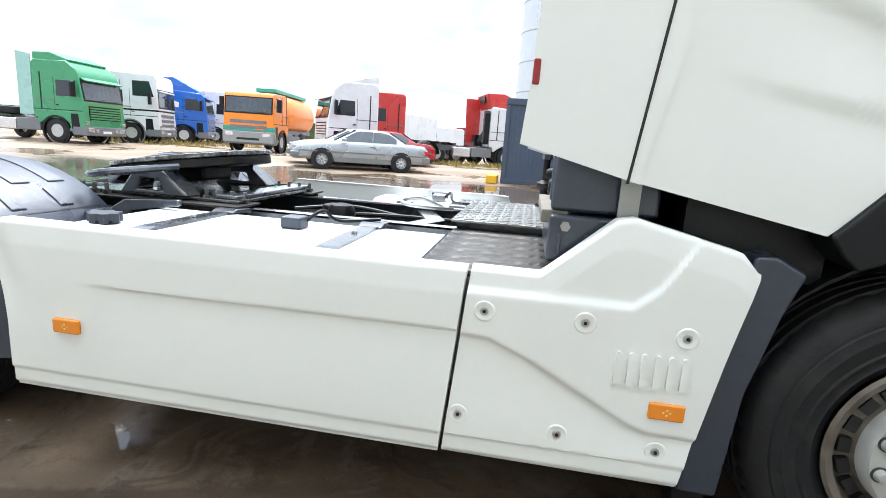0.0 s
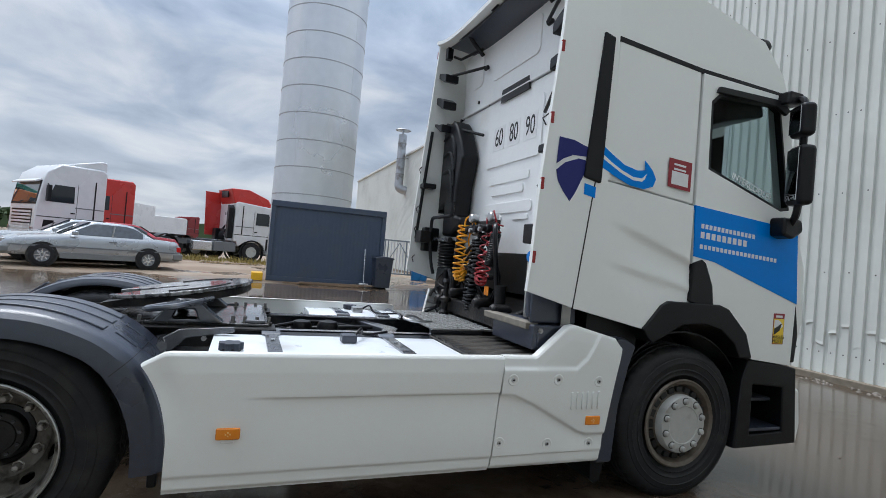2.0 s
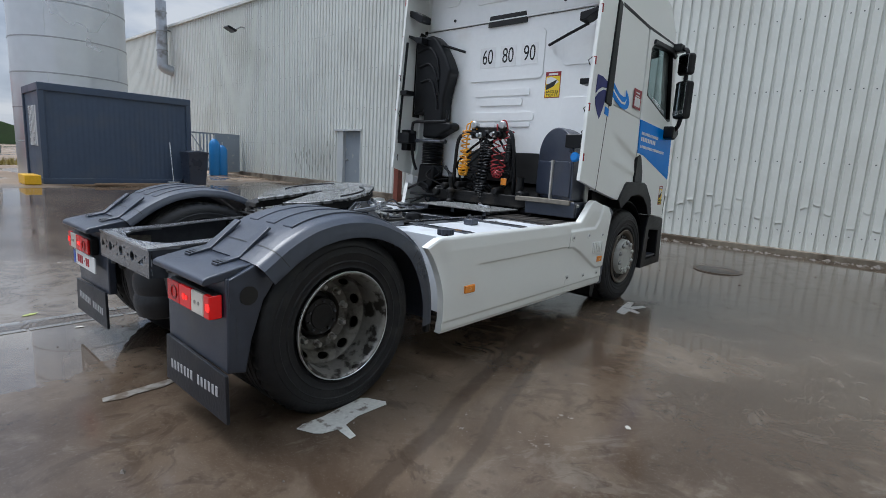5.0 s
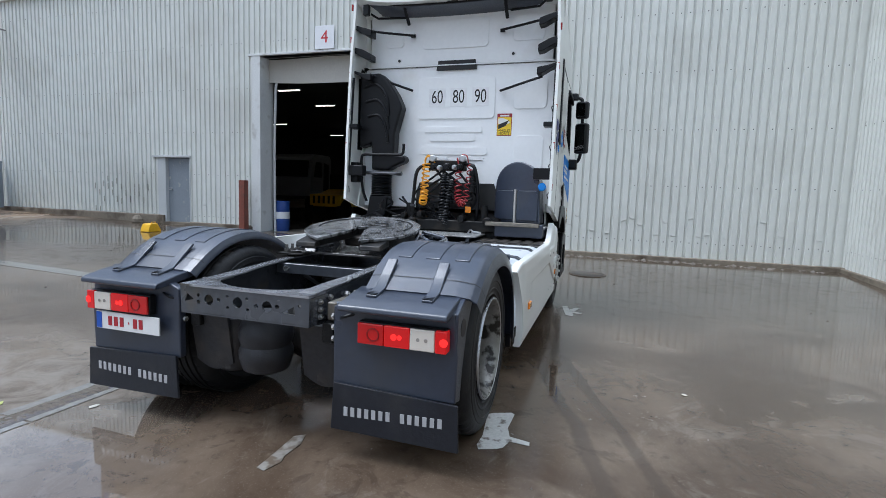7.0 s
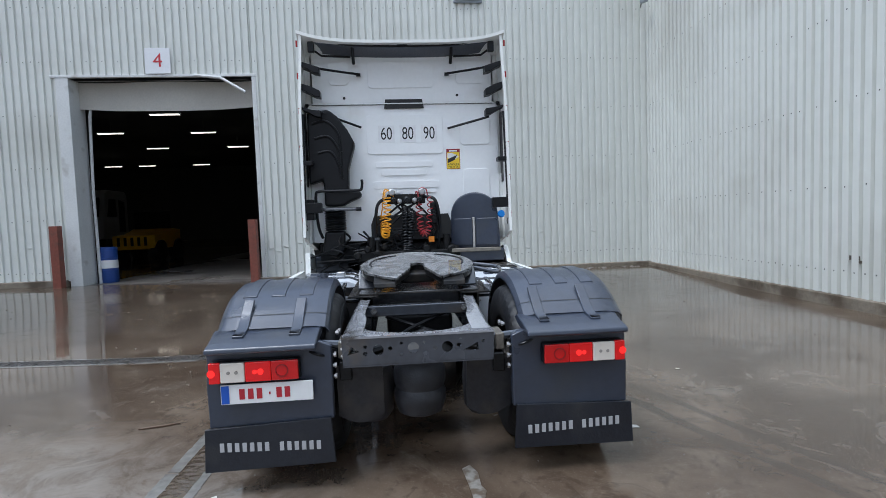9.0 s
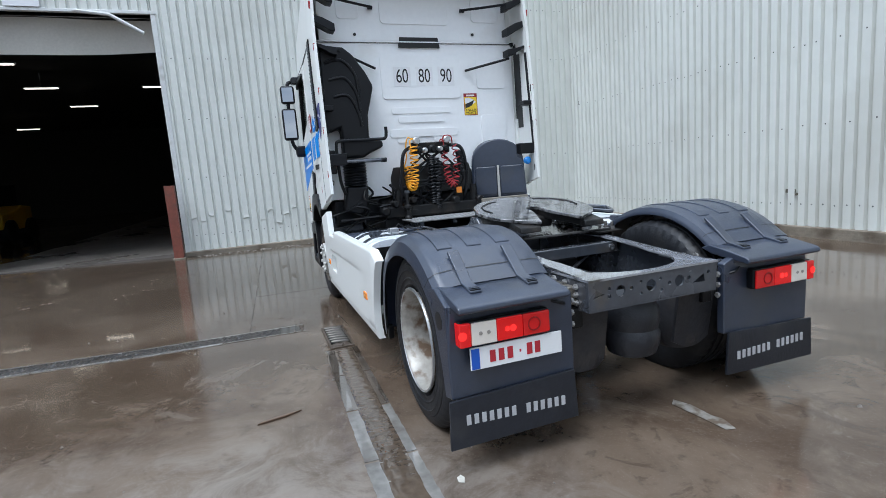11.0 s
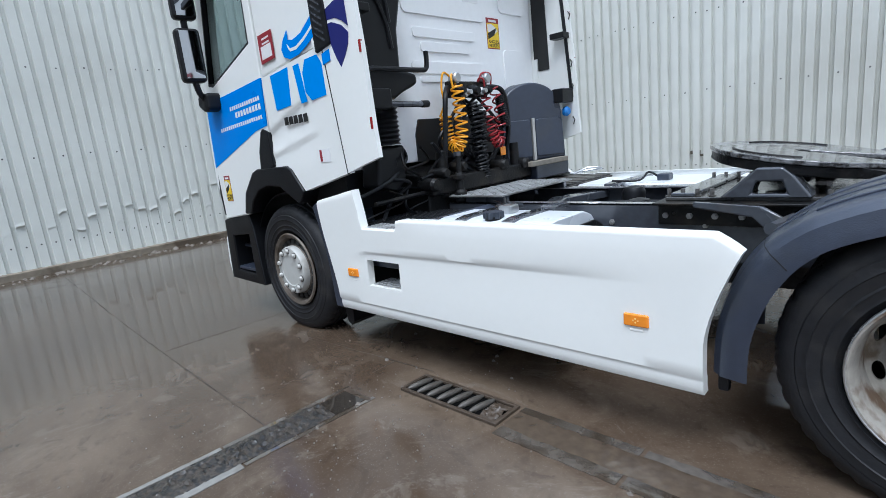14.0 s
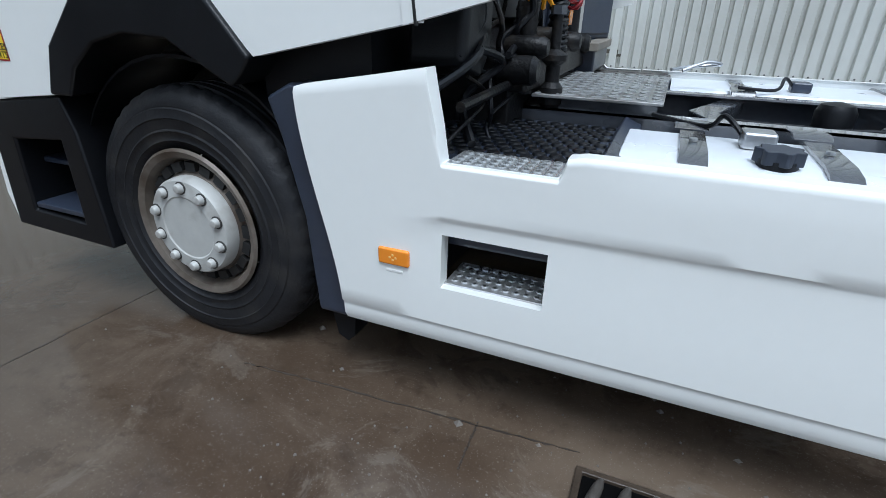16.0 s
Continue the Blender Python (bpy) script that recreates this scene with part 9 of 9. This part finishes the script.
# red and white tractor by the container
rw = lorry("white lorry tractor with a red roof and bare chassis", at(0.75, 26.3, 20), WHITE2, BASIC, roof=[(-1.0, 2.98), (-1.25, 3.75), (-0.3, 3.78), (0.75, 3.4), (1.05, 2.95)], fairing=RED, grille=5, tail=5.0, rear=3.8)
part("side_deflector", P([(-1.75, 1.25), (-1.85, 3.6), (-1.0, 3.6), (-1.0, 1.25)], "y", 1.2, 1.15), RED, rw, "red side air deflector", bevel=0.01)
part("roof_opening", P([(-0.55, 3.3), (-0.55, 3.62), (0.45, 3.66), (0.45, 3.3)], "x", -1.24, -1.19), BLACK_PLASTIC, rw)
part("intake_snorkel", P([(-1.18, 1.15), (-1.18, 2.75), (-1.05, 2.9), (-0.88, 2.85), (-0.85, 1.15)], "x", -1.3, -1.02), BLACK_PLASTIC, rw, "black upright air intake", bevel=0.05)
part("hose_rack", B(-1.2, -1.02, -0.35, 0.35, 1.5, 1.62), BLACK_PLASTIC, rw, bevel=0.02)
for k in range(5):
    part("hose", T(smooth_line([(-1.12, -0.3 + 0.14 * k, 1.58), (-1.25, -0.34 + 0.16 * k, 1.3), (-1.15, -0.3 + 0.13 * k, 1.05)], 5), 0.03), BLACK_PLASTIC, rw)
part("filter_box", B(-1.4, -1.02, 0.45, 1.0, 1.05, 1.65), BLACK_PLASTIC, rw, bevel=0.05)
for k in range(3):
    part("speed_mark", B(-1.012, -1.0, -0.28 + 0.24 * k, -0.16 + 0.24 * k, 2.38, 2.55), BUMPER, rw)
lorry("red lorry tractor with a bare chassis", at(-5.2, 56.0, 195), DRED, BASIC, grille=4)
lorry("teal lorry tractor far across the yard", at(-9.6, 54.0, 200), TEAL, HIGH, grille=4)
vn2 = thing("van", "white panel van far across the yard", "van", m=at(-7.6, 53.0, 215))
part("body", P([(-2.6, 0.5), (-2.6, 2.6), (-2.4, 2.75), (1.2, 2.75), (1.8, 2.0), (2.6, 1.6), (2.7, 0.5)], "y", -1.0, 1.0), WHITE2, vn2, bevel=0.08)
part("side_window", P([(0.7, 1.7), (0.75, 2.4), (1.25, 2.4), (1.75, 1.7)], "y", -1.01, 1.01), DARK_GLASS, vn2)
for sx in (-1.7, 1.7):
    for sy in (-1, 1):
        yard_wheel(vn2, sx, sy * 0.85, 0.36)


def car(label, m, col, low=None):
    """A three-box coupe of the eighties: origin on the ground under its middle, heading +x."""
    c = thing("car", label, "car", "cars parked in the yard", m)
    low = low or col

    def shell(u, v):
        x = -2.33 + 4.66 * u
        zt = lerp_table([(-2.33, 0.78), (-2.25, 0.93), (-1.45, 0.985), (0.8, 0.96), (1.9, 0.84), (2.25, 0.74), (2.33, 0.6)], x)
        zb = 0.3
        hw = 0.87 * (1 - 0.10 * abs(2 * u - 1) ** 4)
        sec = [(-0.90, 0), (-0.99, 0.18), (-1.0, 0.55), (-0.965, 0.86), (-0.90, 1.0), (-0.45, 1.03), (0.45, 1.03), (0.90, 1.0), (0.965, 0.86), (1.0, 0.55), (0.99, 0.18), (0.90, 0)]
        i = v * (len(sec) - 1)
        k = min(int(i), len(sec) - 2)
        f = i - k
        a, b = sec[k], sec[k + 1]
        return (x, hw * (a[0] + (b[0] - a[0]) * f), zb + (zt - zb) * (a[1] + (b[1] - a[1]) * f))
    bm = bmesh.new()
    surf(bm, shell, 40, 22)
    for u in (0, 1):
        bm.faces.new([bm.verts.new(shell(u, j / 22)) for j in range(23)])
    part("body", bm, col, c)

    def cabin(u, v):
        x = -1.6 + 2.6 * u
        z1 = lerp_table([(-1.6, 0.95), (-0.95, 1.33), (-0.7, 1.385), (0.05, 1.395), (0.2, 1.37), (1.0, 0.93)], x)
        sec = [(-0.80, 0), (-0.66, 0.85), (-0.58, 1.0), (0, 1.03), (0.58, 1.0), (0.66, 0.85), (0.80, 0)]
        i = v * 6
        k = min(int(i), 5)
        f = i - k
        a, b = sec[k], sec[k + 1]
        return (x, a[0] + (b[0] - a[0]) * f, 0.92 + (z1 - 0.92) * (a[1] + (b[1] - a[1]) * f))
    part("cabin", surf(bmesh.new(), cabin, 26, 12), col, c)
    for s in (-1, 1):
        def glass(u, v, s=s, a=-1.18, b=0.62):
            x = a + (b - a) * u
            z1 = lerp_table([(-1.6, 0.95), (-0.95, 1.33), (-0.7, 1.385), (0.05, 1.395), (0.2, 1.37), (1.0, 0.93)], x) - 0.065
            z = 0.965 + max(0.0, z1 - 0.965) * v
            y = 0.80 - 0.14 * (z - 0.92) / 0.40 + 0.012
            return (x, s * y, z)
        part("side_window", surf(bmesh.new(), glass, 20, 3), SCREEN_GLASS, c)
        part("window_post", P([(-0.36, 0.97), (-0.32, 0.97), (-0.36, 1.33), (-0.40, 1.33)], "y", s * 0.70, s * 0.815), col, c)
        part("waist_trim", B(-2.2, 2.15, *sorted((s * 0.875, s * 0.885)), 0.56, 0.60), BUMPER, c)
        part("sill", B(-1.0, 0.95, *sorted((s * 0.84, s * 0.872)), 0.24, 0.42), low, c, bevel=0.01)
        part("mirror", B(0.55, 0.72, *sorted((s * 0.86, s * 1.0)), 0.95, 1.06), col, c, bevel=0.02)
        part("handle", B(-0.45, -0.25, *sorted((s * 0.868, s * 0.884)), 0.79, 0.82), BUMPER, c)
        part("headlamp", B(2.18, 2.30, *sorted((s * 0.48, s * 0.76)), 0.58, 0.74), CHROME, c, bevel=0.02)
        part("tail_lamp", B(-2.34, -2.2, *sorted((s * 0.45, s * 0.8)), 0.62, 0.78), RED_LENS, c, bevel=0.01)
        for x in (-1.36, 1.36):
            part("arch", C((x, s * 0.80, 0.33), "y", 0.37, 0.16, 28), INK_SHADE_BLACK, c)
            w = new("wheel")
            w.parent = c
            w.matrix_basis = Matrix.Translation((x, s * 0.81, 0.315)) @ Matrix.Rotation(math.pi if s > 0 else 0, 4, "Z") @ Matrix.Diagonal((0.63, 0.62, 0.63, 1))
            piece("tyre", YWHEEL, w, Matrix())
            piece("rim", ALLOY, w, Matrix.Translation((0, -0.02, 0)))
            for k in range(8):
                piece("spoke", SPOKE, w, Matrix.Translation((0, -0.1, 0)) @ Matrix.Rotation(2 * math.pi * k / 8, 4, "Y"))
    part("windscreen", P([(0.93, 0.98), (0.98, 0.97), (0.27, 1.385), (0.22, 1.375)], "y", -0.6, 0.6), SCREEN_GLASS, c)
    part("rear_window", P([(-1.56, 0.99), (-1.60, 0.98), (-1.0, 1.345), (-0.96, 1.345)], "y", -0.58, 0.58), DARK_GLASS, c)
    part("front_bumper", B(2.1, 2.42, -0.82, 0.82, 0.34, 0.54), low, c, bevel=0.05)
    part("rear_bumper", B(-2.42, -2.1, -0.82, 0.82, 0.34, 0.56), low, c, bevel=0.05)
    part("grille", B(2.28, 2.34, -0.3, 0.3, 0.56, 0.76), BUMPER, c, bevel=0.02)
    return c


ALLOY = finish(lathe(bmesh.new(), [(0.31, -0.1), (0.30, -0.13), (0.27, -0.12), (0.25, -0.04), (0.0001, -0.04)], "y", (0, 0, 0), 28), "rim", BUMPER)
SPOKE = finish(P([(0.05, -0.04), (0.27, -0.025), (0.27, 0.025), (0.05, 0.04)], "y", -0.03, 0.01), "spoke", CHROME)
SILVER = mat("silver_paint", (0.42, 0.44, 0.46), 0.28, metal=0.5, var=0.05, coat=0.4)
SILVER_LOW = mat("silver_trim", (0.2, 0.21, 0.21), 0.45, metal=0.2, var=0.08)
car("silver two-door coupe with grey lower trim", at(-3.58, 15.3, 203), SILVER, SILVER_LOW)
car("silver saloon car behind the coupe", at(-4.6, 17.1, 203), SILVER, SILVER_LOW)
car("red car with pale windows behind the coupe", at(-4.1, 19.2, 203), paint("car_red", (0.35, 0.02, 0.03), 0.3))
cd = thing("spare_chassis", "rusty bare lorry chassis on its wheels", "chassis", m=at(-2.6, 26.6, -20))
for s in (-1, 1):
    part("beam", B(-3, 2.5, *sorted((s * 0.36, s * 0.45)), 0.75, 1.0), FRAME_GREY, cd)
    for x in (-2.0, -0.7, 1.6):
        yard_wheel(cd, x, s * 1.0)
part("cross_beam", B(-1.5, 0.6, -0.6, 0.6, 1.0, 1.12), RUST, cd)

# ---- verge grass, far trees ----
LEAF = mat("leaf_green", (0.05, 0.085, 0.03), 0.7, var=0.4, scale=5)
DRY = mat("dry_grass", (0.30, 0.24, 0.07), 0.8, var=0.4, scale=6)


def tufts():
    rnd = random.Random(9)
    bm = bmesh.new()
    for k in range(900):
        if k < 500:
            x, y = rnd.uniform(-24, -14), rnd.uniform(20.0, 34)
        else:
            x, y = rnd.uniform(-7, 3.0), rnd.uniform(22.5, 25.0)
        z = ground_z(x, y)
        for j in range(6):
            a, h = rnd.uniform(0, 6.28), rnd.uniform(0.08, 0.32)
            bx_, by_ = x + rnd.gauss(0, 0.12), y + rnd.gauss(0, 0.12)
            w = 0.02
            bm.faces.new([bm.verts.new(p) for p in ((bx_ - w * math.cos(a), by_ - w * math.sin(a), z), (bx_ + w * math.cos(a), by_ + w * math.sin(a), z), (bx_ + 0.1 * math.sin(a), by_ + 0.1 * math.cos(a), z + h))])
    tagged(part("grass_tufts", bm, DRY, smooth=False), "dry yellow grass tufts between parked lorries", "grass", kind="stuff")


tufts()
BARK = mat("bark", (0.08, 0.06, 0.045), 0.9, var=0.3, bump=0.5)


def tree(x, y, h, seed):
    rnd = random.Random(seed)
    t = thing("tree", "distant dark green leafy tree", "tree", "trees far behind the yard", at(x, y, 0))
    bm = bmesh.new()
    tube(bm, [(0, 0, 0), (0.1, 0, h * 0.3), (0, 0.1, h * 0.7)], 0.22, 7)
    for k in range(7):
        a = rnd.uniform(0, 6.28)
        tube(bm, [(0.05, 0, h * (0.25 + 0.06 * k)), (math.cos(a) * h * 0.18, math.sin(a) * h * 0.18, h * (0.42 + 0.06 * k))], 0.07, 5)
    part("trunk", bm, BARK, t)
    bm = bmesh.new()
    for k in range(900):
        a, r = rnd.uniform(0, 6.28), h * 0.36 * rnd.random() ** 0.5
        z = h * rnd.uniform(0.3, 1.0)
        r *= math.sin(math.pi * min(1, (z / h - 0.2) / 0.85)) + 0.15
        c = Vector((r * math.cos(a), r * math.sin(a), z))
        u = Vector((rnd.gauss(0, 1), rnd.gauss(0, 1), rnd.gauss(0, 1))).normalized() * 0.28
        w = u.orthogonal().normalized() * 0.22
        bm.faces.new([bm.verts.new(c + q) for q in (u, w, -u, -w)])
    part("crown", bm, LEAF, t, smooth=False)


for k in range(26):
    tree(-60 + 5.2 * k + 2 * math.sin(k * 2.3), 74 + 6 * math.sin(k * 1.7), 2.9 + 0.7 * math.sin(k * 3.1), k)
tagged(part("hedge", surf(bmesh.new(), lambda u, v: (-180 + 320 * u, 92 + 3 * math.sin(9 * u), ground_z(0, 80) - 0.3 + v * (3.4 + 1.1 * noise.noise(Vector((u * 60, 0, 0))) + 0.6 * noise.noise(Vector((u * 190, 3, 0))))), 260, 2, lambda u, v: (0, 2, 0)), LEAF), "far dark hedge line closing the yard", "hedge", kind="structure")
